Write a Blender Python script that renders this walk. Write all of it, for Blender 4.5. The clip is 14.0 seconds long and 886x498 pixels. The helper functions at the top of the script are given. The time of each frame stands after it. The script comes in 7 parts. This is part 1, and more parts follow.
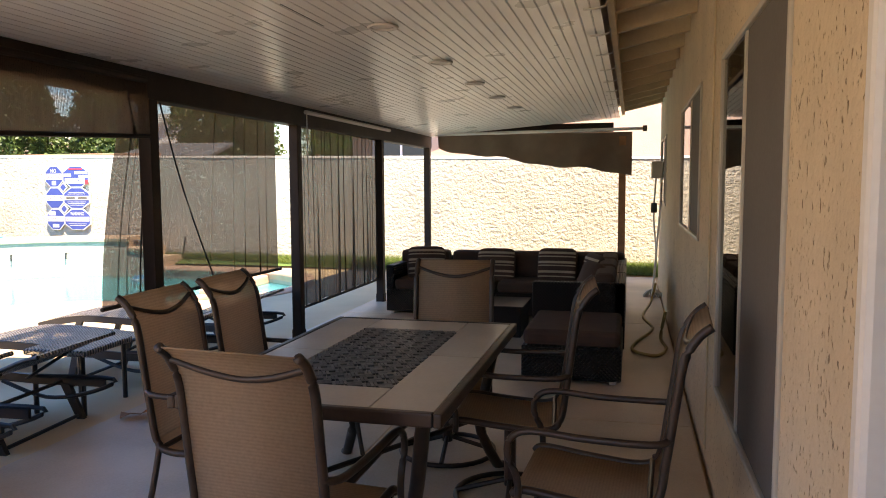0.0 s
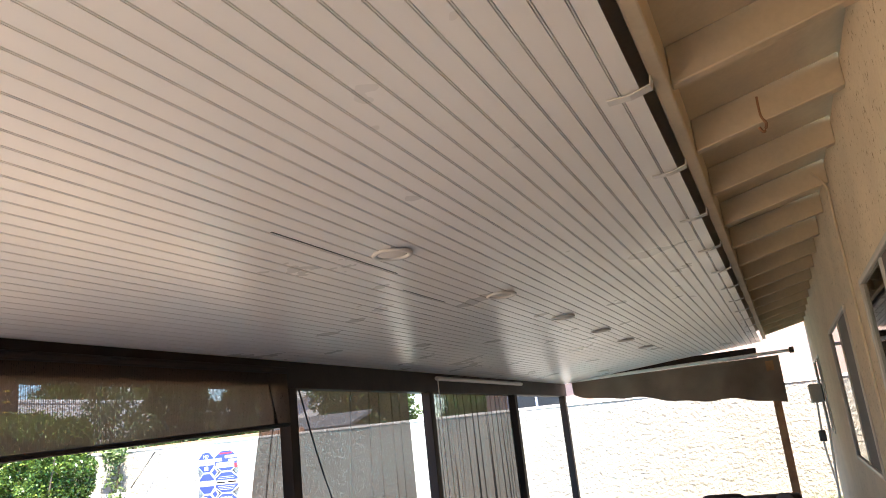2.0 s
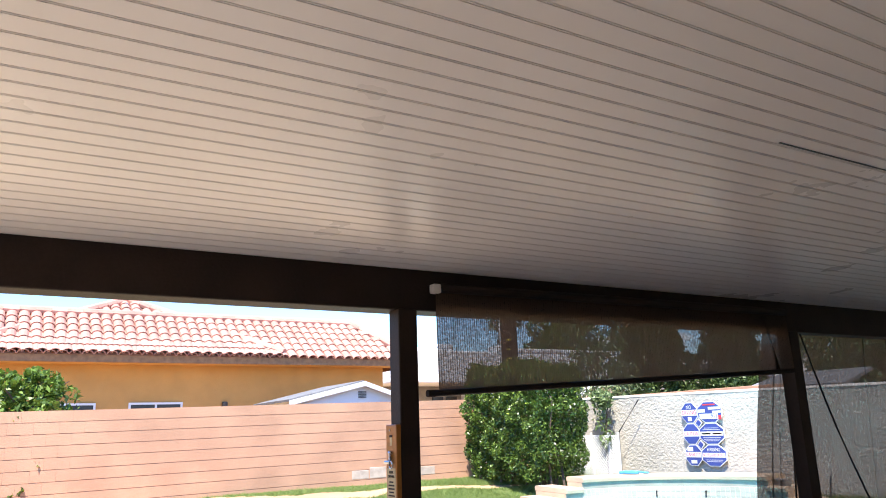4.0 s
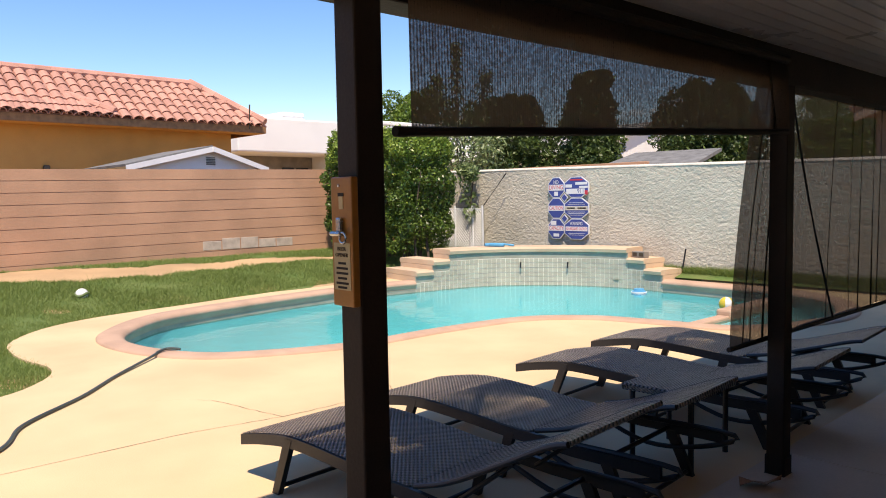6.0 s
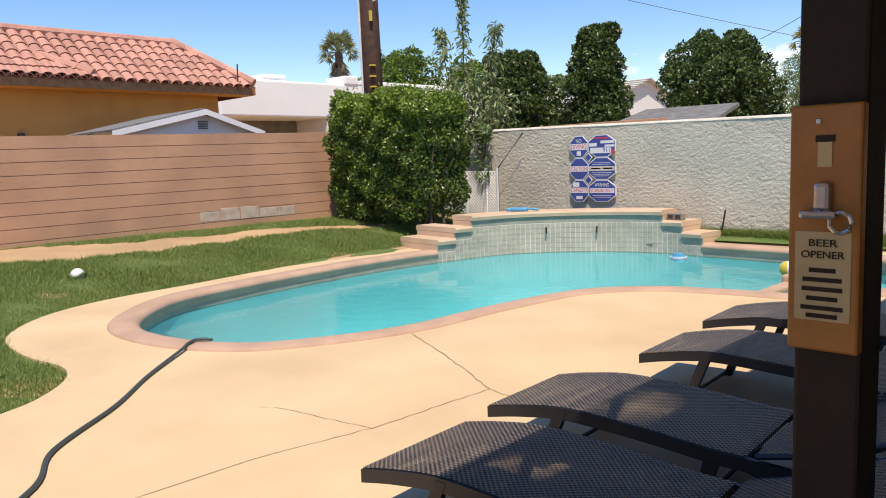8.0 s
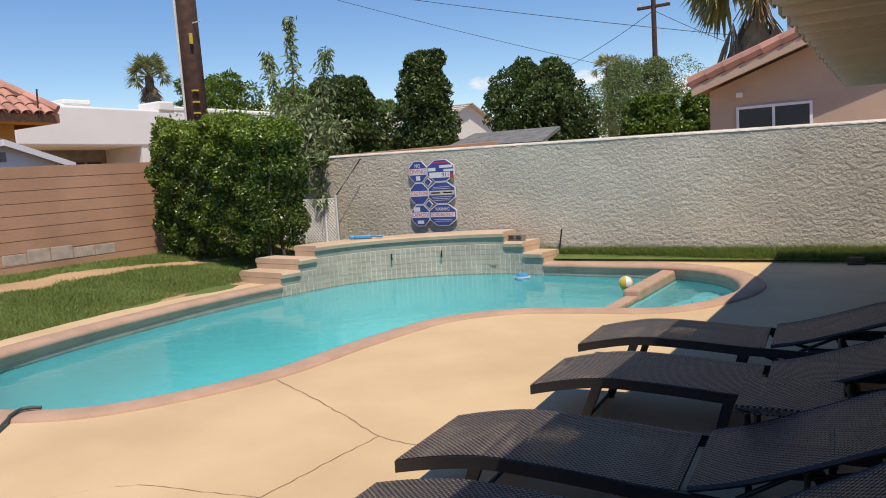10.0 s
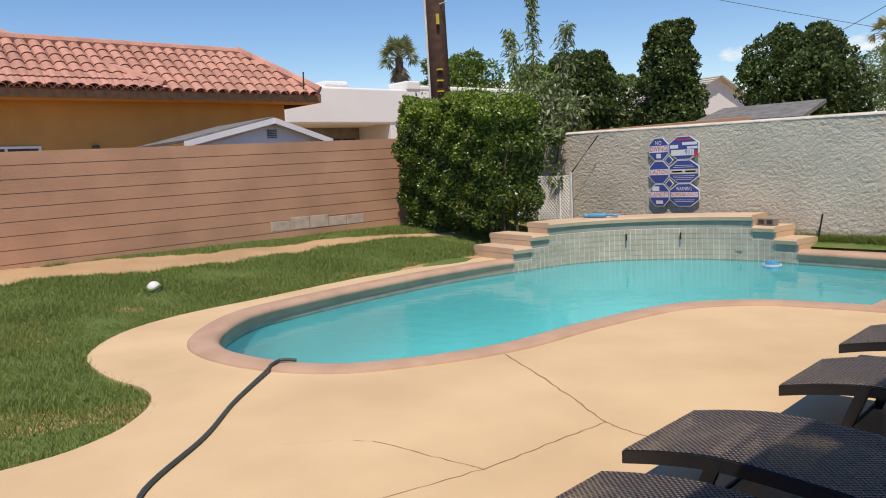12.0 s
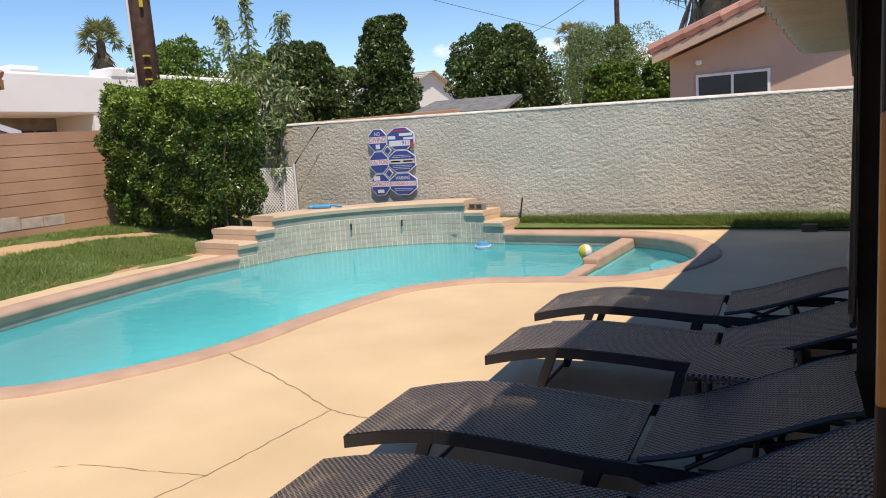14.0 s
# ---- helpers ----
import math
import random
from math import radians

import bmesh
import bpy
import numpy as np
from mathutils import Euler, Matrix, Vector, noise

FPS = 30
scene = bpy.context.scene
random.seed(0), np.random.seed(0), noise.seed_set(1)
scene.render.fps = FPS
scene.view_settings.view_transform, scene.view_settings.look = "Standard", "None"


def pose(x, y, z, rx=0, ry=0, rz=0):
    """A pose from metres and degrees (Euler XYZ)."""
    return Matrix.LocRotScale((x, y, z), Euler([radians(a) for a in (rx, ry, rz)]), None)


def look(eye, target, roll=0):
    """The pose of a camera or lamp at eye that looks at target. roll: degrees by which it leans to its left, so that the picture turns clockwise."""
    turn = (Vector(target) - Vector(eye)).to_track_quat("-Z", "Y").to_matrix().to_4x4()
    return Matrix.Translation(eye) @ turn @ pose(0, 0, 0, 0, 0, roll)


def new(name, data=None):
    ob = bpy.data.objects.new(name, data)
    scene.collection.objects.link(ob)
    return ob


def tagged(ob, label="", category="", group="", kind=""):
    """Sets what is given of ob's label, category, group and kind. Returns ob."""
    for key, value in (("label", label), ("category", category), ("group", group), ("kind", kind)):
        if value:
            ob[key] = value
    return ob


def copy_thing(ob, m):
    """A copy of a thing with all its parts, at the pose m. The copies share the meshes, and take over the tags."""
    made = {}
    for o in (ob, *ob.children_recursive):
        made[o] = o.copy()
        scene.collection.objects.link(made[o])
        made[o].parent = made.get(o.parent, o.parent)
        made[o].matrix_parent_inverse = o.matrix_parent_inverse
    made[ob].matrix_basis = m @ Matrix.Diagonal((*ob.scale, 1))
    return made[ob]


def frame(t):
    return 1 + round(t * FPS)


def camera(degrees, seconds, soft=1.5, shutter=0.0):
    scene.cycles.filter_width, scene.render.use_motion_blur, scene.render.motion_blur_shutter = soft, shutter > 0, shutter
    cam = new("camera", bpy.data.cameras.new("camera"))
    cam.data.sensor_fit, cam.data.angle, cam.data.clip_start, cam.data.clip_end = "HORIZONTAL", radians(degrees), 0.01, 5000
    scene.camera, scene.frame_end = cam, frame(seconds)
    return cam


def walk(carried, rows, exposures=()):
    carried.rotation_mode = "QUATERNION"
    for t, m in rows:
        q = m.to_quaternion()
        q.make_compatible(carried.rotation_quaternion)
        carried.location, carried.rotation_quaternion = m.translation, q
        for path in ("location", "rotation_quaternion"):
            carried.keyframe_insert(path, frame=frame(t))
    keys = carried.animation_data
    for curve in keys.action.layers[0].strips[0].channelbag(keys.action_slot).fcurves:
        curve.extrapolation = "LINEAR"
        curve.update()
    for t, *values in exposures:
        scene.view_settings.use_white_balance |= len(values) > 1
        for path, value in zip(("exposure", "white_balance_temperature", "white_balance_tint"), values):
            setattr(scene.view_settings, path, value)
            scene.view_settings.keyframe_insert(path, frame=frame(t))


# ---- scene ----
cam = camera(61.4, 14.0, 1.0)
PATH = [
    (0, (-0.342, 0.69, 1.432), (-0.829, 2.622, 1.26), -0.3),
    (0.5, (-0.331, 0.706, 1.445), (-0.796, 2.648, 1.342), -0.6),
    (1, (-0.338, 0.753, 1.503), (-0.848, 2.685, 1.592), -2.2),
    (1.5, (-0.325, 0.734, 1.526), (-0.915, 2.623, 1.814), -4.4),
    (2, (-0.322, 0.717, 1.532), (-1.082, 2.5, 2.028), -6.3),
    (2.5, (-0.305, 0.721, 1.518), (-1.317, 2.342, 2.11), -6.3),
    (3, (-0.303, 0.735, 1.518), (-1.558, 2.168, 2.129), -5.6),
    (3.5, (-0.337, 0.745, 1.501), (-1.881, 1.878, 2.075), -2.9),
    (3.7, (-0.399, 0.747, 1.493), (-2.025, 1.78, 2.03), -1.9),
    (5.8, (-1.607, 1.015, 1.436), (-3.147, 2.285, 1.312), -1.0),
    (6, (-1.712, 1.055, 1.445), (-3.177, 2.41, 1.31), -1.0),
    (6.5, (-1.99, 1.201, 1.433), (-3.347, 2.659, 1.259), -1.9),
    (7, (-2.24, 1.226, 1.425), (-3.644, 2.634, 1.212), -1.6),
    (7.2, (-2.415, 1.186, 1.422), (-3.862, 2.548, 1.194), -1.3),
    (9.3, (-3.322, 1.069, 1.506), (-4.5, 2.67, 1.282), -3.9),
    (9.5, (-3.35, 1.064, 1.507), (-4.472, 2.706, 1.294), -3.9),
    (10, (-3.386, 1.102, 1.514), (-4.433, 2.795, 1.32), -3.6),
    (10.5, (-3.4, 1.144, 1.512), (-4.495, 2.806, 1.314), -3.9),
    (11, (-3.422, 1.182, 1.509), (-4.661, 2.739, 1.308), -4.0),
    (11.5, (-3.439, 1.18, 1.511), (-4.855, 2.578, 1.309), -3.5),
    (12, (-3.449, 1.167, 1.506), (-4.962, 2.456, 1.288), -3.0),
    (12.5, (-3.441, 1.172, 1.506), (-4.825, 2.597, 1.272), -2.8),
    (13, (-3.408, 1.19, 1.502), (-4.511, 2.84, 1.255), -2.9),
    (13.5, (-3.395, 1.227, 1.496), (-4.321, 2.979, 1.225), -3.2),
    (14, (-3.375, 1.222, 1.502), (-4.34, 2.951, 1.22), -3.7),
]
walk(cam, [(t, look(eye, target, roll)) for t, eye, target, roll in PATH],
     [(0.0, 2.25, 8600, 15), (1.5, 2.6, 7300, 11), (3.0, 2.4, 6500, 12), (3.7, 1.95, 6500, 12), (4.7, 1.0, 7000, 13), (5.8, 0.62, 7900, 15), (7.2, 0.48, 7700, 14), (9.3, 0.08, 7600, 13), (11.5, -0.02, 7700, 13), (14.0, 0.22, 7600, 13)])

# ---------------------------------------------------------------- sky, sun
SUN = Vector((0.40, -0.36, 1.0)).normalized()
world = bpy.data.worlds.new("world")
scene.world = world
world.use_nodes = True
wn = world.node_tree.nodes
sky = wn.new("ShaderNodeTexSky")
sky.sky_type = "NISHITA"
sky.sun_disc = False
sky.sun_elevation = math.asin(SUN.z)
sky.sun_rotation = math.atan2(SUN.x, SUN.y)
sky.air_density = 1.0
sky.dust_density = 0.0
sky.ozone_density = 4.0
wn["Background"].inputs["Strength"].default_value = 0.15
tone = wn.new("ShaderNodeHueSaturation")
tone.inputs["Saturation"].default_value, tone.inputs["Hue"].default_value = 1.25, 0.508
world.node_tree.links.new(sky.outputs[0], tone.inputs["Color"])
# small fair-weather clouds low over the horizon
wl = world.node_tree.links
way = wn.new("ShaderNodeTexCoord")
flat = wn.new("ShaderNodeMapping")
flat.inputs["Scale"].default_value = (3.5, 3.5, 9.0)
wl.new(way.outputs["Generated"], flat.inputs["Vector"])
puff = wn.new("ShaderNodeTexNoise")
puff.inputs["Scale"].default_value, puff.inputs["Detail"].default_value, puff.inputs["Roughness"].default_value = 2.2, 7, 0.55
wl.new(flat.outputs[0], puff.inputs["Vector"])
up = wn.new("ShaderNodeSeparateXYZ")
wl.new(way.outputs["Generated"], up.inputs[0])
low = wn.new("ShaderNodeMapRange")
low.inputs[1].default_value, low.inputs[2].default_value, low.inputs[3].default_value, low.inputs[4].default_value = 0.10, 0.19, 0.08, -0.30
wl.new(up.outputs[2], low.inputs[0])
dense = wn.new("ShaderNodeMath")
wl.new(puff.outputs[0], dense.inputs[0])
wl.new(low.outputs[0], dense.inputs[1])
veil = wn.new("ShaderNodeMapRange")
veil.inputs[1].default_value, veil.inputs[2].default_value, veil.inputs[4].default_value = 0.60, 0.70, 0.85
wl.new(dense.outputs[0], veil.inputs[0])
over = wn.new("ShaderNodeMixRGB")
over.inputs[2].default_value = (7.2, 7.2, 7.4, 1)
wl.new(veil.outputs[0], over.inputs[0])
wl.new(tone.outputs[0], over.inputs[1])
wl.new(over.outputs[0], wn["Background"].inputs["Color"])
sun = new("sun", bpy.data.lights.new("sun", "SUN"))
sun.data.energy, sun.data.angle, sun.data.color = 4.1, radians(0.53), (1.0, 0.95, 0.86)
sun.matrix_world = look(SUN * 30, (0, 0, 0))


# ---------------------------------------------------------------- materials
def material(name, color, rough=0.6, metal=0.0, var=0.15, scale=3.0, bump=0.0, bscale=60.0, color2=None, spec=0.5, rnd=0.0, detail=6.0, wide=False):
    """A surface with two scales of variation and a fine relief; rnd varies it from piece to piece; wide carries stains on from piece to piece."""
    m = bpy.data.materials.new(name)
    m.use_nodes = True
    nt = m.node_tree
    n, l = nt.nodes, nt.links
    b = n["Principled BSDF"]
    b.inputs["Metallic"].default_value = metal
    b.inputs["Specular IOR Level"].default_value = spec
    co = n.new("ShaderNodeTexCoord")
    big = n.new("ShaderNodeTexNoise")
    big.inputs["Scale"].default_value, big.inputs["Detail"].default_value = scale, detail
    l.new(n.new("ShaderNodeNewGeometry").outputs["Position"] if wide else co.outputs["Object"], big.inputs["Vector"])
    fine = n.new("ShaderNodeTexNoise")
    fine.inputs["Scale"].default_value, fine.inputs["Detail"].default_value = bscale, 4
    l.new(co.outputs["Object"], fine.inputs["Vector"])
    c2 = color2 or tuple(c * (1 - 2 * var) for c in color)
    mix = n.new("ShaderNodeMix")
    mix.data_type = "RGBA"
    mix.inputs[6].default_value, mix.inputs[7].default_value = (*color, 1), (*c2, 1)
    ramp = n.new("ShaderNodeMapRange")
    ramp.inputs[1].default_value, ramp.inputs[2].default_value = 0.35, 0.7
    add = n.new("ShaderNodeMath")
    add.operation = "MULTIPLY_ADD"
    add.inputs[1].default_value = 0.25
    l.new(fine.outputs[0], add.inputs[0])
    l.new(big.outputs[0], add.inputs[2])
    sub = n.new("ShaderNodeMath")
    sub.operation = "SUBTRACT"
    sub.inputs[1].default_value = 0.125
    l.new(add.outputs[0], sub.inputs[0])
    l.new(sub.outputs[0], ramp.inputs[0])
    l.new(ramp.outputs[0], mix.inputs[0])
    out = mix.outputs[2]
    if rnd:
        info = n.new("ShaderNodeObjectInfo")
        geo = n.new("ShaderNodeNewGeometry")
        both = n.new("ShaderNodeMath")
        both.operation = "ADD"
        l.new(info.outputs["Random"], both.inputs[0])
        l.new(geo.outputs["Random Per Island"], both.inputs[1])
        fr = n.new("ShaderNodeMath")
        fr.operation = "FRACT"
        l.new(both.outputs[0], fr.inputs[0])
        mr = n.new("ShaderNodeMapRange")
        mr.inputs[3].default_value, mr.inputs[4].default_value = 1 - rnd, 1 + rnd
        l.new(fr.outputs[0], mr.inputs[0])
        hs = n.new("ShaderNodeHueSaturation")
        l.new(mr.outputs[0], hs.inputs["Value"])
        l.new(out, hs.inputs["Color"])
        out = hs.outputs[0]
    l.new(out, b.inputs["Base Color"])
    rr = n.new("ShaderNodeMapRange")
    rr.inputs[3].default_value, rr.inputs[4].default_value = max(0.02, rough - 0.08), min(1, rough + 0.08)
    l.new(fine.outputs[0], rr.inputs[0])
    l.new(rr.outputs[0], b.inputs["Roughness"])
    if bump:
        bm_ = n.new("ShaderNodeBump")
        bm_.inputs["Strength"].default_value, bm_.inputs["Distance"].default_value = 0.8, bump
        l.new(fine.outputs[0], bm_.inputs["Height"])
        l.new(bm_.outputs[0], b.inputs["Normal"])
    return m


def woven(name, color, color2, pitch, see=0.0, rough=0.5, axes=(0, 1)):
    """Basket weave in the plane of two local axes; see: share of open holes between the strands."""
    m = bpy.data.materials.new(name)
    m.use_nodes = True
    n, l = m.node_tree.nodes, m.node_tree.links
    b = n["Principled BSDF"]
    b.inputs["Roughness"].default_value = rough
    co = n.new("ShaderNodeTexCoord")
    sp = n.new("ShaderNodeSeparateXYZ")
    l.new(co.outputs["Object"], sp.inputs[0])
    waves = []
    for ax in axes:
        mu = n.new("ShaderNodeMath")
        mu.operation = "MULTIPLY"
        mu.inputs[1].default_value = math.pi / pitch
        l.new(sp.outputs[ax], mu.inputs[0])
        s = n.new("ShaderNodeMath")
        s.operation = "SINE"
        l.new(mu.outputs[0], s.inputs[0])
        waves.append(s)
    pr = n.new("ShaderNodeMath")
    pr.operation = "MULTIPLY"
    l.new(waves[0].outputs[0], pr.inputs[0])
    l.new(waves[1].outputs[0], pr.inputs[1])
    mr = n.new("ShaderNodeMapRange")
    mr.inputs[1].default_value, mr.inputs[2].default_value = -0.6, 0.6
    l.new(pr.outputs[0], mr.inputs[0])
    no = n.new("ShaderNodeTexNoise")
    no.inputs["Scale"].default_value = 25
    l.new(co.outputs["Object"], no.inputs["Vector"])
    av = n.new("ShaderNodeMath")
    av.operation = "MULTIPLY"
    l.new(mr.outputs[0], av.inputs[0])
    l.new(no.outputs[0], av.inputs[1])
    mix = n.new("ShaderNodeMix")
    mix.data_type = "RGBA"
    mix.inputs[6].default_value, mix.inputs[7].default_value = (*color2, 1), (*color, 1)
    l.new(mr.outputs[0], mix.inputs[0])
    l.new(mix.outputs[2], b.inputs["Base Color"])
    bp = n.new("ShaderNodeBump")
    bp.inputs["Distance"].default_value = pitch
    l.new(pr.outputs[0], bp.inputs["Height"])
    l.new(bp.outputs[0], b.inputs["Normal"])
    if see:
        ab = n.new("ShaderNodeMath")
        ab.operation = "ABSOLUTE"
        l.new(pr.outputs[0], ab.inputs[0])
        lt = n.new("ShaderNodeMath")
        lt.operation = "LESS_THAN"
        lt.inputs[1].default_value = see
        l.new(ab.outputs[0], lt.inputs[0])
        tr = n.new("ShaderNodeBsdfTransparent")
        ms = n.new("ShaderNodeMixShader")
        l.new(lt.outputs[0], ms.inputs[0])
        l.new(b.outputs[0], ms.inputs[1])
        l.new(tr.outputs[0], ms.inputs[2])
        l.new(ms.outputs[0], n["Material Output"].inputs[0])
    return m


def screen_cloth(name, color, open_share, stripe=0.0, axis=1, pitch=0.012):
    """Loosely knitted shade cloth: a share of it is open, in fine upright ribs."""
    m = bpy.data.materials.new(name)
    m.use_nodes = True
    n, l = m.node_tree.nodes, m.node_tree.links
    b = n["Principled BSDF"]
    b.inputs["Base Color"].default_value = (*color, 1)
    b.inputs["Roughness"].default_value = 0.85
    co = n.new("ShaderNodeTexCoord")
    no = n.new("ShaderNodeTexNoise")
    no.inputs["Scale"].default_value, no.inputs["Detail"].default_value, no.inputs["Roughness"].default_value = 90, 6, 0.8
    l.new(co.outputs["Object"], no.inputs["Vector"])
    sp = n.new("ShaderNodeSeparateXYZ")
    l.new(co.outputs["Object"], sp.inputs[0])
    mu = n.new("ShaderNodeMath")
    mu.operation = "MULTIPLY"
    mu.inputs[1].default_value = 2 * math.pi / pitch
    l.new(sp.outputs[axis], mu.inputs[0])
    si = n.new("ShaderNodeMath")
    si.operation = "SINE"
    l.new(mu.outputs[0], si.inputs[0])
    fac = n.new("ShaderNodeMath")
    fac.operation = "MULTIPLY_ADD"
    fac.inputs[1].default_value, fac.inputs[2].default_value = stripe, open_share
    l.new(si.outputs[0], fac.inputs[0])
    f2 = n.new("ShaderNodeMath")
    f2.operation = "MULTIPLY_ADD"
    f2.inputs[1].default_value = 0.70
    f2.use_clamp = True
    l.new(no.outputs[0], f2.inputs[0])
    off = n.new("ShaderNodeMath")
    off.operation = "SUBTRACT"
    off.inputs[1].default_value = 0.35
    l.new(fac.outputs[0], off.inputs[0])
    l.new(off.outputs[0], f2.inputs[2])
    tr = n.new("ShaderNodeBsdfTransparent")
    tl = n.new("ShaderNodeBsdfTranslucent")
    tl.inputs[0].default_value = (*color, 1)
    m1 = n.new("ShaderNodeMixShader")
    m1.inputs[0].default_value = 0.5
    l.new(b.outputs[0], m1.inputs[1])
    l.new(tl.outputs[0], m1.inputs[2])
    m2 = n.new("ShaderNodeMixShader")
    l.new(f2.outputs[0], m2.inputs[0])
    l.new(m1.outputs[0], m2.inputs[1])
    l.new(tr.outputs[0], m2.inputs[2])
    l.new(m2.outputs[0], n["Material Output"].inputs[0])
    return m


def clear(name, tint, rough=0.02, ior=1.45, ripple=0.0):
    """A thin clear sheet: tinted where one looks through, mirror-like at a grazing angle."""
    m = bpy.data.materials.new(name)
    m.use_nodes = True
    n, l = m.node_tree.nodes, m.node_tree.links
    tr = n.new("ShaderNodeBsdfTransparent")
    tr.inputs[0].default_value = (*tint, 1)
    gl = n.new("ShaderNodeBsdfGlossy")
    gl.inputs["Roughness"].default_value = rough
    fr = n.new("ShaderNodeFresnel")
    fr.inputs[0].default_value = ior
    ms = n.new("ShaderNodeMixShader")
    l.new(fr.outputs[0], ms.inputs[0])
    l.new(tr.outputs[0], ms.inputs[1])
    l.new(gl.outputs[0], ms.inputs[2])
    l.new(ms.outputs[0], n["Material Output"].inputs[0])
    if ripple:
        co = n.new("ShaderNodeTexCoord")
        no = n.new("ShaderNodeTexNoise")
        no.inputs["Scale"].default_value, no.inputs["Detail"].default_value = 4.0, 4
        l.new(co.outputs["Object"], no.inputs["Vector"])
        bp = n.new("ShaderNodeBump")
        bp.inputs["Distance"].default_value = ripple
        l.new(no.outputs[0], bp.inputs["Height"])
        l.new(bp.outputs[0], gl.inputs["Normal"])
        l.new(bp.outputs[0], fr.inputs["Normal"])
    return m


def leaf(name, c1, c2, rough=0.45):
    m = bpy.data.materials.new(name)
    m.use_nodes = True
    n, l = m.node_tree.nodes, m.node_tree.links
    b = n["Principled BSDF"]
    b.inputs["Roughness"].default_value = rough
    geo = n.new("ShaderNodeNewGeometry")
    mix = n.new("ShaderNodeMix")
    mix.data_type = "RGBA"
    mix.inputs[6].default_value, mix.inputs[7].default_value = (*c1, 1), (*c2, 1)
    l.new(geo.outputs["Random Per Island"], mix.inputs[0])
    l.new(mix.outputs[2], b.inputs["Base Color"])
    tl = n.new("ShaderNodeBsdfTranslucent")
    l.new(mix.outputs[2], tl.inputs[0])
    ms = n.new("ShaderNodeMixShader")
    ms.inputs[0].default_value = 0.25
    l.new(b.outputs[0], ms.inputs[1])
    l.new(tl.outputs[0], ms.inputs[2])
    l.new(ms.outputs[0], n["Material Output"].inputs[0])
    return m


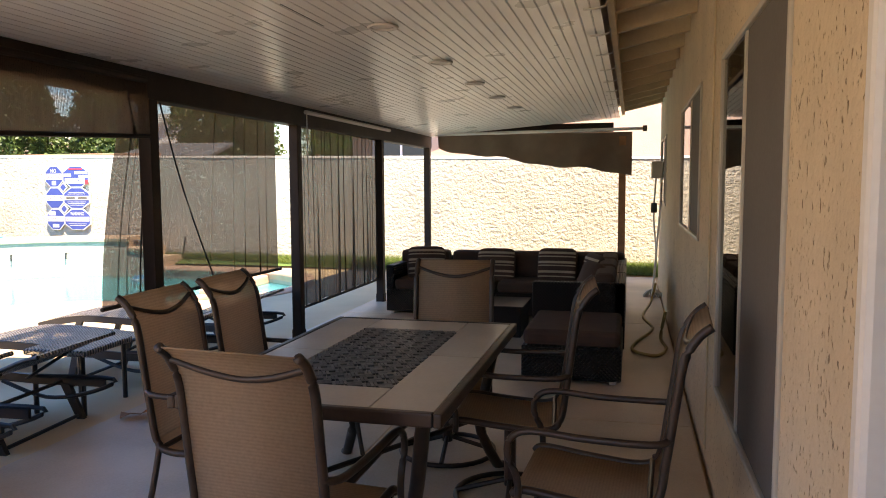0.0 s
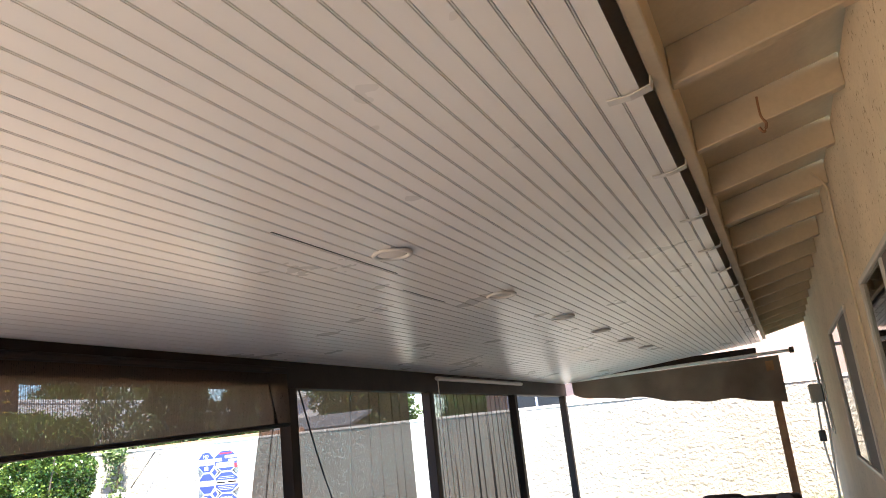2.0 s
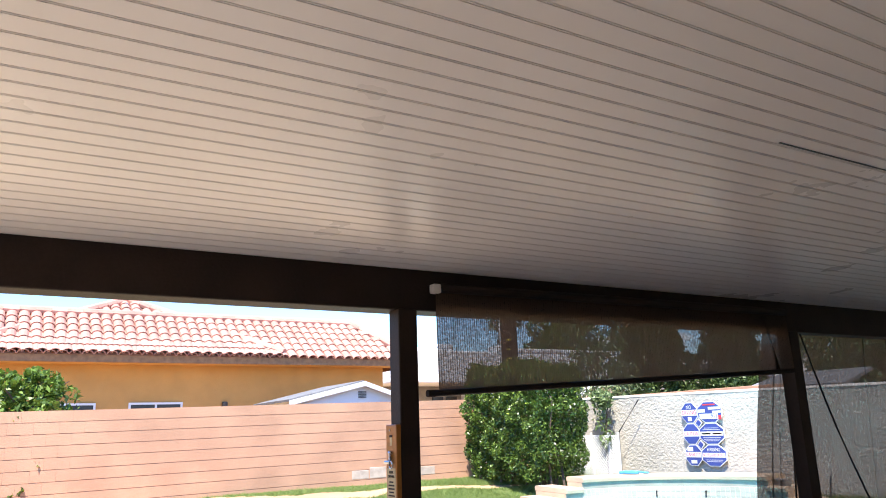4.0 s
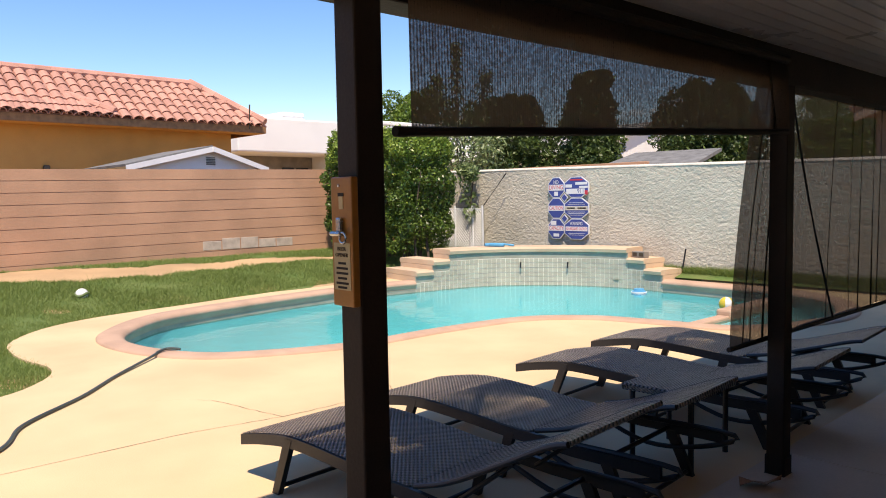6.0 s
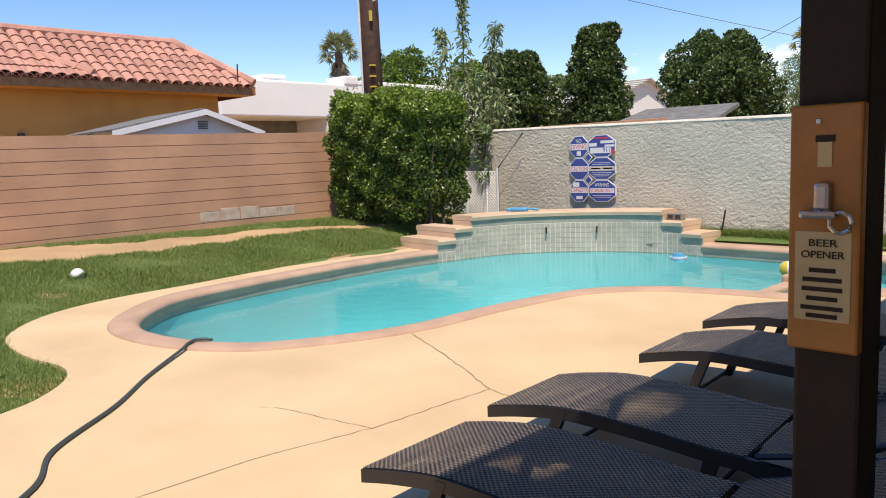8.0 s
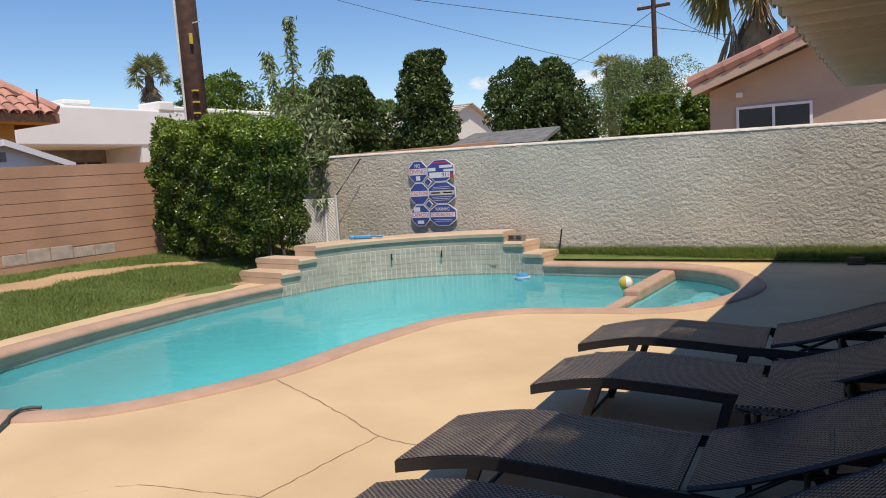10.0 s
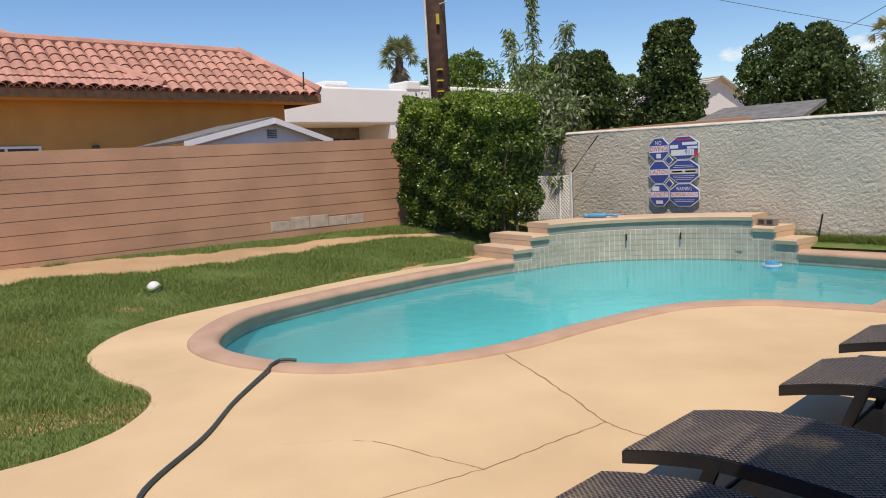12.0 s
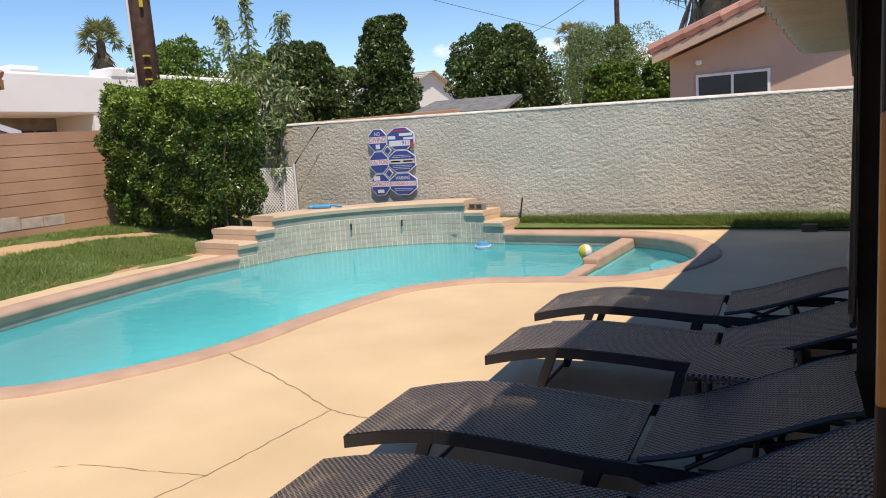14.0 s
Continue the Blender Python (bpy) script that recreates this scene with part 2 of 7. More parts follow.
M = dict(
    ceil=material("white_ceiling_paint", (0.86, 0.83, 0.79), 0.30, spec=0.5, var=0.03, scale=0.8, bscale=3),
    trim_w=material("white_trim", (0.72, 0.69, 0.64), 0.5, var=0.06),
    brown=material("dark_brown_paint", (0.030, 0.018, 0.012), 0.6, spec=0.25, var=0.2, scale=6, bscale=90, bump=0.001),
    cedar=material("raw_wood", (0.34, 0.17, 0.075), 0.7, var=0.2, scale=8, bscale=70, bump=0.001),
    eave=material("tan_eave_paint", (0.62, 0.50, 0.33), 0.7, var=0.1, scale=3, bscale=50, bump=0.001),
    stucco2=material("grey_wall_stucco", (0.57, 0.52, 0.43), 0.95, var=0.10, scale=1.2, bscale=42, bump=0.02),
    block=material("pink_block", (0.535, 0.30, 0.19), 0.95, var=0.13, scale=0.9, bscale=60, bump=0.004, rnd=0.012, wide=True),
    mortar=material("pink_mortar", (0.36, 0.20, 0.14), 0.95, var=0.1),
    deck=material("pool_deck", (0.67, 0.495, 0.295), 0.85, var=0.17, scale=1.1, bscale=120, bump=0.0015, color2=(0.57, 0.41, 0.24)),
    patio=material("patio_slab", (0.62, 0.48, 0.345), 0.5, var=0.14, scale=1.4, bscale=90, bump=0.001),
    coping=material("pink_coping", (0.50, 0.33, 0.235), 0.85, var=0.1, scale=3, bscale=90, bump=0.002),
    ledge=material("ledge_plaster", (0.61, 0.44, 0.30), 0.85, var=0.08, scale=2, bscale=90, bump=0.002),
    joint=material("joint_dark", (0.37, 0.255, 0.155), 0.95),
    plaster=material("pool_plaster", (0.66, 0.76, 0.78), 0.7, var=0.05, scale=0.7),
    tealband=material("teal_band", (0.34, 0.32, 0.26), 0.6, var=0.12, scale=4),
    tile=material("pale_pool_tile", (0.43, 0.39, 0.31), 0.5, var=0.08, scale=3, rnd=0.08),
    grout=material("pool_grout", (0.80, 0.77, 0.68), 0.9),
    water=clear("water", (0.33, 0.80, 0.85), 0.02, 1.33, 0.009),
    glass=clear("window_glass", (0.55, 0.58, 0.55), 0.01, 1.5),
    alu=material("pale_window_frame", (0.46, 0.41, 0.33), 0.45, var=0.06),
    bronze=material("bronze_frame", (0.10, 0.075, 0.055), 0.4, metal=0.4, var=0.15),
    frame=material("bronze_chair_tube", (0.055, 0.036, 0.026), 0.38, metal=0.3, var=0.2, scale=9),
    black=material("black_steel", (0.018, 0.018, 0.022), 0.45, var=0.2),
    sling=screen_cloth("sling_fabric", (0.44, 0.31, 0.20), 0.13, 0.07, 2, 0.011),
    slingseat=screen_cloth("sling_fabric_seat", (0.42, 0.295, 0.19), 0.08, 0.06, 1, 0.011),
    wicker=woven("dark_wicker", (0.34, 0.285, 0.285), (0.006, 0.005, 0.008), 0.0125, 0.10, 0.34, (0, 1)),
    sofaw=woven("sofa_wicker", (0.014, 0.012, 0.012), (0.006, 0.005, 0.005), 0.014, 0.0, 0.5, (0, 2)),
    cushion=material("brown_cushion", (0.075, 0.043, 0.030), 0.9, var=0.12, scale=6, bscale=160, bump=0.001),
    tabletile=material("beige_table_tile", (0.46, 0.41, 0.34), 0.35, var=0.06, scale=5),
    mosaic=material("slate_mosaic", (0.11, 0.11, 0.11), 0.45, var=0.2, rnd=0.5),
    mosgrout=material("mosaic_grout", (0.42, 0.38, 0.33), 0.8),
    roller=screen_cloth("shade_cloth", (0.085, 0.058, 0.040), 0.07, 0.06, 1, 0.011),
    curtain=screen_cloth("curtain_cloth", (0.085, 0.058, 0.038), 0.12, 0.03),
    canvas=material("brown_canvas", (0.20, 0.145, 0.105), 0.9, var=0.2, scale=2, bscale=120, bump=0.002),
    dirt=material("yard_earth", (0.50, 0.33, 0.18), 0.95, var=0.12, scale=1.2, bscale=30, bump=0.01),
    grass=leaf("grass_blades", (0.12, 0.195, 0.038), (0.25, 0.31, 0.085), 0.6),
    hedge=leaf("hedge_leaves", (0.045, 0.09, 0.012), (0.19, 0.29, 0.04), 0.38),
    citrus=leaf("citrus_leaves", (0.028, 0.058, 0.013), (0.115, 0.17, 0.042), 0.42),
    pale=leaf("pale_leaves", (0.10, 0.16, 0.05), (0.22, 0.29, 0.11), 0.45),
    palm=leaf("palm_fronds", (0.14, 0.18, 0.07), (0.32, 0.32, 0.15), 0.5),
    bark=material("bark", (0.12, 0.085, 0.06), 0.95, var=0.25, scale=9, bscale=60, bump=0.01),
    polewood=material("treated_pole", (0.085, 0.042, 0.028), 0.85, var=0.25, scale=7, bscale=40, bump=0.004),
    orange=material("orange_stucco", (0.55, 0.29, 0.085), 0.9, var=0.06, scale=2, bscale=40, bump=0.006),
    rooftile=material("clay_roof_tile", (0.55, 0.28, 0.215), 0.8, var=0.15, scale=2, bscale=40, bump=0.003, rnd=0.16),
    white=material("white_stucco", (0.80, 0.79, 0.77), 0.9, var=0.03, scale=0.6, bscale=30, bump=0.004),
    pink=material("pink_stucco", (0.50, 0.36, 0.28), 0.9, var=0.06, scale=1.2, bscale=40, bump=0.006),
    shingle=material("grey_shingle", (0.20, 0.20, 0.20), 0.95, var=0.2, scale=5, bscale=30, bump=0.006),
    palebrick=material("pale_roof_tile", (0.62, 0.60, 0.54), 0.85, var=0.08, rnd=0.08),
    dark=material("dark_opening", (0.02, 0.02, 0.022), 0.3),
    navy=material("navy_print", (0.05, 0.08, 0.30), 0.5, var=0.1),
    red=material("red_print", (0.62, 0.05, 0.07), 0.5, var=0.1),
    signwhite=material("white_print", (0.74, 0.74, 0.76), 0.5, var=0.04),
    skyblue=material("light_blue_plastic", (0.08, 0.36, 0.62), 0.35, var=0.1),
    yellow=material("yellow_paint", (0.65, 0.50, 0.05), 0.6),
    plaque=material("varnished_pine", (0.42, 0.17, 0.03), 0.35, var=0.15, scale=12, bscale=90),
    cream=material("cream_print", (0.62, 0.48, 0.25), 0.6),
    chrome=material("worn_chrome", (0.6, 0.6, 0.6), 0.25, metal=0.9),
    hose=material("dark_green_hose", (0.05, 0.07, 0.065), 0.45, var=0.1),
    yhose=material("yellow_hose", (0.50, 0.36, 0.12), 0.5, var=0.15),
    lattice=material("galvanised_wire", (0.78, 0.79, 0.79), 0.5, metal=0.2, var=0.1),
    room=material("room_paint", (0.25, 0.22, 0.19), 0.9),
    concrete=material("pale_concrete", (0.66, 0.61, 0.53), 0.9, var=0.12),
    stripe1=material("cushion_stripe_pale", (0.50, 0.43, 0.33), 0.9),
)


# ---------------------------------------------------------------- mesh helpers
def part(name, bm, mat, parent=None, label="", smooth=False):
    """Links a bmesh as one mesh object, under a thing or a part."""
    me = bpy.data.meshes.new(name)
    bm.to_mesh(me)
    bm.free()
    me.materials.append(mat)
    if smooth:
        for p in me.polygons:
            p.use_smooth = True
    ob = new(name, me)
    if parent is not None:
        ob.parent = parent
    if label:
        ob["label"] = label
    return ob


def raw(name, verts, faces, mat, parent=None, label="", smooth=False):
    me = bpy.data.meshes.new(name)
    me.from_pydata([tuple(v) for v in verts], [], [tuple(f) for f in faces])
    me.materials.append(mat)
    if smooth:
        for p in me.polygons:
            p.use_smooth = True
    me.update()
    ob = new(name, me)
    if parent is not None:
        ob.parent = parent
    if label:
        ob["label"] = label
    return ob


def thing(name, at=(0, 0, 0), rz=0.0, label="", category="", group="", kind=""):
    ob = new(name)
    ob.empty_display_size = 0.1
    ob.matrix_world = pose(*at, 0, 0, rz)
    return tagged(ob, label, category, group, kind)


def box(bm, a, b, bev=0.0, turn=None):
    """A box between two corners, with bevelled edges."""
    c = [(a[i] + b[i]) / 2 for i in range(3)]
    s = [abs(b[i] - a[i]) for i in range(3)]
    r = bmesh.ops.create_cube(bm, size=1, matrix=Matrix.Translation(c) @ Matrix.Diagonal((*s, 1)))
    if bev:
        es = list({e for v in r["verts"] for e in v.link_edges})
        r2 = bmesh.ops.bevel(bm, geom=es, offset=min(bev, min(s) * 0.45), segments=2, affect="EDGES", profile=0.5)
    if turn is not None:
        vs = r["verts"] if not bev else list({v for f in r2["faces"] for v in f.verts})
        bmesh.ops.transform(bm, matrix=turn, verts=[v for v in vs if v.is_valid])
    return bm


def boxed(a, b, bev=0.0):
    return box(bmesh.new(), a, b, bev)


def tube(bm, pts, r, seg=8, taper=None, cap=True):
    """A round bar along a line of points."""
    pts = [Vector(p) for p in pts]
    rings = []
    for i, p in enumerate(pts):
        d = (pts[min(i + 1, len(pts) - 1)] - pts[max(i - 1, 0)]).normalized()
        up = Vector((0, 0, 1)) if abs(d.z) < 0.9 else Vector((1, 0, 0))
        u = d.cross(up).normalized()
        w = u.cross(d)
        k = r if taper is None else r + (taper - r) * i / (len(pts) - 1)
        rings.append([bm.verts.new(p + u * (k * math.cos(t * math.tau / seg)) + w * (k * math.sin(t * math.tau / seg))) for t in range(seg)])
    for a, b in zip(rings, rings[1:]):
        for i in range(seg):
            bm.faces.new((a[i], a[(i + 1) % seg], b[(i + 1) % seg], b[i]))
    if cap:
        bm.faces.new(rings[0][::-1])
        bm.faces.new(rings[-1])
    return bm


def curve(pts, n=6):
    """Points of a smooth line through the given ones."""
    pts = [Vector(p) for p in pts]
    out = []
    for i in range(len(pts) - 1):
        p0, p1, p2, p3 = pts[max(i - 1, 0)], pts[i], pts[i + 1], pts[min(i + 2, len(pts) - 1)]
        for k in range(n):
            t = k / n
            out.append(0.5 * (2 * p1 + (p2 - p0) * t + (2 * p0 - 5 * p1 + 4 * p2 - p3) * t * t + (3 * p1 - p0 - 3 * p2 + p3) * t ** 3))
    return out + [pts[-1]]


def loop_curve(pts, n=8):
    pts = [Vector(p) for p in pts]
    k = len(pts)
    out = []
    for i in range(k):
        p0, p1, p2, p3 = pts[i - 1], pts[i], pts[(i + 1) % k], pts[(i + 2) % k]
        for j in range(n):
            t = j / n
            out.append(0.5 * (2 * p1 + (p2 - p0) * t + (2 * p0 - 5 * p1 + 4 * p2 - p3) * t * t + (3 * p1 - p0 - 3 * p2 + p3) * t ** 3))
    return out


def strip(bm, left, right, thick=0.0):
    """A ribbon between two lines of points, with a thickness along its normal."""
    n = len(left)
    L = [Vector(p) for p in left]
    R = [Vector(p) for p in right]
    nor = []
    for i in range(n):
        d = L[min(i + 1, n - 1)] - L[max(i - 1, 0)]
        nor.append(d.cross(R[i] - L[i]).normalized())
    rows = []
    for i in range(n):
        o = nor[i] * thick
        rows.append([bm.verts.new(L[i]), bm.verts.new(R[i])] + ([bm.verts.new(R[i] - o), bm.verts.new(L[i] - o)] if thick else []))
    m = len(rows[0])
    for a, b in zip(rows, rows[1:]):
        for i in range(m if thick else 1):
            bm.faces.new((a[i], b[i], b[(i + 1) % m], a[(i + 1) % m]))
    if thick:
        bm.faces.new(rows[0])
        bm.faces.new(rows[-1][::-1])
    bmesh.ops.recalc_face_normals(bm, faces=bm.faces)
    return bm


def inside(x, y, poly):
    c = False
    j = len(poly) - 1
    for i in range(len(poly)):
        xi, yi, xj, yj = poly[i][0], poly[i][1], poly[j][0], poly[j][1]
        if (yi > y) != (yj > y) and x < (xj - xi) * (y - yi) / (yj - yi) + xi:
            c = not c
        j = i
    return c


def offset(poly, d):
    """A closed line moved outward by d (poly runs counter-clockwise)."""
    n = len(poly)
    out = []
    for i in range(n):
        t = (poly[(i + 1) % n] - poly[i - 1]).normalized()
        out.append(poly[i] + Vector((t.y, -t.x, 0)) * d)
    return out


def text_mesh(body, size, mat, m, parent, name="lettering", width=None):
    """Lettering with the built-in font, as a flat mesh."""
    cu = bpy.data.curves.new("letters", "FONT")
    cu.body, cu.size, cu.align_x, cu.align_y = body, size, "CENTER", "CENTER"
    cu.extrude = 0.0005
    tmp = bpy.data.objects.new("letters", cu)
    scene.collection.objects.link(tmp)
    dg = bpy.context.evaluated_depsgraph_get()
    me = bpy.data.meshes.new_from_object(tmp.evaluated_get(dg))
    xs = [v.co.x for v in me.vertices]
    if width and xs:
        k = width / (max(xs) - min(xs))
        for v in me.vertices:
            v.co.x *= k
    bpy.data.objects.remove(tmp)
    me.materials.clear()
    me.materials.append(mat)
    ob = new(name, me)
    ob.parent = parent
    ob.matrix_local = m
    return ob


def leaves(name, centers, normals, size, mat, parent, rng, slim=0.45, spread=0.9):
    """Many small two-sided leaves, each a bent pair of triangles."""
    k = len(centers)
    rnd = rng.normal(size=(k, 3))
    d = normals * (1 - spread) + rnd * spread
    d /= np.linalg.norm(d, axis=1)[:, None] + 1e-9
    s = rng.normal(size=(k, 3))
    s -= d * np.sum(s * d, axis=1)[:, None]
    s /= np.linalg.norm(s, axis=1)[:, None] + 1e-9
    up = np.cross(d, s)
    ln = (size * rng.uniform(0.6, 1.25, k))[:, None]
    a, b = centers - d * ln * 0.5, centers + d * ln * 0.5
    w = s * ln * slim * 0.5
    l, r = centers + w + up * ln * 0.08, centers - w + up * ln * 0.08
    v = np.stack([a, l, b, r], 1).reshape(-1, 3)
    me = bpy.data.meshes.new(name)
    me.vertices.add(4 * k)
    me.vertices.foreach_set("co", v.astype(np.float32).ravel())
    me.loops.add(4 * k)
    me.loops.foreach_set("vertex_index", np.arange(4 * k, dtype=np.int32))
    me.polygons.add(k)
    me.polygons.foreach_set("loop_start", np.arange(k, dtype=np.int32) * 4)
    me.update(calc_edges=True)
    me.materials.append(mat)
    ob = new(name, me)
    ob.parent = parent
    return ob

# ---------------------------------------------------------------- ground, pool, deck
WATER_Z = -0.17
RAISED = (121, 162)  # stretch of the rim that carries the raised wall
POOL = loop_curve([(-10.10, 3.98, 0), (-9.26, 3.88, 0), (-8.46, 4.17, 0), (-8.05, 4.76, 0), (-7.82, 5.5, 0), (-7.80, 6.5, 0),
                   (-7.62, 7.7, 0), (-7.04, 8.36, 0), (-6.30, 8.60, 0), (-5.50, 8.80, 0), (-5.07, 9.55, 0), (-5.00, 10.4, 0),
                   (-5.42, 11.4, 0), (-6.2, 11.95, 0), (-7.1, 12.05, 0), (-8.2, 12.13, 0), (-9.1, 12.2, 0), (-10.0, 11.95, 0),
                   (-10.85, 11.33, 0), (-11.3, 10.6, 0), (-11.46, 9.7, 0), (-11.58, 8.6, 0), (-11.52, 7.2, 0), (-11.28, 5.6, 0), (-10.95, 4.7, 0)])
DECK = [Vector(p) for p in ((0.03, -6, 0), (0.03, 12.5, 0), (-4.6, 12.5, 0), (-5.9, 12.55, 0))]
DECK += curve([(-6.6, 12.6, 0), (-8.4, 12.68, 0), (-9.8, 12.6, 0), (-11.0, 12.2, 0), (-12.0, 11.2, 0), (-12.45, 9.8, 0), (-12.42, 8.1, 0),
               (-12.2, 6.6, 0), (-11.95, 5.4, 0), (-11.75, 4.3, 0), (-11.3, 3.5, 0), (-10.5, 2.95, 0), (-9.6, 2.85, 0), (-9.0, 2.93, 0),
               (-8.62, 2.85, 0), (-8.3, 2.62, 0), (-8.1, 2.35, 0), (-8.0, 1.9, 0), (-8.1, 0.5, 0), (-8.2, -6, 0)], 4)


def lift(x, y):
    """The yard rises gently towards its two far walls."""
    a = max(0.0, min(1.0, (-11.6 - x) / 3.9))
    b = max(0.0, min(1.0, (y - 12.35) / 0.45)) * (0.16 if x > -13 else 0.2)
    edge = -0.035
    if -13 > x:
        b = max(b, 0)
    return edge + 0.40 * a * a * (3 - 2 * a) + b


def axis_steps(lo, hi, fine):
    far = [60, 120, 300, 800, 2500]
    n = int((hi - lo) / fine)
    return [lo - d for d in far[::-1]] + [lo - 12, lo - 4] + [lo + i * fine for i in range(n + 1)] + [hi + 4, hi + 12] + [hi + d for d in far]


def build_ground():
    xs, ys = axis_steps(-16.2, 1.0, 0.2), axis_steps(-7.0, 14.0, 0.2)
    v, f = [], []
    for y in ys:
        for x in xs:
            z = lift(x, y) if -16.3 < x < 1.1 and -7.1 < y < 14.1 else (0.36 if x < -16 else 0.07)
            if -16.3 < x < -12.6 and -7 < y < 14:
                z += 0.02 * noise.noise((x * 1.3, y * 1.3, 0))
            v.append((x, y, z))
    w = len(xs)
    for j in range(len(ys) - 1):
        for i in range(w - 1):
            cx, cy = (xs[i] + xs[i + 1]) / 2, (ys[j] + ys[j + 1]) / 2
            if inside(cx, cy, POOL) or any(inside(a, b, POOL) for a in (xs[i], xs[i + 1]) for b in (ys[j], ys[j + 1])):
                continue
            f.append((j * w + i, j * w + i + 1, (j + 1) * w + i + 1, (j + 1) * w + i))
    g = raw("ground", v, f, M["dirt"])
    return tagged(g, "bare sandy earth of the yard, rising towards the walls", "ground", kind="structure")


def ring_fill(name, outer, inner, z, depth, mat):
    """A slab between two closed lines, with edges going down."""
    bm = bmesh.new()
    es = []
    for line in (outer, inner):
        vs = [bm.verts.new((p[0], p[1], z)) for p in line]
        es += [bm.edges.new((vs[i], vs[(i + 1) % len(vs)])) for i in range(len(vs))]
    bmesh.ops.triangle_fill(bm, use_beauty=True, use_dissolve=False, edges=es)
    for fc in bm.faces:
        if fc.normal.z < 0:
            fc.normal_flip()
    for line in (outer, inner):
        a = [bm.verts.new((p[0], p[1], z)) for p in line]
        b = [bm.verts.new((p[0], p[1], z - depth)) for p in line]
        for i in range(len(a)):
            j = (i + 1) % len(a)
            bm.faces.new((a[i], a[j], b[j], b[i]))
    return part(name, bm, mat)


def build_pool():
    ground = build_ground()
    deck = ring_fill("deck", DECK, offset(POOL, 0.24), 0.0, 0.12, M["deck"])
    tagged(deck, "tan coated concrete pool deck with a few cracks", "pool deck", kind="structure")
    # narrow control joints and cracks
    lines = [[(-7.58, 5.28), (-6.9, 4.97), (-6.4, 4.72), (-6.04, 4.53)], [(-6.04, 4.53), (-5.82, 4.50), (-5.2, 4.49), (-4.2, 4.46)],
             [(-6.04, 4.53), (-6.06, 4.1), (-6.08, 3.6), (-6.2, 2.9), (-6.25, 1.5)], [(-6.08, 3.6), (-6.45, 3.52), (-6.86, 3.42), (-7.2, 3.05)]]
    rng = random.Random(3)
    for ln in lines:
        bm = bmesh.new()
        pts = [p + Vector((rng.uniform(-1, 1), rng.uniform(-1, 1), 0)) * 0.008 for p in curve([(*p, 0.0025) for p in ln], 8)]
        wid = [rng.uniform(0.002, 0.0045) for _ in pts]
        strip(bm, [p + Vector((w, w, 0)) for p, w in zip(pts, wid)], [p - Vector((w, w, 0)) for p, w in zip(pts, wid)])
        part("crack", bm, M["joint"], deck)
    pool = thing("pool", label="freeform swimming pool with turquoise water and pink coping", category="swimming pool", kind="structure")
    inner, outer = POOL, offset(POOL, 0.26)
    # rounded coping round the rim
    bm = bmesh.new()
    prof = [(0.26, -0.10), (0.26, 0.012), (0.235, 0.026), (0.06, 0.030), (0.015, 0.020), (-0.025, -0.005), (-0.03, -0.045), (0.0, -0.07), (0.0, -0.12)]
    rings = [[bm.verts.new((p.x, p.y, z)) for p in offset(POOL, d)] for d, z in prof]
    n = len(POOL)
    for a, b in zip(rings, rings[1:]):
        for i in range(n):
            if not RAISED[0] <= i < RAISED[1]:
                bm.faces.new((a[i], a[(i + 1) % n], b[(i + 1) % n], b[i]))
    bmesh.ops.recalc_face_normals(bm, faces=bm.faces)
    part("coping", bm, M["coping"], pool, "worn pink rounded coping", True)
    # water line band, basin, water
    bm = bmesh.new()
    ring = [[bm.verts.new((p.x, p.y, z)) for p in offset(POOL, 0.004)] for z in (-0.10, WATER_Z - 0.03)]
    for i in range(n):
        bm.faces.new((ring[0][i], ring[1][i], ring[1][(i + 1) % n], ring[0][(i + 1) % n]))
    part("tile_band", bm, M["tealband"], pool, "dull teal water-line tile band")
    bm = bmesh.new()
    rr = []
    for d, z in ((0.0, WATER_Z - 0.02), (-0.05, -0.75), (-0.35, -1.15), (-0.9, -1.35)):
        rr.append([bm.verts.new((p.x, p.y, z)) for p in offset(POOL, d)])
    cen = Vector((-8.8, 8.3, 0))
    for k, z in ((0.55, -1.55), (0.3, -1.6)):
        rr.append([bm.verts.new((cen.x + (p.x - cen.x) * k, cen.y + (p.y - cen.y) * k, z)) for p in POOL])
    for a, b in zip(rr, rr[1:]):
        for i in range(n):
            bm.faces.new((a[i], a[(i + 1) % n], b[(i + 1) % n], b[i]))
    bm.faces.new(rr[-1])
    bmesh.ops.recalc_face_normals(bm, faces=bm.faces)
    part("basin", bm, M["plaster"], pool, "white plaster basin", True)
    bm = bmesh.new()
    vs = [bm.verts.new((p.x, p.y, WATER_Z)) for p in offset(POOL, 0.002)]
    es = [bm.edges.new((vs[i], vs[(i + 1) % n])) for i in range(n)]
    bmesh.ops.triangle_fill(bm, use_beauty=True, edges=es)
    for fc in bm.faces:
        if fc.normal.z < 0:
            fc.normal_flip()
    water = part("water", bm, M["water"], pool, "clear turquoise water")
    # low wall that parts the spa from the pool, higher at its far end
    bm = bmesh.new()
    box(bm, (-6.36, 8.50, -0.9), (-6.19, 10.2, -0.125), 0.02)
    box(bm, (-6.39, 10.2, -0.9), (-6.17, 12.0, -0.05), 0.03)
    part("spa_wall", bm, M["coping"], pool, "pink coated dividing wall of the spa")
    part("spa_wall_foot", boxed((-6.41, 8.45, -1.0), (-6.15, 12.05, WATER_Z - 0.03), 0.02), M["plaster"], pool, "white plaster foot of the dividing wall")
    bm = bmesh.new()
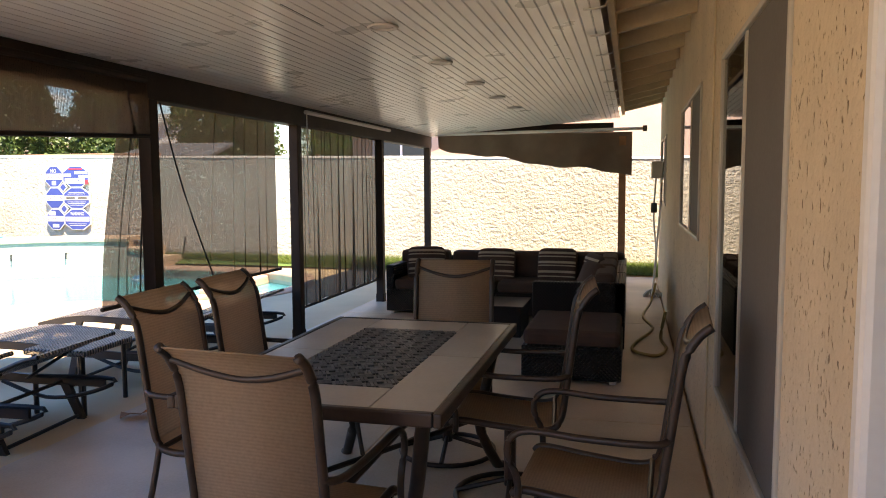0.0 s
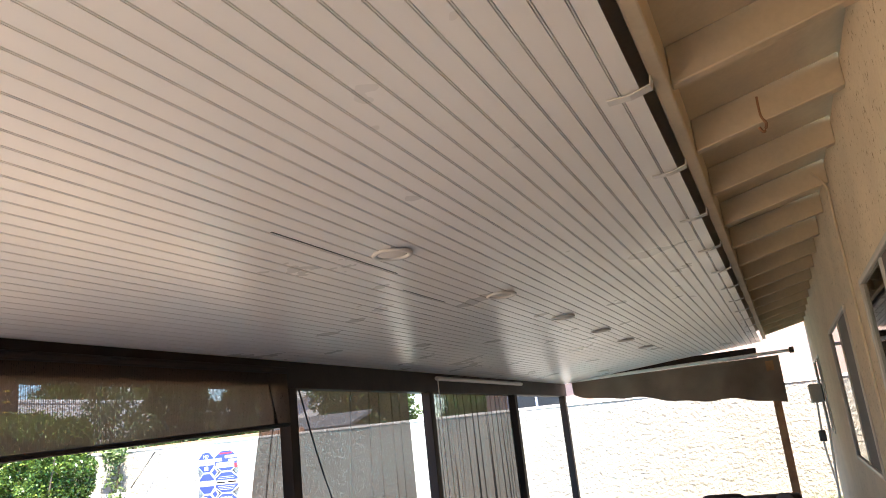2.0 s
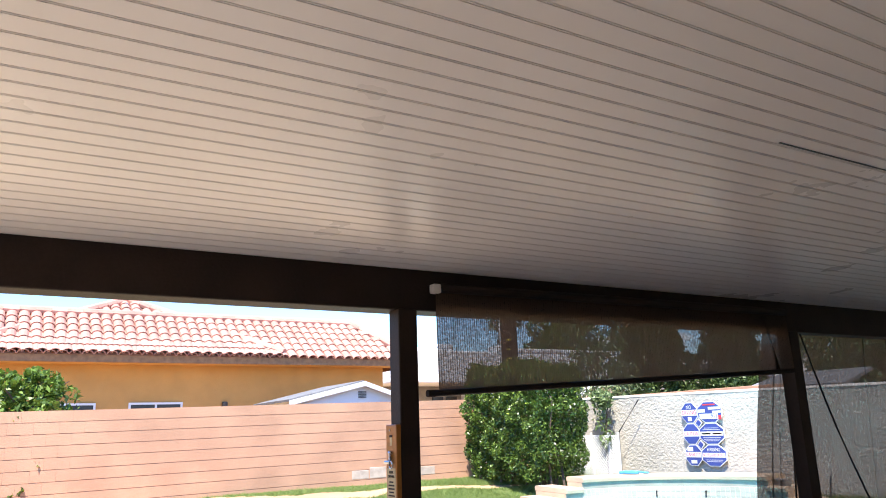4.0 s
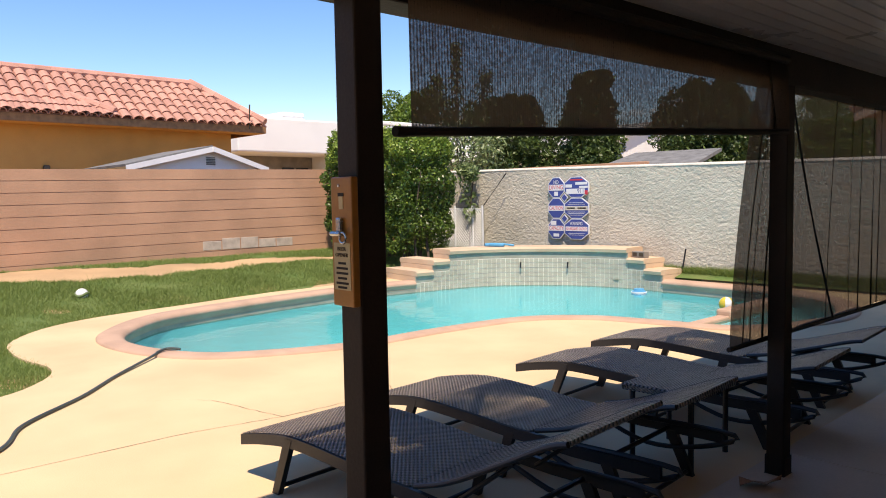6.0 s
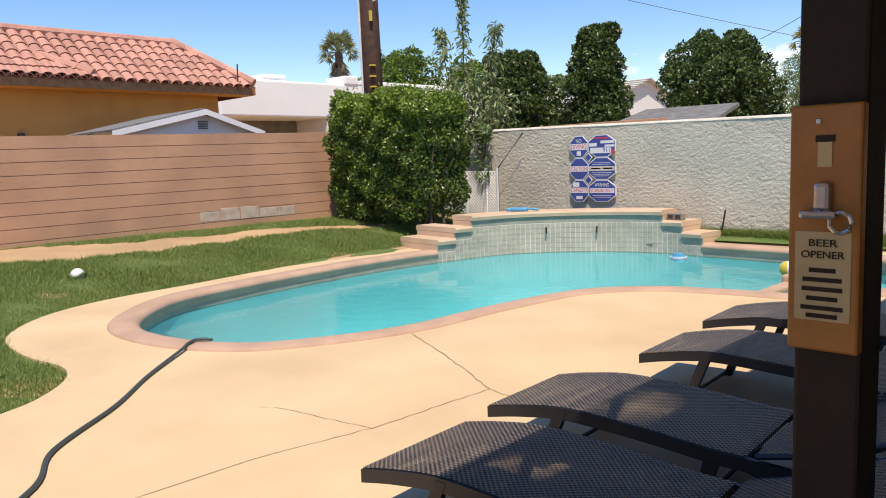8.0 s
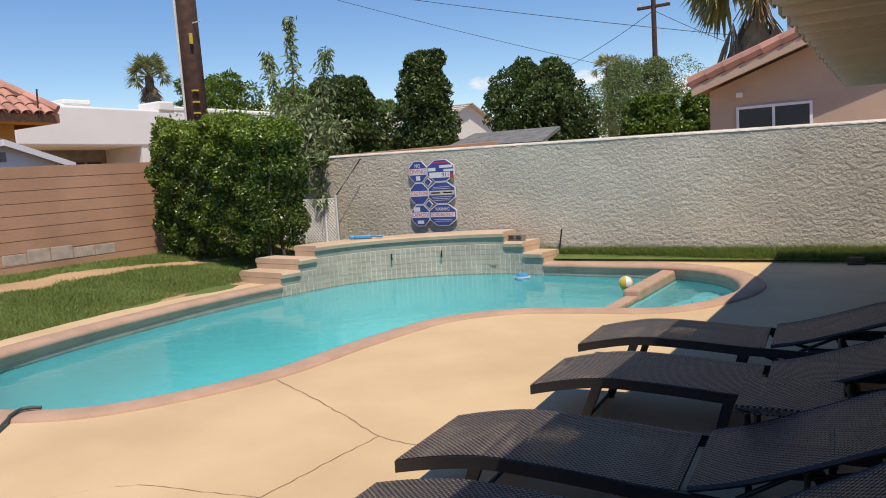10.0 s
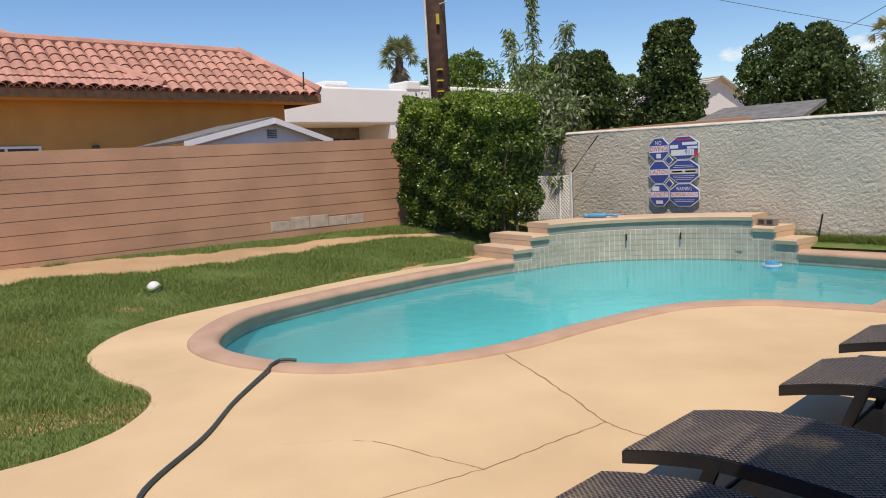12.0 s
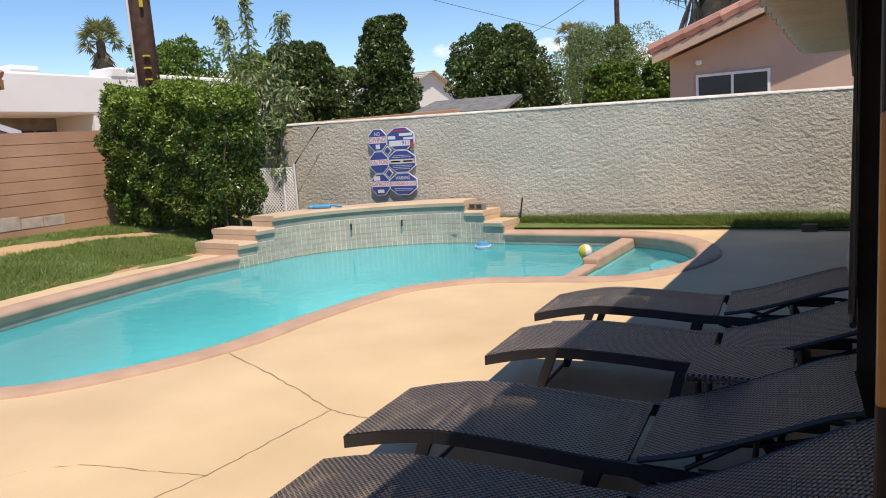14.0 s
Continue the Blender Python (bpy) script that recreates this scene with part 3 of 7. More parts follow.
    for k, (r, z) in enumerate(((1.35, -0.62), (1.0, -0.44), (0.66, -0.29))):
        pts = [(-5.05 + (r + 0.05) * math.cos(a), 11.2 + r * 1.2 * math.sin(a), z) for a in [math.radians(150 + i * 12) for i in range(13)]]
        up = [bm.verts.new(p) for p in pts]
        dn = [bm.verts.new((p[0], p[1], -1.2)) for p in pts]
        c = bm.verts.new((-4.9, 11.6, z))
        for i in range(12):
            bm.faces.new((up[i], up[i + 1], c))
            bm.faces.new((up[i], dn[i], dn[i + 1], up[i + 1]))
    c = bm.verts.new((-5.62, 10.3, -0.70))
    rim = [bm.verts.new((-5.62 + 0.60 * math.cos(i * math.tau / 24), 10.3 + 1.6 * math.sin(i * math.tau / 24), -0.70)) for i in range(24)]
    for i in range(24):
        bm.faces.new((c, rim[i], rim[(i + 1) % 24]))
    part("spa_steps", bm, M["plaster"], pool, "curved white plaster steps under water")
    return pool, deck


def raised_wall(pool):
    """The raised tiled wall along the far end, stepping down at both ends."""
    n = len(POOL)
    idx = list(range(RAISED[0], RAISED[1] + 1))
    path = [POOL[i] for i in idx]
    lens = [0.0]
    for a, b in zip(path, path[1:]):
        lens.append(lens[-1] + (b - a).length)
    total = lens[-1]
    s_of = lambda s: (lambda k: path[k].lerp(path[k + 1], (s - lens[k]) / (lens[k + 1] - lens[k])))(max(0, min(len(path) - 2, next((i - 1 for i, q in enumerate(lens) if q > s), len(path) - 2))))

    def side(s):
        a, b = s_of(max(0, s - 0.1)), s_of(min(total, s + 0.1))
        t = (b - a).normalized()
        return Vector((t.y, -t.x, 0))

    w = thing("raised_wall", label="raised pool wall faced with pale tiles, stepped at both ends", category="pool wall", kind="structure")
    w.parent = None
    cuts = [(0.0, 0.36, 0.19), (0.36, 0.72, 0.36), (0.72, total - 0.72, 0.53), (total - 0.72, total - 0.36, 0.36), (total - 0.36, total, 0.19)]
    for a, b, z in cuts:
        k = max(2, int((b - a) / 0.15) + 1)
        ss = [a + (b - a) * i / (k - 1) for i in range(k)]
        back = 0.5 if z == 0.53 else (1.05 if a > total / 2 else 0.5)
        # tan body
        bm = bmesh.new()
        rows = []
        for s in ss:
            p, o = s_of(s), side(s)
            rows.append([bm.verts.new((q.x, q.y, h)) for q, h in ((p + o * 0.02, -0.3), (p + o * 0.02, z - 0.09), (p + o * back, z - 0.09), (p + o * back, -0.3))])
        for r1, r2 in zip(rows, rows[1:]):
            for i in range(3):
                bm.faces.new((r1[i], r1[i + 1], r2[i + 1], r2[i]))
        bm.faces.new(rows[0][::-1])
        bm.faces.new(rows[-1])
        bmesh.ops.recalc_face_normals(bm, faces=bm.faces)
        part("body", bm, M["ledge"], w)
        # rounded cap
        bm = bmesh.new()
        prof = ((-0.035, z - 0.085), (-0.045, z - 0.03), (-0.02, z), (back, z), (back + 0.03, z - 0.03), (back + 0.02, z - 0.085))
        rows = []
        for s in ss:
            p, o = s_of(s), side(s)
            rows.append([bm.verts.new((*(p + o * d).xy, h)) for d, h in prof])
        for r1, r2 in zip(rows, rows[1:]):
            for i in range(len(prof)):
                j = (i + 1) % len(prof)
                bm.faces.new((r1[i], r1[j], r2[j], r2[i]))
        bm.faces.new(rows[0][::-1])
        bm.faces.new(rows[-1])
        bmesh.ops.recalc_face_normals(bm, faces=bm.faces)
        part("cap", bm, M["ledge"], w, "smooth tan plaster cap")
        # teal strip under the cap, the cap's shadow put into its colour
        bm = bmesh.new()
        strip(bm, [s_of(s) + Vector((0, 0, z - 0.085)) for s in ss], [s_of(s) + Vector((0, 0, max(z - 0.20, -0.16))) for s in ss], 0.006)
        part("teal_strip", bm, M["tealband"], w)
        # small square tiles with open joints
        step = 0.086
        pitch = (b - a) / max(1, round((b - a) / step))
        top = z - 0.205
        bm = bmesh.new()
        s = a + pitch / 2
        while s < b:
            h = top - step / 2
            while h > WATER_Z - 0.02:
                p, o = s_of(s), side(s)
                t = Vector((-o.y, o.x, 0))
                q = p - o * 0.006
                hs = step * 0.445
                c = [bm.verts.new(q + t * x + Vector((0, 0, h + y))) for x, y in ((-hs, -hs), (hs, -hs), (hs, hs), (-hs, hs))]
                d = [bm.verts.new(v.co + o * 0.01) for v in c]
                bm.faces.new(c)
                for i in range(4):
                    bm.faces.new((c[i], d[i], d[(i + 1) % 4], c[(i + 1) % 4]))
                h -= step
            s += pitch
        bmesh.ops.recalc_face_normals(bm, faces=bm.faces)
        tagged(part("tiles", bm, M["tile"], w, "pale square glazed tiles"), kind="stuff")
        bm = bmesh.new()
        strip(bm, [s_of(s) + side(s) * 0.002 + Vector((0, 0, z - 0.19)) for s in ss], [s_of(s) + side(s) * 0.002 + Vector((0, 0, -0.3)) for s in ss])
        part("grout", bm, M["grout"], w)
    # two spouts on the tiled face
    for f in (0.44, 0.62):
        p, o = s_of(total * (1 - f)), side(total * (1 - f))
        bm = tube(bmesh.new(), [p + o * 0.03 + Vector((0, 0, 0.24)), p - o * 0.05 + Vector((0, 0, 0.25)), p - o * 0.06 + Vector((0, 0, 0.15))], 0.014)
        part("spout", bm, M["dark"], w, "small dark water spout")
    return w, s_of, side, total


# ---------------------------------------------------------------- walls round the yard
def build_walls():
    g = random.Random(5)
    # grey rough-stuccoed wall
    x0, x1, y = -15.6, 1.8, 12.80
    nx, nz = 1150, 128
    v, f = [], []
    for k in range(nz + 1):
        for i in range(nx + 1):
            x = x0 + (x1 - x0) * i / nx
            top = 1.825 - 0.0155 * x
            z = -0.1 + (top + 0.1) * k / nz
            d = (0.4 - abs(noise.noise((x * 9, 1.0, z * 14 + 0.8 * noise.noise((x * 5, 3.0, z * 5)))))) * 0.012 + noise.noise((x * 31, 4.0, z * 34)) * 0.007 + noise.noise((x * 1.2, 2.0, z * 1.2)) * 0.008
            v.append((x, y - max(d, -0.010), z))
    for k in range(nz):
        for i in range(nx):
            a = k * (nx + 1) + i
            f.append((a, a + 1, a + nx + 2, a + nx + 1))
    wall = raw("wall_back", v, f, M["stucco2"], smooth=True)
    tagged(wall, "rough grey stuccoed garden wall", "wall", kind="structure")
    bm = bmesh.new()
    for a in range(12):
        xa, xb = x0 + (x1 - x0) * a / 12, x0 + (x1 - x0) * (a + 1) / 12
        za, zb = 1.825 - 0.0155 * xa, 1.825 - 0.0155 * xb
        vs = [bm.verts.new(p) for p in ((xa, y - 0.012, za - 0.012), (xb, y - 0.012, zb - 0.012), (xb, y + 0.055, zb + 0.03), (xa, y + 0.055, za + 0.03),
                                        (xa, y + 0.18, za - 0.012), (xb, y + 0.18, zb - 0.012), (xb, y + 0.15, zb + 0.03), (xa, y + 0.15, za + 0.03))]
        for q in ((0, 1, 2, 3), (3, 2, 6, 7), (7, 6, 5, 4), (0, 3, 7, 4), (1, 5, 6, 2)):
            bm.faces.new([vs[i] for i in q])
    part("cap", bm, M["concrete"], wall, "pale mortar cap")
    part("back_face", boxed((x0, y + 0.03, -0.2), (x1, y + 0.17, 1.78)), M["stucco2"], wall)
    # pink block wall of single blocks
    bw = thing("wall_side", label="pink concrete-block garden wall with faded lower courses", category="wall", kind="structure")
    L, Hh, t = 0.406, 0.2035, 0.19
    xw = -15.70
    def gz(yy):
        return 0.33 + 0.012 * (yy - 4)
    sh = boxed((-t / 2, -L / 2 + 0.0003, -Hh / 2 + 0.006), (t / 2, L / 2 - 0.0003, Hh / 2 - 0.006))
    me = bpy.data.meshes.new("block")
    sh.to_mesh(me)
    sh.free()
    me.materials.append(M["block"])
    far = bmesh.new()
    for r in range(9):
        yy = -5.8 + (r % 2) * L / 2
        while yy < 14.4:
            z = gz(yy) - 0.10 + Hh * (r + 0.5)
            px = xw - t / 2 + g.uniform(-0.0004, 0.0004)
            if 2.3 < yy < 12.0:
                o = new("block", me)
                o.parent = bw
                o.matrix_local = pose(px, yy, z, 0.7, 0, 0)
            else:
                box(far, (px - t / 2, yy - L / 2 + 0.0012, z - Hh / 2 + 0.005), (px + t / 2, yy + L / 2 - 0.0012, z + Hh / 2 - 0.005))
            yy += L
    tagged(part("blocks", far, M["block"], bw), kind="stuff")
    part("mortar", boxed((xw - t + 0.012, -6, -0.1), (xw - 0.008, 14.6, 2.0)), M["mortar"], bw)
    for i in range(5):
        part("bare_block", boxed((xw - 0.02, 7.55 + i * 0.41, gz(8) + 0.12 + (i % 2) * 0.0), (xw + 0.004, 7.94 + i * 0.41, gz(8) + 0.30 + 0.05 * (i in (1, 2))), 0.008), M["bare"], bw, "bare pale patch")
    # far pink wall behind the grey one
    o = part("wall_far", boxed((-26, 16.2, 0), (-11.2, 16.4, 2.22), 0.01), M["block"])
    tagged(o, "plain pink garden wall of the plot behind", "wall", kind="structure")
    o = part("wall_near_end", boxed((-15.9, -6.2, -0.1), (0.3, -6.0, 2.0), 0.01), M["block"])
    tagged(o, "pink block wall closing the near end of the yard", "wall", kind="structure")


# ---------------------------------------------------------------- patio roof and house
def ceil_z(x):
    return 2.365 + (max(x, -3.4) + 0.57) * 0.0785


def build_patio():
    y0, y1 = -0.45, 11.75
    bm = bmesh.new()
    p = 0.0645
    x = -0.517
    while x > -3.40:
        a, b = x, max(-0.575 if x > -0.55 else x - p, -3.42)
        # one plank: two fine grooves with a bead between them, then the flat face
        pr = [(b, 0.0), (b + 0.0004, 0.010), (b + 0.0030, 0.010), (b + 0.0034, 0.0), (b + 0.0058, 0.0), (b + 0.0062, 0.010), (b + 0.0088, 0.010), (b + 0.0092, 0.0), (a, 0.0)]
        for (xa, da), (xb, db) in zip(pr, pr[1:]):
            vs = [bm.verts.new(q) for q in ((xa, y0, ceil_z(xa) + da), (xa, y1, ceil_z(xa) + da), (xb, y1, ceil_z(xb) + db), (xb, y0, ceil_z(xb) + db))]
            bm.faces.new(vs)
        x = b if b > -3.419 else -9
    vs = bm.verts[:]
    bmesh.ops.remove_doubles(bm, verts=vs, dist=0.0003)
    bmesh.ops.recalc_face_normals(bm, faces=bm.faces)
    c = part("ceiling", bm, M["ceil"])
    tagged(c, "white painted beadboard patio ceiling with narrow planks", "ceiling", kind="structure")
    bm = bmesh.new()
    vs = [bm.verts.new(q) for q in ((-0.57, y0, 2.50), (-0.57, y1, 2.50), (-3.98, y1, 2.44), (-3.98, y0, 2.44), (-0.57, y0, 2.44), (-0.57, y1, 2.44), (-3.98, y1, 2.376), (-3.98, y0, 2.376))]
    for q in ((0, 1, 2, 3), (4, 5, 6, 7), (0, 1, 5, 4), (1, 2, 6, 5), (2, 3, 7, 6), (3, 0, 4, 7)):
        bm.faces.new([vs[i] for i in q])
    bmesh.ops.recalc_face_normals(bm, faces=bm.faces)
    tagged(part("roof_deck", bm, M["white"]), "flat white patio roof deck", "roof", kind="structure")
    # stepped metal pans beyond the beam, each with a pale lip
    bm, lip = bmesh.new(), bmesh.new()
    y, q = y0, 0.39
    while y < y1 - 0.01:
        e = min(y + q, y1)
        prism = [bm.verts.new(v) for x in (-3.42, -3.95) for v in ((x, y, 2.294), (x, e, 2.336), (x, e, 2.372), (x, y, 2.372))]
        for f in ((0, 1, 2, 3), (7, 6, 5, 4), (0, 4, 5, 1), (1, 5, 6, 2), (2, 6, 7, 3), (3, 7, 4, 0)):
            bm.faces.new([prism[i] for i in f])
        box(lip, (-3.953, y - 0.012, 2.286), (-3.42, y - 0.002, 2.372), 0.003)
        y += q
    bmesh.ops.recalc_face_normals(bm, faces=bm.faces)
    ov = part("roof_overhang", bm, M["pan"])
    tagged(ov, "tan painted stepped metal roof pans beyond the beam", "roof", kind="structure")
    part("lip", lip, M["trim_w"], ov, "cream folded pan lips")
    bm = boxed((-3.98, y0, 2.345), (-3.955, y1, 2.374), 0.004)
    y = y0
    while y < y1 - 0.1:
        box(bm, (-3.975, y, 2.300), (-3.956, y + 0.19, 2.352), 0.006)
        y += q
    tagged(part("fascia", bm, M["eave"]), "toothed tan edge trim of the patio roof", "trim", kind="structure")
    beam = part("beam", boxed((-3.42, y0, 1.975), (-3.285, y1 - 0.05, 2.292), 0.008), M["brown"])
    tagged(beam, "dark brown painted beam over the posts", "beam", kind="structure")
    beam2 = part("beam_end", boxed((-3.23, y1 - 0.085, 2.17), (-0.6, y1 - 0.01, 2.30), 0.008), M["brown"])
    tagged(beam2, "dark brown end beam", "beam", kind="structure")
    for y in (-0.3, 2.24, 4.865, 7.0, 9.35, 11.55):
        po = thing("post", (-3.305 if y < 3 else -3.315, y, 0), label="dark brown painted square wooden patio post", category="post", group="patio posts")
        part("shaft", boxed((-0.0445, -0.0445, 0.0), (0.0445, 0.0445, 1.976), 0.006), M["brown"], po)
        bmm = bmesh.new()
        box(bmm, (-0.051, -0.042, 0.0), (-0.0455, 0.042, 0.10), 0.001)
        box(bmm, (0.0455, -0.042, 0.0), (0.051, 0.042, 0.10), 0.001)
        box(bmm, (-0.052, -0.05, 0.0), (0.052, 0.05, 0.005))
        part("base_bracket", bmm, M["brown"], po)
    po = thing("post", (-0.47, 11.65, 0), label="bare reddish wooden post at the patio end", category="post", group="patio posts")
    part("shaft", boxed((-0.05, -0.05, 0.0), (0.05, 0.05, 2.10), 0.006), M["cedar"], po)
    # recessed lamps
    for x, y, r in ((-1.65, 3.31, 0.085), (-1.65, 4.58, 0.085), (-1.64, 5.80, 0.085), (-1.63, 6.92, 0.085), (-1.63, 7.98, 0.085), (-1.62, 9.02, 0.085), (-0.92, 10.8, 0.08), (-2.5, 10.8, 0.08), (-3.68, 5.0, 0.09)):
        lp = thing("recessed_light", (x, y, ceil_z(x) if x > -3.4 else 2.300), label="round white recessed ceiling light, switched off", category="ceiling light", group="patio lights")
        bm = bmesh.new()
        rings = [[bm.verts.new((rad * math.cos(i * math.tau / 24), rad * math.sin(i * math.tau / 24), z)) for i in range(24)] for rad, z in ((r, 0.0), (r, -0.006), (r * 0.95, -0.012), (r * 0.76, -0.010), (r * 0.72, -0.003))]
        for a, b in zip(rings, rings[1:]):
            for i in range(24):
                bm.faces.new((a[i], a[(i + 1) % 24], b[(i + 1) % 24], b[i]))
        part("trim_ring", bm, M["trim_w"], lp, smooth=True)
        bm = bmesh.new()
        bmesh.ops.create_uvsphere(bm, u_segments=20, v_segments=8, radius=r * 0.72, matrix=Matrix.Translation((0, 0, -0.002)) @ Matrix.Diagonal((1, 1, 0.12, 1)))
        part("lens", bm, M["trim_w"], lp, "frosted lens", True)
    # brackets that hang the ceiling from the eave
    y = 1.12
    while y < 11.5:
        br = thing("bracket", (-0.545, y, 2.37), label="small bent metal strap between ceiling and eave", category="bracket", group="ceiling brackets")
        bm = bmesh.new()
        strip(bm, [(-0.06, 0, -0.014), (0.0, 0, -0.014), (0.055, 0, 0.0), (0.06, 0, 0.03)], [(-0.06, 0.035, -0.014), (0.0, 0.035, -0.014), (0.055, 0.04, 0.0), (0.06, 0.04, 0.03)], 0.004)
        part("strap", bm, M["trim_w"], br)
        y += 0.735
    # seams where two ceiling planks part
    for x, y, ln in ((-1.784, 2.7, 0.9), (-1.913, 3.9, 0.5)):
        part("gap", boxed((x - 0.003, y, ceil_z(x) - 0.0015), (x + 0.003, y + ln, ceil_z(x) + 0.003)), M["dark"], c)


WX = 0.05  # face of the house wall


def window(name, y0, y1, z0, z1, split, label):
    w = thing(name, (WX, 0, 0), label=label, category="window", kind="structure")
    fr = bmesh.new()
    t = 0.024
    for a, b in (((-0.012, y0, z0), (0.05, y0 + t, z1)), ((-0.012, y1 - t, z0), (0.05, y1, z1)), ((-0.012, y0 + t, z0), (0.05, y1 - t, z0 + t)), ((-0.012, y0 + t, z1 - t), (0.05, y1 - t, z1))):
        box(fr, a, b, 0.006)
    part("window_frame", fr, M["alu"], w)
    ym = y0 + (y1 - y0) * split
    part("mullion", boxed((-0.004, ym - 0.02, z0 + t), (0.045, ym + 0.02, z1 - t), 0.006), M["alu"], w)
    for a, b in ((y0 + t, ym - 0.02), (ym + 0.02, y1 - t)):
        part("pane", boxed((0.002, a, z0 + t), (0.007, b, z1 - t)) if a > ym else boxed((0.02, a, z0 + t), (0.026, b, z1 - t)), M["glass"], w, "dark reflecting glass")
        # far pane: dark sheet added behind the glass, standing for the dark room
        part("screen", boxed((0.034, a, z0 + t), (0.036, b, z1 - t)), M["dark"], w, "dark sheet added behind the glass") if a > ym else part("screen", boxed((0.004, a, z0 + t), (0.007, b, z1 - t)), M["screen"], w, "dusty grey insect screen")
    return w


def build_house():
    y0, y1, top = -6.0, 11.6, 2.62
    holes = [(2.78, 4.28, 0.48, 2.0), (5.31, 7.06, 1.09, 2.02), (9.7, 11.2, 1.17, 2.0), (0.4, 2.03, 0.06, 1.99)]
    ys = sorted({y0, y1, *[h[0] for h in holes], *[h[1] for h in holes]})
    bm = bmesh.new()
    for a, b in zip(ys, ys[1:]):
        m = (a + b) / 2
        hs = [h for h in holes if h[0] < m < h[1]]
        spans = [(-0.05, top)] if not hs else [(-0.05, hs[0][2]), (hs[0][3], top)]
        for lo, hi in spans:
            box(bm, (WX, a, lo), (WX + 0.16, b, hi))
    bmesh.ops.remove_doubles(bm, verts=bm.verts[:], dist=0.0005)
    w = part("wall_house", bm, M["stuccohouse"])
    tagged(w, "tan stuccoed house wall with chipped rough texture", "wall", kind="structure")
    for n, (a, b, lo, hi) in enumerate(holes[:3]):
        window("window_%d" % (n + 1), a, b, lo, hi, 0.55 if n == 0 else 0.47, "sliding window in a pale metal frame with dark glass")
    d = thing("door_1", (WX, 0, 0), label="glazed patio door in a rounded white frame", category="door", kind="structure")
    a, b, lo, hi = holes[3]
    bm = bmesh.new()
    box(bm, (-0.03, b - 0.035, lo), (0.06, b + 0.02, hi + 0.02), 0.015)
    box(bm, (-0.03, a - 0.02, lo), (0.06, a + 0.07, hi + 0.02), 0.02)
    box(bm, (-0.03, a + 0.07, hi - 0.06), (0.06, b - 0.07, hi + 0.02), 0.02)
    part("door_frame", bm, M["trim_w"], d)
    part("pane", boxed((0.02, a + 0.07, lo), (0.028, b - 0.035, hi - 0.06)), M["glass"], d, "greenish door glass")
    # plain rooms behind the openings
    r = bmesh.new()
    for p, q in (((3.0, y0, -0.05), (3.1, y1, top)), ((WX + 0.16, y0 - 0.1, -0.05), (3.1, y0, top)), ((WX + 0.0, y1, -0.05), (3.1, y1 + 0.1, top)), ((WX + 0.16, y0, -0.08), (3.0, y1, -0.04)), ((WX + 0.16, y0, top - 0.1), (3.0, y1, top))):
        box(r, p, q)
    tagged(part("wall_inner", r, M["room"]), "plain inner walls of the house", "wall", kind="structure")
    # outer end of the house
    tagged(part("wall_house_end", boxed((WX, y1, -0.05), (3.2, y1 + 0.16, 2.62)), M["stuccohouse"]), "tan stuccoed end wall of the house", "wall", kind="structure")
    # eave: fascia, rafters, boarding
    pitch = 0.22
    zf = lambda x: 2.50 + (x + 0.50) * pitch
    ev = thing("eave", label="open tan painted eave with exposed rafters and boarding", category="eave", kind="structure")
    part("fascia_board", boxed((-0.488, y0, 2.392), (-0.446, y1 + 0.05, 2.56), 0.006), M["eave"], ev)
    y = 0.32
    while y > y0:
        y -= 0.61
    while y < y1 + 0.2:
        bm = bmesh.new()
        vs = []
        for yy in (y - 0.022, y + 0.022):
            vs += [bm.verts.new(q) for q in ((-0.445, yy, zf(-0.445) - 0.10), (WX, yy, zf(WX) - 0.10), (WX, yy, zf(WX) + 0.02), (-0.445, yy, zf(-0.445) + 0.02))]
        for q in ((0, 1, 2, 3), (4, 5, 6, 7), (0, 1, 5, 4), (1, 2, 6, 5), (2, 3, 7, 6), (3, 0, 4, 7)):
            bm.faces.new([vs[i] for i in q])
        bmesh.ops.recalc_face_normals(bm, faces=bm.faces)
        bmesh.ops.bevel(bm, geom=bm.edges[:], offset=0.004, segments=1, affect="EDGES")
        part("rafter", bm, M["eave"], ev)
        y += 0.61
    # boarding in two wide boards with a thin gap
    for xa, xb in ((-0.64, -0.235), (-0.236, 1.6)):
        bm = bmesh.new()
        vs = [bm.verts.new(q) for q in ((xa, y0, zf(xa) + 0.02), (xb, y0, zf(xb) + 0.02), (xb, y1 + 0.05, zf(xb) + 0.02), (xa, y1 + 0.05, zf(xa) + 0.02), (xa, y0, zf(xa) + 0.04), (xb, y0, zf(xb) + 0.04), (xb, y1 + 0.05, zf(xb) + 0.04), (xa, y1 + 0.05, zf(xa) + 0.04))]
        for q in ((0, 1, 2, 3), (4, 5, 6, 7), (0, 1, 5, 4), (1, 2, 6, 5), (2, 3, 7, 6), (3, 0, 4, 7)):
            bm.faces.new([vs[i] for i in q])
        bmesh.ops.recalc_face_normals(bm, faces=bm.faces)
        part("board", bm, M["eave"], ev)
    # patio slab lies on the deck, parted by joints
    for a, b in ((-6.0, 1.9), (1.9, 5.2), (5.2, 8.5), (8.5, 12.45)):
        for xa, xb in ((-3.45, -1.7), (-1.7, WX - 0.02)):
            o = part("patio_slab", boxed((xa + 0.004, a + 0.004, -0.02), (xb - 0.004, b - 0.004, 0.0035), 0.003), M["patio"])
            tagged(o, "smooth tan sealed concrete patio slab", "patio floor", kind="structure")


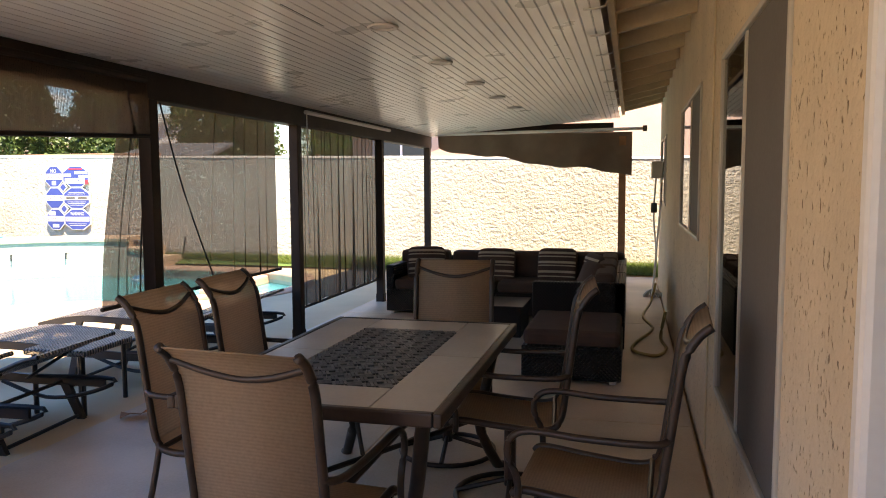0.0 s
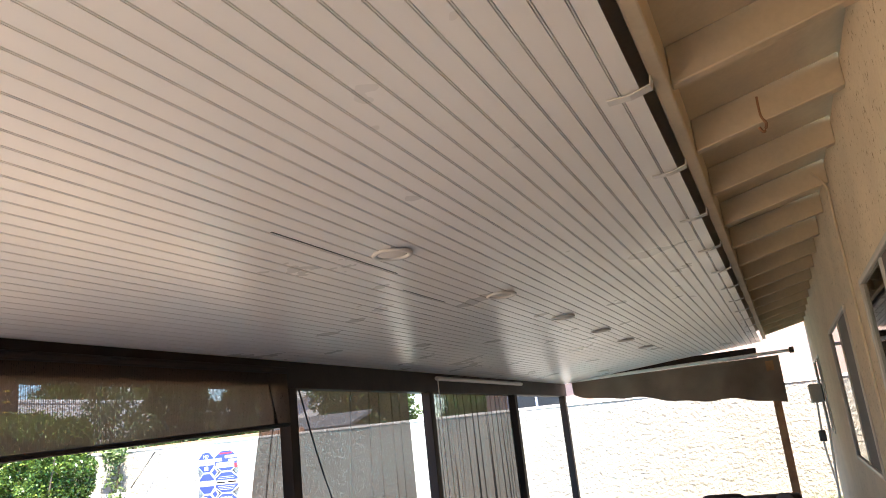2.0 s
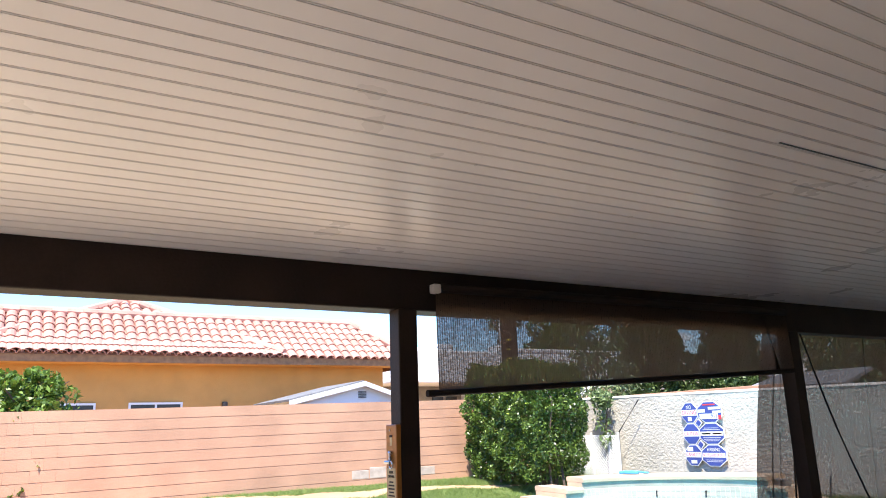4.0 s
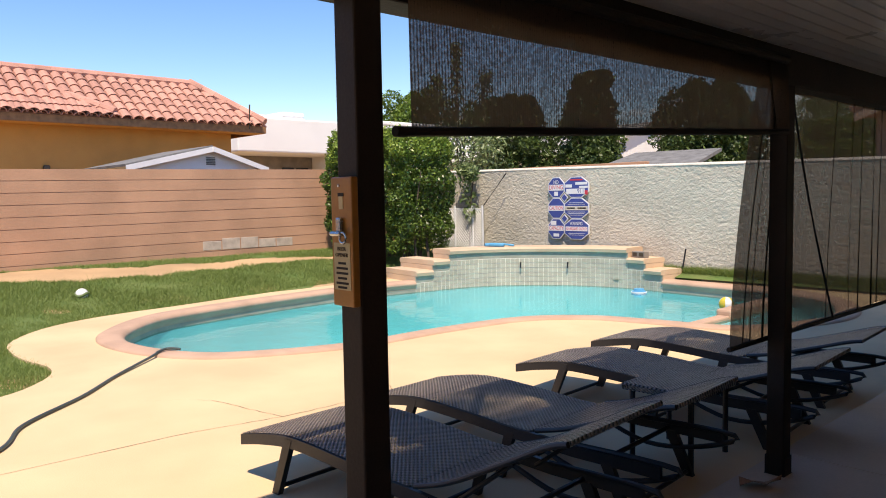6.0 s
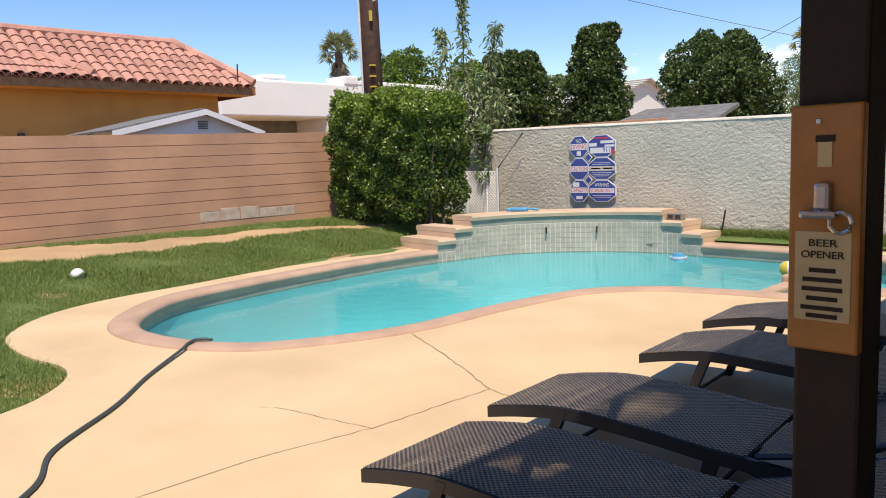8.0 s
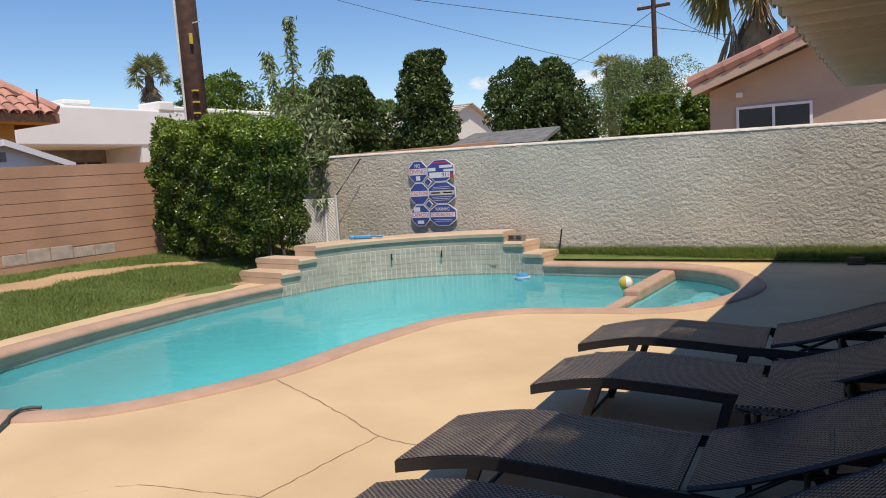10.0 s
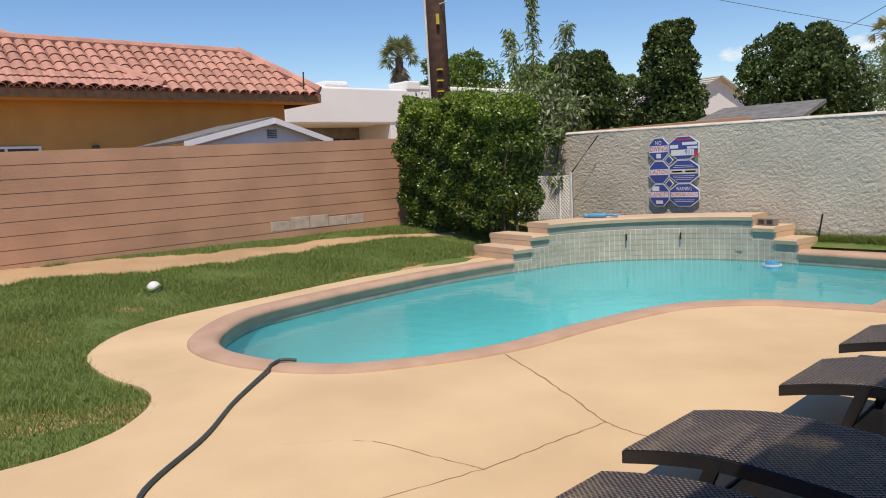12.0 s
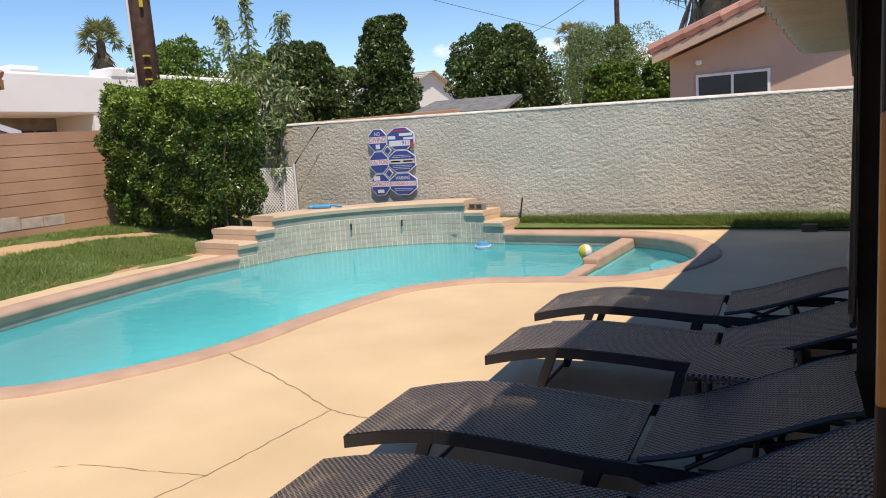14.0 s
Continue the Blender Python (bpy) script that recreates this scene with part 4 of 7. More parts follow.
def chipped(name):
    """Thick troweled stucco with dark pits."""
    m = material(name, (0.68, 0.545, 0.375), 0.9, var=0.08, scale=2.0, bscale=40, bump=0.006)
    n, l = m.node_tree.nodes, m.node_tree.links
    co = n.new("ShaderNodeTexCoord")
    mp = n.new("ShaderNodeMapping")
    mp.inputs["Scale"].default_value = (1, 1.0, 0.5)
    l.new(co.outputs["Object"], mp.inputs[0])
    no = n.new("ShaderNodeTexNoise")
    no.inputs["Scale"].default_value, no.inputs["Detail"].default_value, no.inputs["Roughness"].default_value = 66, 5, 0.62
    l.new(mp.outputs[0], no.inputs["Vector"])
    mr = n.new("ShaderNodeMapRange")
    mr.inputs[1].default_value, mr.inputs[2].default_value = 0.335, 0.375
    l.new(no.outputs[0], mr.inputs[0])
    b = n["Principled BSDF"]
    src = b.inputs["Base Color"].links[0].from_socket
    mix = n.new("ShaderNodeMix")
    mix.data_type = "RGBA"
    mix.inputs[6].default_value = (0.24, 0.16, 0.09, 1)
    l.new(mr.outputs[0], mix.inputs[0])
    l.new(src, mix.inputs[7])
    l.new(mix.outputs[2], b.inputs["Base Color"])
    bp = n.new("ShaderNodeBump")
    bp.inputs["Distance"].default_value = 0.008
    l.new(mr.outputs[0], bp.inputs["Height"])
    l.new(b.inputs["Normal"].links[0].from_socket, bp.inputs["Normal"])
    l.new(bp.outputs[0], b.inputs["Normal"])
    return m


# light and shade put into the hedge's leaf colours: dark body, bright top
M["hedgebody"] = leaf("shaded_hedge_leaves", (0.024, 0.054, 0.010), (0.14, 0.22, 0.038), 0.32)
M["sunlitleaf"] = leaf("sunlit_young_leaves", (0.10, 0.18, 0.022), (0.33, 0.43, 0.075), 0.4)
M["sapling"] = leaf("sapling_leaves", (0.13, 0.19, 0.07), (0.28, 0.34, 0.15), 0.4)
M["drypalm"] = material("dry_palm_fronds", (0.30, 0.22, 0.13), 0.9, var=0.2, scale=4)
M["pan"] = material("cream_roof_pan", (0.76, 0.64, 0.45), 0.5, var=0.06, scale=1.5)
M["bare"] = material("bare_block", (0.56, 0.45, 0.37), 0.95, var=0.15, scale=6)
M["screen"] = material("insect_screen", (0.13, 0.115, 0.10), 0.8, var=0.06)
M["stuccohouse"] = chipped("chipped_house_stucco")
pool, deck = build_pool()
rwall, wall_at, wall_side, wall_len = raised_wall(pool)
build_walls()
build_patio()
build_house()


# ---------------------------------------------------------------- shades and curtains
def cloth(name, parent, mat, y0, y1, top, low, folds, deep, seed, x=-3.30, draw=0.0, pleats=()):
    """A hanging cloth; at its pleats it doubles back on itself. low(y) gives its lower edge."""
    rng = random.Random(seed)
    line = [i / 100 for i in range(101)]
    cols = []
    for u in line:
        cols.append((u, 0.0, 0.0))
        for up, wd, lean in pleats:
            if abs(u - round(up, 2)) < 1e-6:
                cols += [(u + wd, 0.003, lean), (u + wd * 0.15, 0.006, lean), (u + wd * 1.05, 0.009, lean)]
    cols = [c for i, c in enumerate(cols) if c[1] or not any(0 < c[0] - round(p[0], 2) < p[1] * 1.05 for p in pleats)]
    nz = 16
    ph = [rng.uniform(0, 6.28) for _ in range(3)]
    v, f = [], []
    for k in range(nz + 1):
        s = k / nz
        for u, off, lean in cols:
            y = y0 + (y1 - y0) * min(1.0, u)
            z = top(y) + (low(y) - top(y)) * s
            w = math.sin(u * folds * 6.28 + ph[0] + 0.5 * s) + 0.5 * math.sin(u * folds * 14.5 + ph[1]) + 0.35 * math.sin(u * folds * 25.8 + ph[2] + s)
            nx = x + deep * w * (0.25 + 0.75 * s) + off
            v.append((nx, y + draw * (1 - u) * (1 - s) ** 1.6 + lean * (s - 0.5) * (1 if off else 0), z))
    n = len(cols)
    for k in range(nz):
        for i in range(n - 1):
            a = k * n + i
            f.append((a, a + 1, a + n + 1, a + n))
    return raw(name, v, f, mat, parent, smooth=True)


def build_shades():
    g = "patio shades"
    s = thing("roller_shade", label="brown roll-down sun shade hanging askew, partly lowered", category="sun shade", group=g)
    low = lambda y: 1.642 + (y - 2.43) * 0.047
    cloth("cloth", s, M["roller"], 2.38, 4.79, lambda y: 2.075, low, 3.2, 0.010, 2, -3.265, 0.0, ((0.93, 0.002, 0.10),))
    part("hem_bar", tube(bmesh.new(), [(-3.265, 2.34, low(2.34) - 0.012), (-3.265, 4.80, low(4.80) - 0.012)], 0.014), M["brown"], s)
    part("roller", tube(bmesh.new(), [(-3.262, 2.40, 2.075), (-3.262, 4.78, 2.085)], 0.022, 12), M["brown"], s)
    part("clip", boxed((-3.285, 2.36, 2.05), (-3.245, 2.40, 2.09), 0.006), M["trim_w"], s, "small white plastic clip")
    part("knob", tube(bmesh.new(), [(-3.265, 2.325, low(2.34) - 0.012), (-3.265, 2.36, low(2.34) - 0.012)], 0.015, 10), M["brown"], s)
    s = thing("curtain", label="dark see-through mesh curtain hanging loosely in folds", category="curtain", group=g)
    cloth("cloth", s, M["curtain"], 4.44, 6.72, lambda y: 2.06, lambda y: 0.70, 2.6, 0.010, 7, -3.378, 0.30, ((0.06, 0.006, 0.0), (0.10, 0.004, 0.02), (0.15, 0.007, 0.03), (0.52, 0.003, 0.0), (0.66, 0.003, 0.02), (0.74, 0.002, 0.03), (0.85, 0.003, 0.05), (0.92, 0.003, 0.02)))
    part("hem_bar", tube(bmesh.new(), [(-3.375, 4.44, 0.70), (-3.375, 6.78, 0.69)], 0.013), M["brown"], s)
    part("pull_cord", tube(bmesh.new(), curve([(-3.34, 5.0, 2.05), (-3.33, 5.25, 1.4), (-3.33, 5.62, 0.72)], 4), 0.006), M["black"], s)
    part("roller", tube(bmesh.new(), [(-3.35, 4.9, 2.06), (-3.35, 6.95, 2.06)], 0.024, 12), M["brown"], s)
    s = thing("curtain", label="dark brown mesh curtain lowered almost to the floor", category="curtain", group=g)
    cloth("cloth", s, M["curtain"], 7.16, 9.5, lambda y: 2.10, lambda y: 0.28, 5, 0.03, 11, -3.36, 0.0, tuple((0.05 + 0.055 * i + 0.02 * math.sin(i * 2.3), 0.0035 + 0.0022 * math.sin(i * 1.7), 0.01 * math.sin(i)) for i in range(17)))
    part("hem_bar", tube(bmesh.new(), [(-3.33, 7.12, 0.28), (-3.33, 9.5, 0.28)], 0.014), M["brown"], s)
    part("roller", tube(bmesh.new(), [(-3.25, 7.1, 2.10), (-3.25, 9.55, 2.10)], 0.02, 12), M["trim_w"], s, "pale roller tube")
    part("chain", tube(bmesh.new(), [(-3.24, 7.10, 2.1), (-3.24, 7.10, 0.9)], 0.005), M["trim_w"], s)
    # end awning, rolled half way and sagging
    s = thing("roller_shade", label="brown canvas shade at the patio end, sagging to one side", category="sun shade", group=g)
    ny, nz = 60, 10
    v, f = [], []
    for k in range(nz + 1):
        q = k / nz
        for i in range(ny + 1):
            u = i / ny
            x = -3.16 + 2.82 * u
            z0, z1 = 2.16, 1.98 - 0.42 * (u ** 0.8) - 0.02 * math.sin(u * 14) - 0.012 * math.sin(u * 31)
            v.append((x, 11.60 + 0.03 * q * math.sin(u * 30 + 2 * q) + 0.02 * math.sin(u * 7), z0 + (z1 - z0) * q))
    for k in range(nz):
        for i in range(ny):
            a = k * (ny + 1) + i
            f.append((a, a + 1, a + ny + 2, a + ny + 1))
    raw("cloth", v, f, M["canvas"], s, smooth=True)
    part("roller", tube(bmesh.new(), [(-3.2, 11.57, 2.17), (-0.18, 11.57, 2.20)], 0.022, 12), M["trim_w"], s, "pale roller tube")
    part("end_cap", boxed((-0.2, 11.53, 2.16), (-0.14, 11.61, 2.24), 0.008), M["bronze"], s)


# ---------------------------------------------------------------- loungers
def lounger(head):
    """head: height of the raised head end."""
    t = thing("sun_lounger", label="dark woven wicker sun lounger with a raised back", category="sun lounger", group="sun loungers")
    w = 0.325
    seatp = curve([(0, 0, 0.245), (0.20, 0, 0.287), (0.45, 0, 0.318), (0.80, 0, 0.306), (1.10, 0, 0.283), (1.245, 0, 0.28)], 6)
    bm = bmesh.new()
    strip(bm, [p + Vector((0, -w, 0)) for p in seatp], [p + Vector((0, w, 0)) for p in seatp], 0.02)
    part("seat", bm, M["wicker"], t)
    rise = head - 0.30
    backp = curve([(1.285, 0, 0.30), (1.48, 0, 0.30 + rise * 0.20), (1.74, 0, 0.30 + rise * 0.60), (1.93, 0, 0.30 + rise * 0.91), (2.02, 0, head)], 6)
    bm = bmesh.new()
    strip(bm, [p + Vector((0, -w, 0)) for p in backp], [p + Vector((0, w, 0)) for p in backp], 0.02)
    part("backrest", bm, M["wicker"], t)
    for sy in (-1, 1):
        bm = bmesh.new()
        ln = [p + Vector((0, sy * (w + 0.008), -0.005)) for p in seatp]
        ln += [Vector((1.5, sy * (w + 0.008), 0.262)), Vector((1.95, sy * (w + 0.008), 0.262))]
        lo = [p + Vector((0, 0, -0.055)) for p in ln]
        strip(bm, ln, lo, 0.022 * sy)
        part("side_rail", bm, M["black"], t)
        bm = bmesh.new()
        lb = [p + Vector((0, sy * (w + 0.004), -0.010)) for p in backp]
        tube(bm, lb, 0.012)
        part("back_rail", bm, M["black"], t)
        # curved runner under the head end
        bm = tube(bmesh.new(), curve([(1.25, sy * (w - 0.02), 0.22), (1.55, sy * (w - 0.02), 0.13), (1.85, sy * (w - 0.02), 0.17), (2.02, sy * (w - 0.02), 0.262), (1.5, sy * (w - 0.02), 0.262)], 5), 0.013)
        part("runner", bm, M["black"], t)
        for x0, x1, z in ((0.42, 0.30, 0.30), (1.12, 1.05, 0.25), (1.68, 1.78, 0.22)):
            bm = bmesh.new()
            strip(bm, [(x0 - 0.03, sy * (w - 0.02), z), (x1 - 0.025, sy * (w - 0.02), 0.0)], [(x0 + 0.03, sy * (w - 0.02), z), (x1 + 0.025, sy * (w - 0.02), 0.0)], 0.03 * sy)
            part("leg", bm, M["black"], t)
        bm = tube(bmesh.new(), [(1.45, sy * (w - 0.06), 0.25), (1.74, sy * (w - 0.06), 0.275 + rise * 0.60)], 0.010)
        part("prop", bm, M["black"], t)
    for x, z in ((0.30, 0.03), (0.42, 0.29), (1.05, 0.03), (1.22, 0.265), (1.68, 0.24), (1.78, 0.03)):
        part("crossbar", tube(bmesh.new(), [(x, -w + 0.04, z), (x, w - 0.04, z)], 0.012), M["black"], t)
    return t


def build_loungers():
    for x, y, turn, head in ((-5.26, 3.19, 4, 0.63), (-5.376, 4.08, 4, 0.55), (-5.30, 5.38, 4, 0.51), (-5.41, 6.44, 4, 0.49)):
        lounger(head).matrix_world = pose(x, y, 0, 0, 0, turn)
    st = thing("side_table", (-3.82, 4.77, 0), 3, "low dark wicker side table between two loungers", "side table")
    part("tabletop", boxed((-0.22, -0.25, 0.38), (0.22, 0.25, 0.42), 0.012), M["wicker"], st)
    for x in (-0.17, 0.17):
        for y in (-0.21, 0.21):
            part("leg", tube(bmesh.new(), [(x, y, 0.38), (x, y, 0)], 0.016), M["black"], st)


# ---------------------------------------------------------------- dining set
def chair(swivel=False):
    t = thing("patio_chair", label="sling patio chair with tan mesh and bronze tube frame", category="chair", group="chairs round the table")
    w = 0.215
    prof = curve([(0, 0.24, 0.405), (0, 0.20, 0.425), (0, 0.02, 0.405), (0, -0.16, 0.395), (0, -0.225, 0.44), (0, -0.25, 0.58), (0, -0.275, 0.76), (0, -0.295, 0.89), (0, -0.335, 0.965), (0, -0.375, 1.0)], 5)
    k = 20
    for nm, pp, mt in (("seat_sling", prof[:k + 1], M["slingseat"]), ("back_sling", prof[k:], M["sling"])):
        bm = bmesh.new()
        strip(bm, [p + Vector((-w + 0.01, 0, 0)) for p in pp], [p + Vector((w - 0.01, 0, 0)) for p in pp], 0.004)
        part(nm, bm, mt, t, smooth=True)
    for s in (-1, 1):
        part("side_tube", tube(bmesh.new(), [p + Vector((s * w, 0, -0.002)) for p in prof], 0.0145, 10), M["frame"], t, smooth=True)
        x = s * (w + 0.03)
        arm = curve([(s * w, -0.262, 0.635), (x, -0.20, 0.625), (x, 0.0, 0.625), (x, 0.17, 0.635), (x, 0.235, 0.61), (x, 0.25, 0.55), (x, 0.215, 0.45), (x, 0.23, 0.25), (x, 0.27, 0.0)], 5)
        if swivel:
            arm = arm[:33]
        part("arm", tube(bmesh.new(), arm, 0.0125, 8), M["frame"], t, smooth=True)
        if not swivel:
            part("rear_leg", tube(bmesh.new(), curve([(s * w, -0.21, 0.43), (x, -0.23, 0.25), (x, -0.30, 0.0)], 5), 0.0125, 8), M["frame"], t, smooth=True)
    top = curve([(-w, -0.365, 0.99), (-w * 0.5, -0.345, 0.955), (0, -0.335, 0.94), (w * 0.5, -0.345, 0.955), (w, -0.365, 0.99)], 4)
    part("top_rail", tube(bmesh.new(), [p + Vector((0, 0.03, -0.03)) for p in top], 0.011, 8), M["frame"], t, smooth=True)
    part("front_rail", tube(bmesh.new(), [(-w, 0.22, 0.40), (w, 0.22, 0.40)], 0.011, 8), M["frame"], t)
    part("rear_rail", tube(bmesh.new(), [(-w, -0.20, 0.41), (w, -0.20, 0.41)], 0.011, 8), M["frame"], t)
    if swivel:
        part("swivel_post", tube(bmesh.new(), [(0, 0, 0.40), (0, 0, 0.06)], 0.028, 10), M["frame"], t)
        ring = [(0.25 * math.cos(i * math.tau / 28), 0.25 * math.sin(i * math.tau / 28), 0.014) for i in range(29)]
        part("base_ring", tube(bmesh.new(), ring, 0.013, 8), M["frame"], t, smooth=True)
        bm = bmesh.new()
        tube(bm, [(-0.25, 0, 0.02), (0, 0, 0.09), (0.25, 0, 0.02)], 0.012)
        tube(bm, [(0, -0.25, 0.02), (0, 0, 0.09), (0, 0.25, 0.02)], 0.012)
        part("base_cross", bm, M["frame"], t)
    return t


def build_dining():
    tx, ty = -1.385, 3.66
    t = thing("dining_table", (tx, ty, 0), 0, "rectangular patio table with beige tiles and a dark mosaic centre", "table")
    hx, hy, h = 0.485, 0.785, 0.72
    bm = bmesh.new()
    for a, b in (((-hx, -hy, h - 0.045), (-hx + 0.03, hy, h + 0.002)), ((hx - 0.03, -hy, h - 0.045), (hx, hy, h + 0.002)), ((-hx + 0.03, -hy, h - 0.045), (hx - 0.03, -hy + 0.03, h + 0.002)), ((-hx + 0.03, hy - 0.03, h - 0.045), (hx - 0.03, hy, h + 0.002))):
        box(bm, a, b, 0.006)
    part("rim", bm, M["frame"], t)
    part("underlay", boxed((-hx + 0.03, -hy + 0.03, h - 0.03), (hx - 0.03, hy - 0.03, h - 0.010)), M["mosgrout"], t)
    ix, iy = 0.2344, 0.52
    for a, b, c, d in ((-hx + 0.032, -ix - 0.003, -hy + 0.032, -0.003), (-hx + 0.032, -ix - 0.003, 0.003, hy - 0.032), (ix + 0.003, hx - 0.032, -hy + 0.032, -0.003), (ix + 0.003, hx - 0.032, 0.003, hy - 0.032), (-ix, ix, -hy + 0.032, -iy - 0.003), (-ix, ix, iy + 0.003, hy - 0.032)):
        part("tile", boxed((a, c, h - 0.012), (b, d, h), 0.003), M["tabletile"], t)
    # mosaic of short slate strips, in turned squares
    bm = bmesh.new()
    rng = random.Random(9)
    cell = 0.0586
    for i in range(8):
        for j in range(18):
            cx, cy = -ix + cell * (i + 0.5), -iy + 0.0578 * (j + 0.5)
            ang = math.radians(28 if (i + j) % 2 else -62)
            for k in range(4):
                m = Matrix.Translation((cx, cy, h - 0.004)) @ Matrix.Rotation(ang, 4, "Z") @ Matrix.Translation((rng.uniform(-0.002, 0.002), (k - 1.5) * 0.0140, 0)) @ Matrix.Diagonal((0.052, 0.0108, 0.008, 1))
                bmesh.ops.create_cube(bm, size=1, matrix=m)
    tagged(part("mosaic", bm, M["mosaic"], t, "dark slate strips in pale grout"), kind="stuff")
    for sx in (-1, 1):
        for sy in (-1, 1):
            part("leg", tube(bmesh.new(), curve([(sx * 0.40, sy * 0.68, h - 0.03), (sx * 0.36, sy * 0.62, 0.45), (sx * 0.33, sy * 0.58, 0.25), (sx * 0.40, sy * 0.66, 0.03), (sx * 0.43, sy * 0.70, 0.0)], 5), 0.026, 10), M["frame"], t, smooth=True)
    for sy in (-1, 1):
        part("stretcher", tube(bmesh.new(), [(-0.34, sy * 0.59, 0.28), (0.34, sy * 0.59, 0.28)], 0.018), M["frame"], t)
    part("stretcher", tube(bmesh.new(), [(0, -0.59, 0.28), (0, 0.59, 0.28)], 0.018), M["frame"], t)
    bm = bmesh.new()
    tube(bm, [(-0.34, -0.59, 0.28), (0, 0, 0.28), (0.34, 0.59, 0.28)], 0.012)
    part("brace", bm, M["frame"], t)
    a = chair()
    a.matrix_world = pose(-1.33, 2.785, 0, 0, 0, -5)
    b = chair(True)
    b["label"] = "swivel sling patio chair on a round base ring"
    b.matrix_world = pose(-0.86, 3.98, 0, 0, 0, 95)
    copy_thing(b, pose(-1.28, 4.49, 0, 0, 0, 186))
    copy_thing(a, pose(-1.91, 3.40, 0, 0, 0, -90))
    copy_thing(a, pose(-1.92, 3.97, 0, 0, 0, -88))
    copy_thing(a, pose(-0.46, 3.28, 0, 0, 0, 87))


# ---------------------------------------------------------------- sofa corner
def pillow(bm, c, sx, sy, sz, m):
    r = bmesh.ops.create_uvsphere(bm, u_segments=20, v_segments=12, radius=1)
    for v in r["verts"]:
        x, y, z = v.co
        f = lambda q: math.copysign(abs(q) ** 0.34, q)
        v.co = Vector((f(x) * sx, y * sy * (1 - 0.25 * (abs(f(x)) ** 3)), f(z) * sz))
    bmesh.ops.transform(bm, matrix=Matrix.Translation(c) @ m, verts=r["verts"])
    return bm


def sofa_unit(x0, y0, x1, y1, back, label, arms=()):
    """A wicker sofa section; back names the sides with a back panel."""
    t = thing("sofa_section", ((x0 + x1) / 2, (y0 + y1) / 2, 0), 0, label, "sofa", "sectional sofa")
    hx, hy = (x1 - x0) / 2, (y1 - y0) / 2
    part("base", boxed((-hx, -hy, 0.03), (hx, hy, 0.27), 0.012), M["sofaw"], t)
    th = 0.09
    sides = {"n": ((-hx, hy - th, 0.27), (hx, hy, 0.60)), "e": ((hx - th, -hy, 0.27), (hx, hy, 0.60)), "w": ((-hx, -hy, 0.27), (-hx + th, hy, 0.54)), "s": ((-hx, -hy, 0.27), (hx, -hy + th, 0.595))}
    for s in back + "".join(arms):
        part("back_panel" if s in back else "arm_panel", boxed(*sides[s], 0.012), M["sofaw"], t)
    part("seat_cushion", boxed((-hx + (th if "w" in arms else 0.01), -hy + (th if "s" in arms else 0.01), 0.27), (hx - (th if "e" in back else 0.01), hy - (th if "n" in back else 0.01), 0.385), 0.035), M["cushion"], t, "plump brown seat cushion")
    if "n" in back:
        part("back_cushion", box(bmesh.new(), (-hx + 0.02, hy - th - 0.17, 0.385), (hx - 0.02, hy - th + 0.04, 0.67), 0.04), M["cushion"], t, "plump brown back cushion")
    if "e" in back:
        part("back_cushion", box(bmesh.new(), (hx - th - 0.17, -hy + 0.05, 0.385), (hx - th, hy - 0.02, 0.67), 0.04), M["cushion"], t, "plump brown back cushion")
    for sx in (-1, 1):
        for sy in (-1, 1):
            part("foot", boxed((sx * (hx - 0.06) - 0.025, sy * (hy - 0.06) - 0.025, 0), (sx * (hx - 0.06) + 0.025, sy * (hy - 0.06) + 0.025, 0.03), 0.003), M["concrete"], t)
    return t


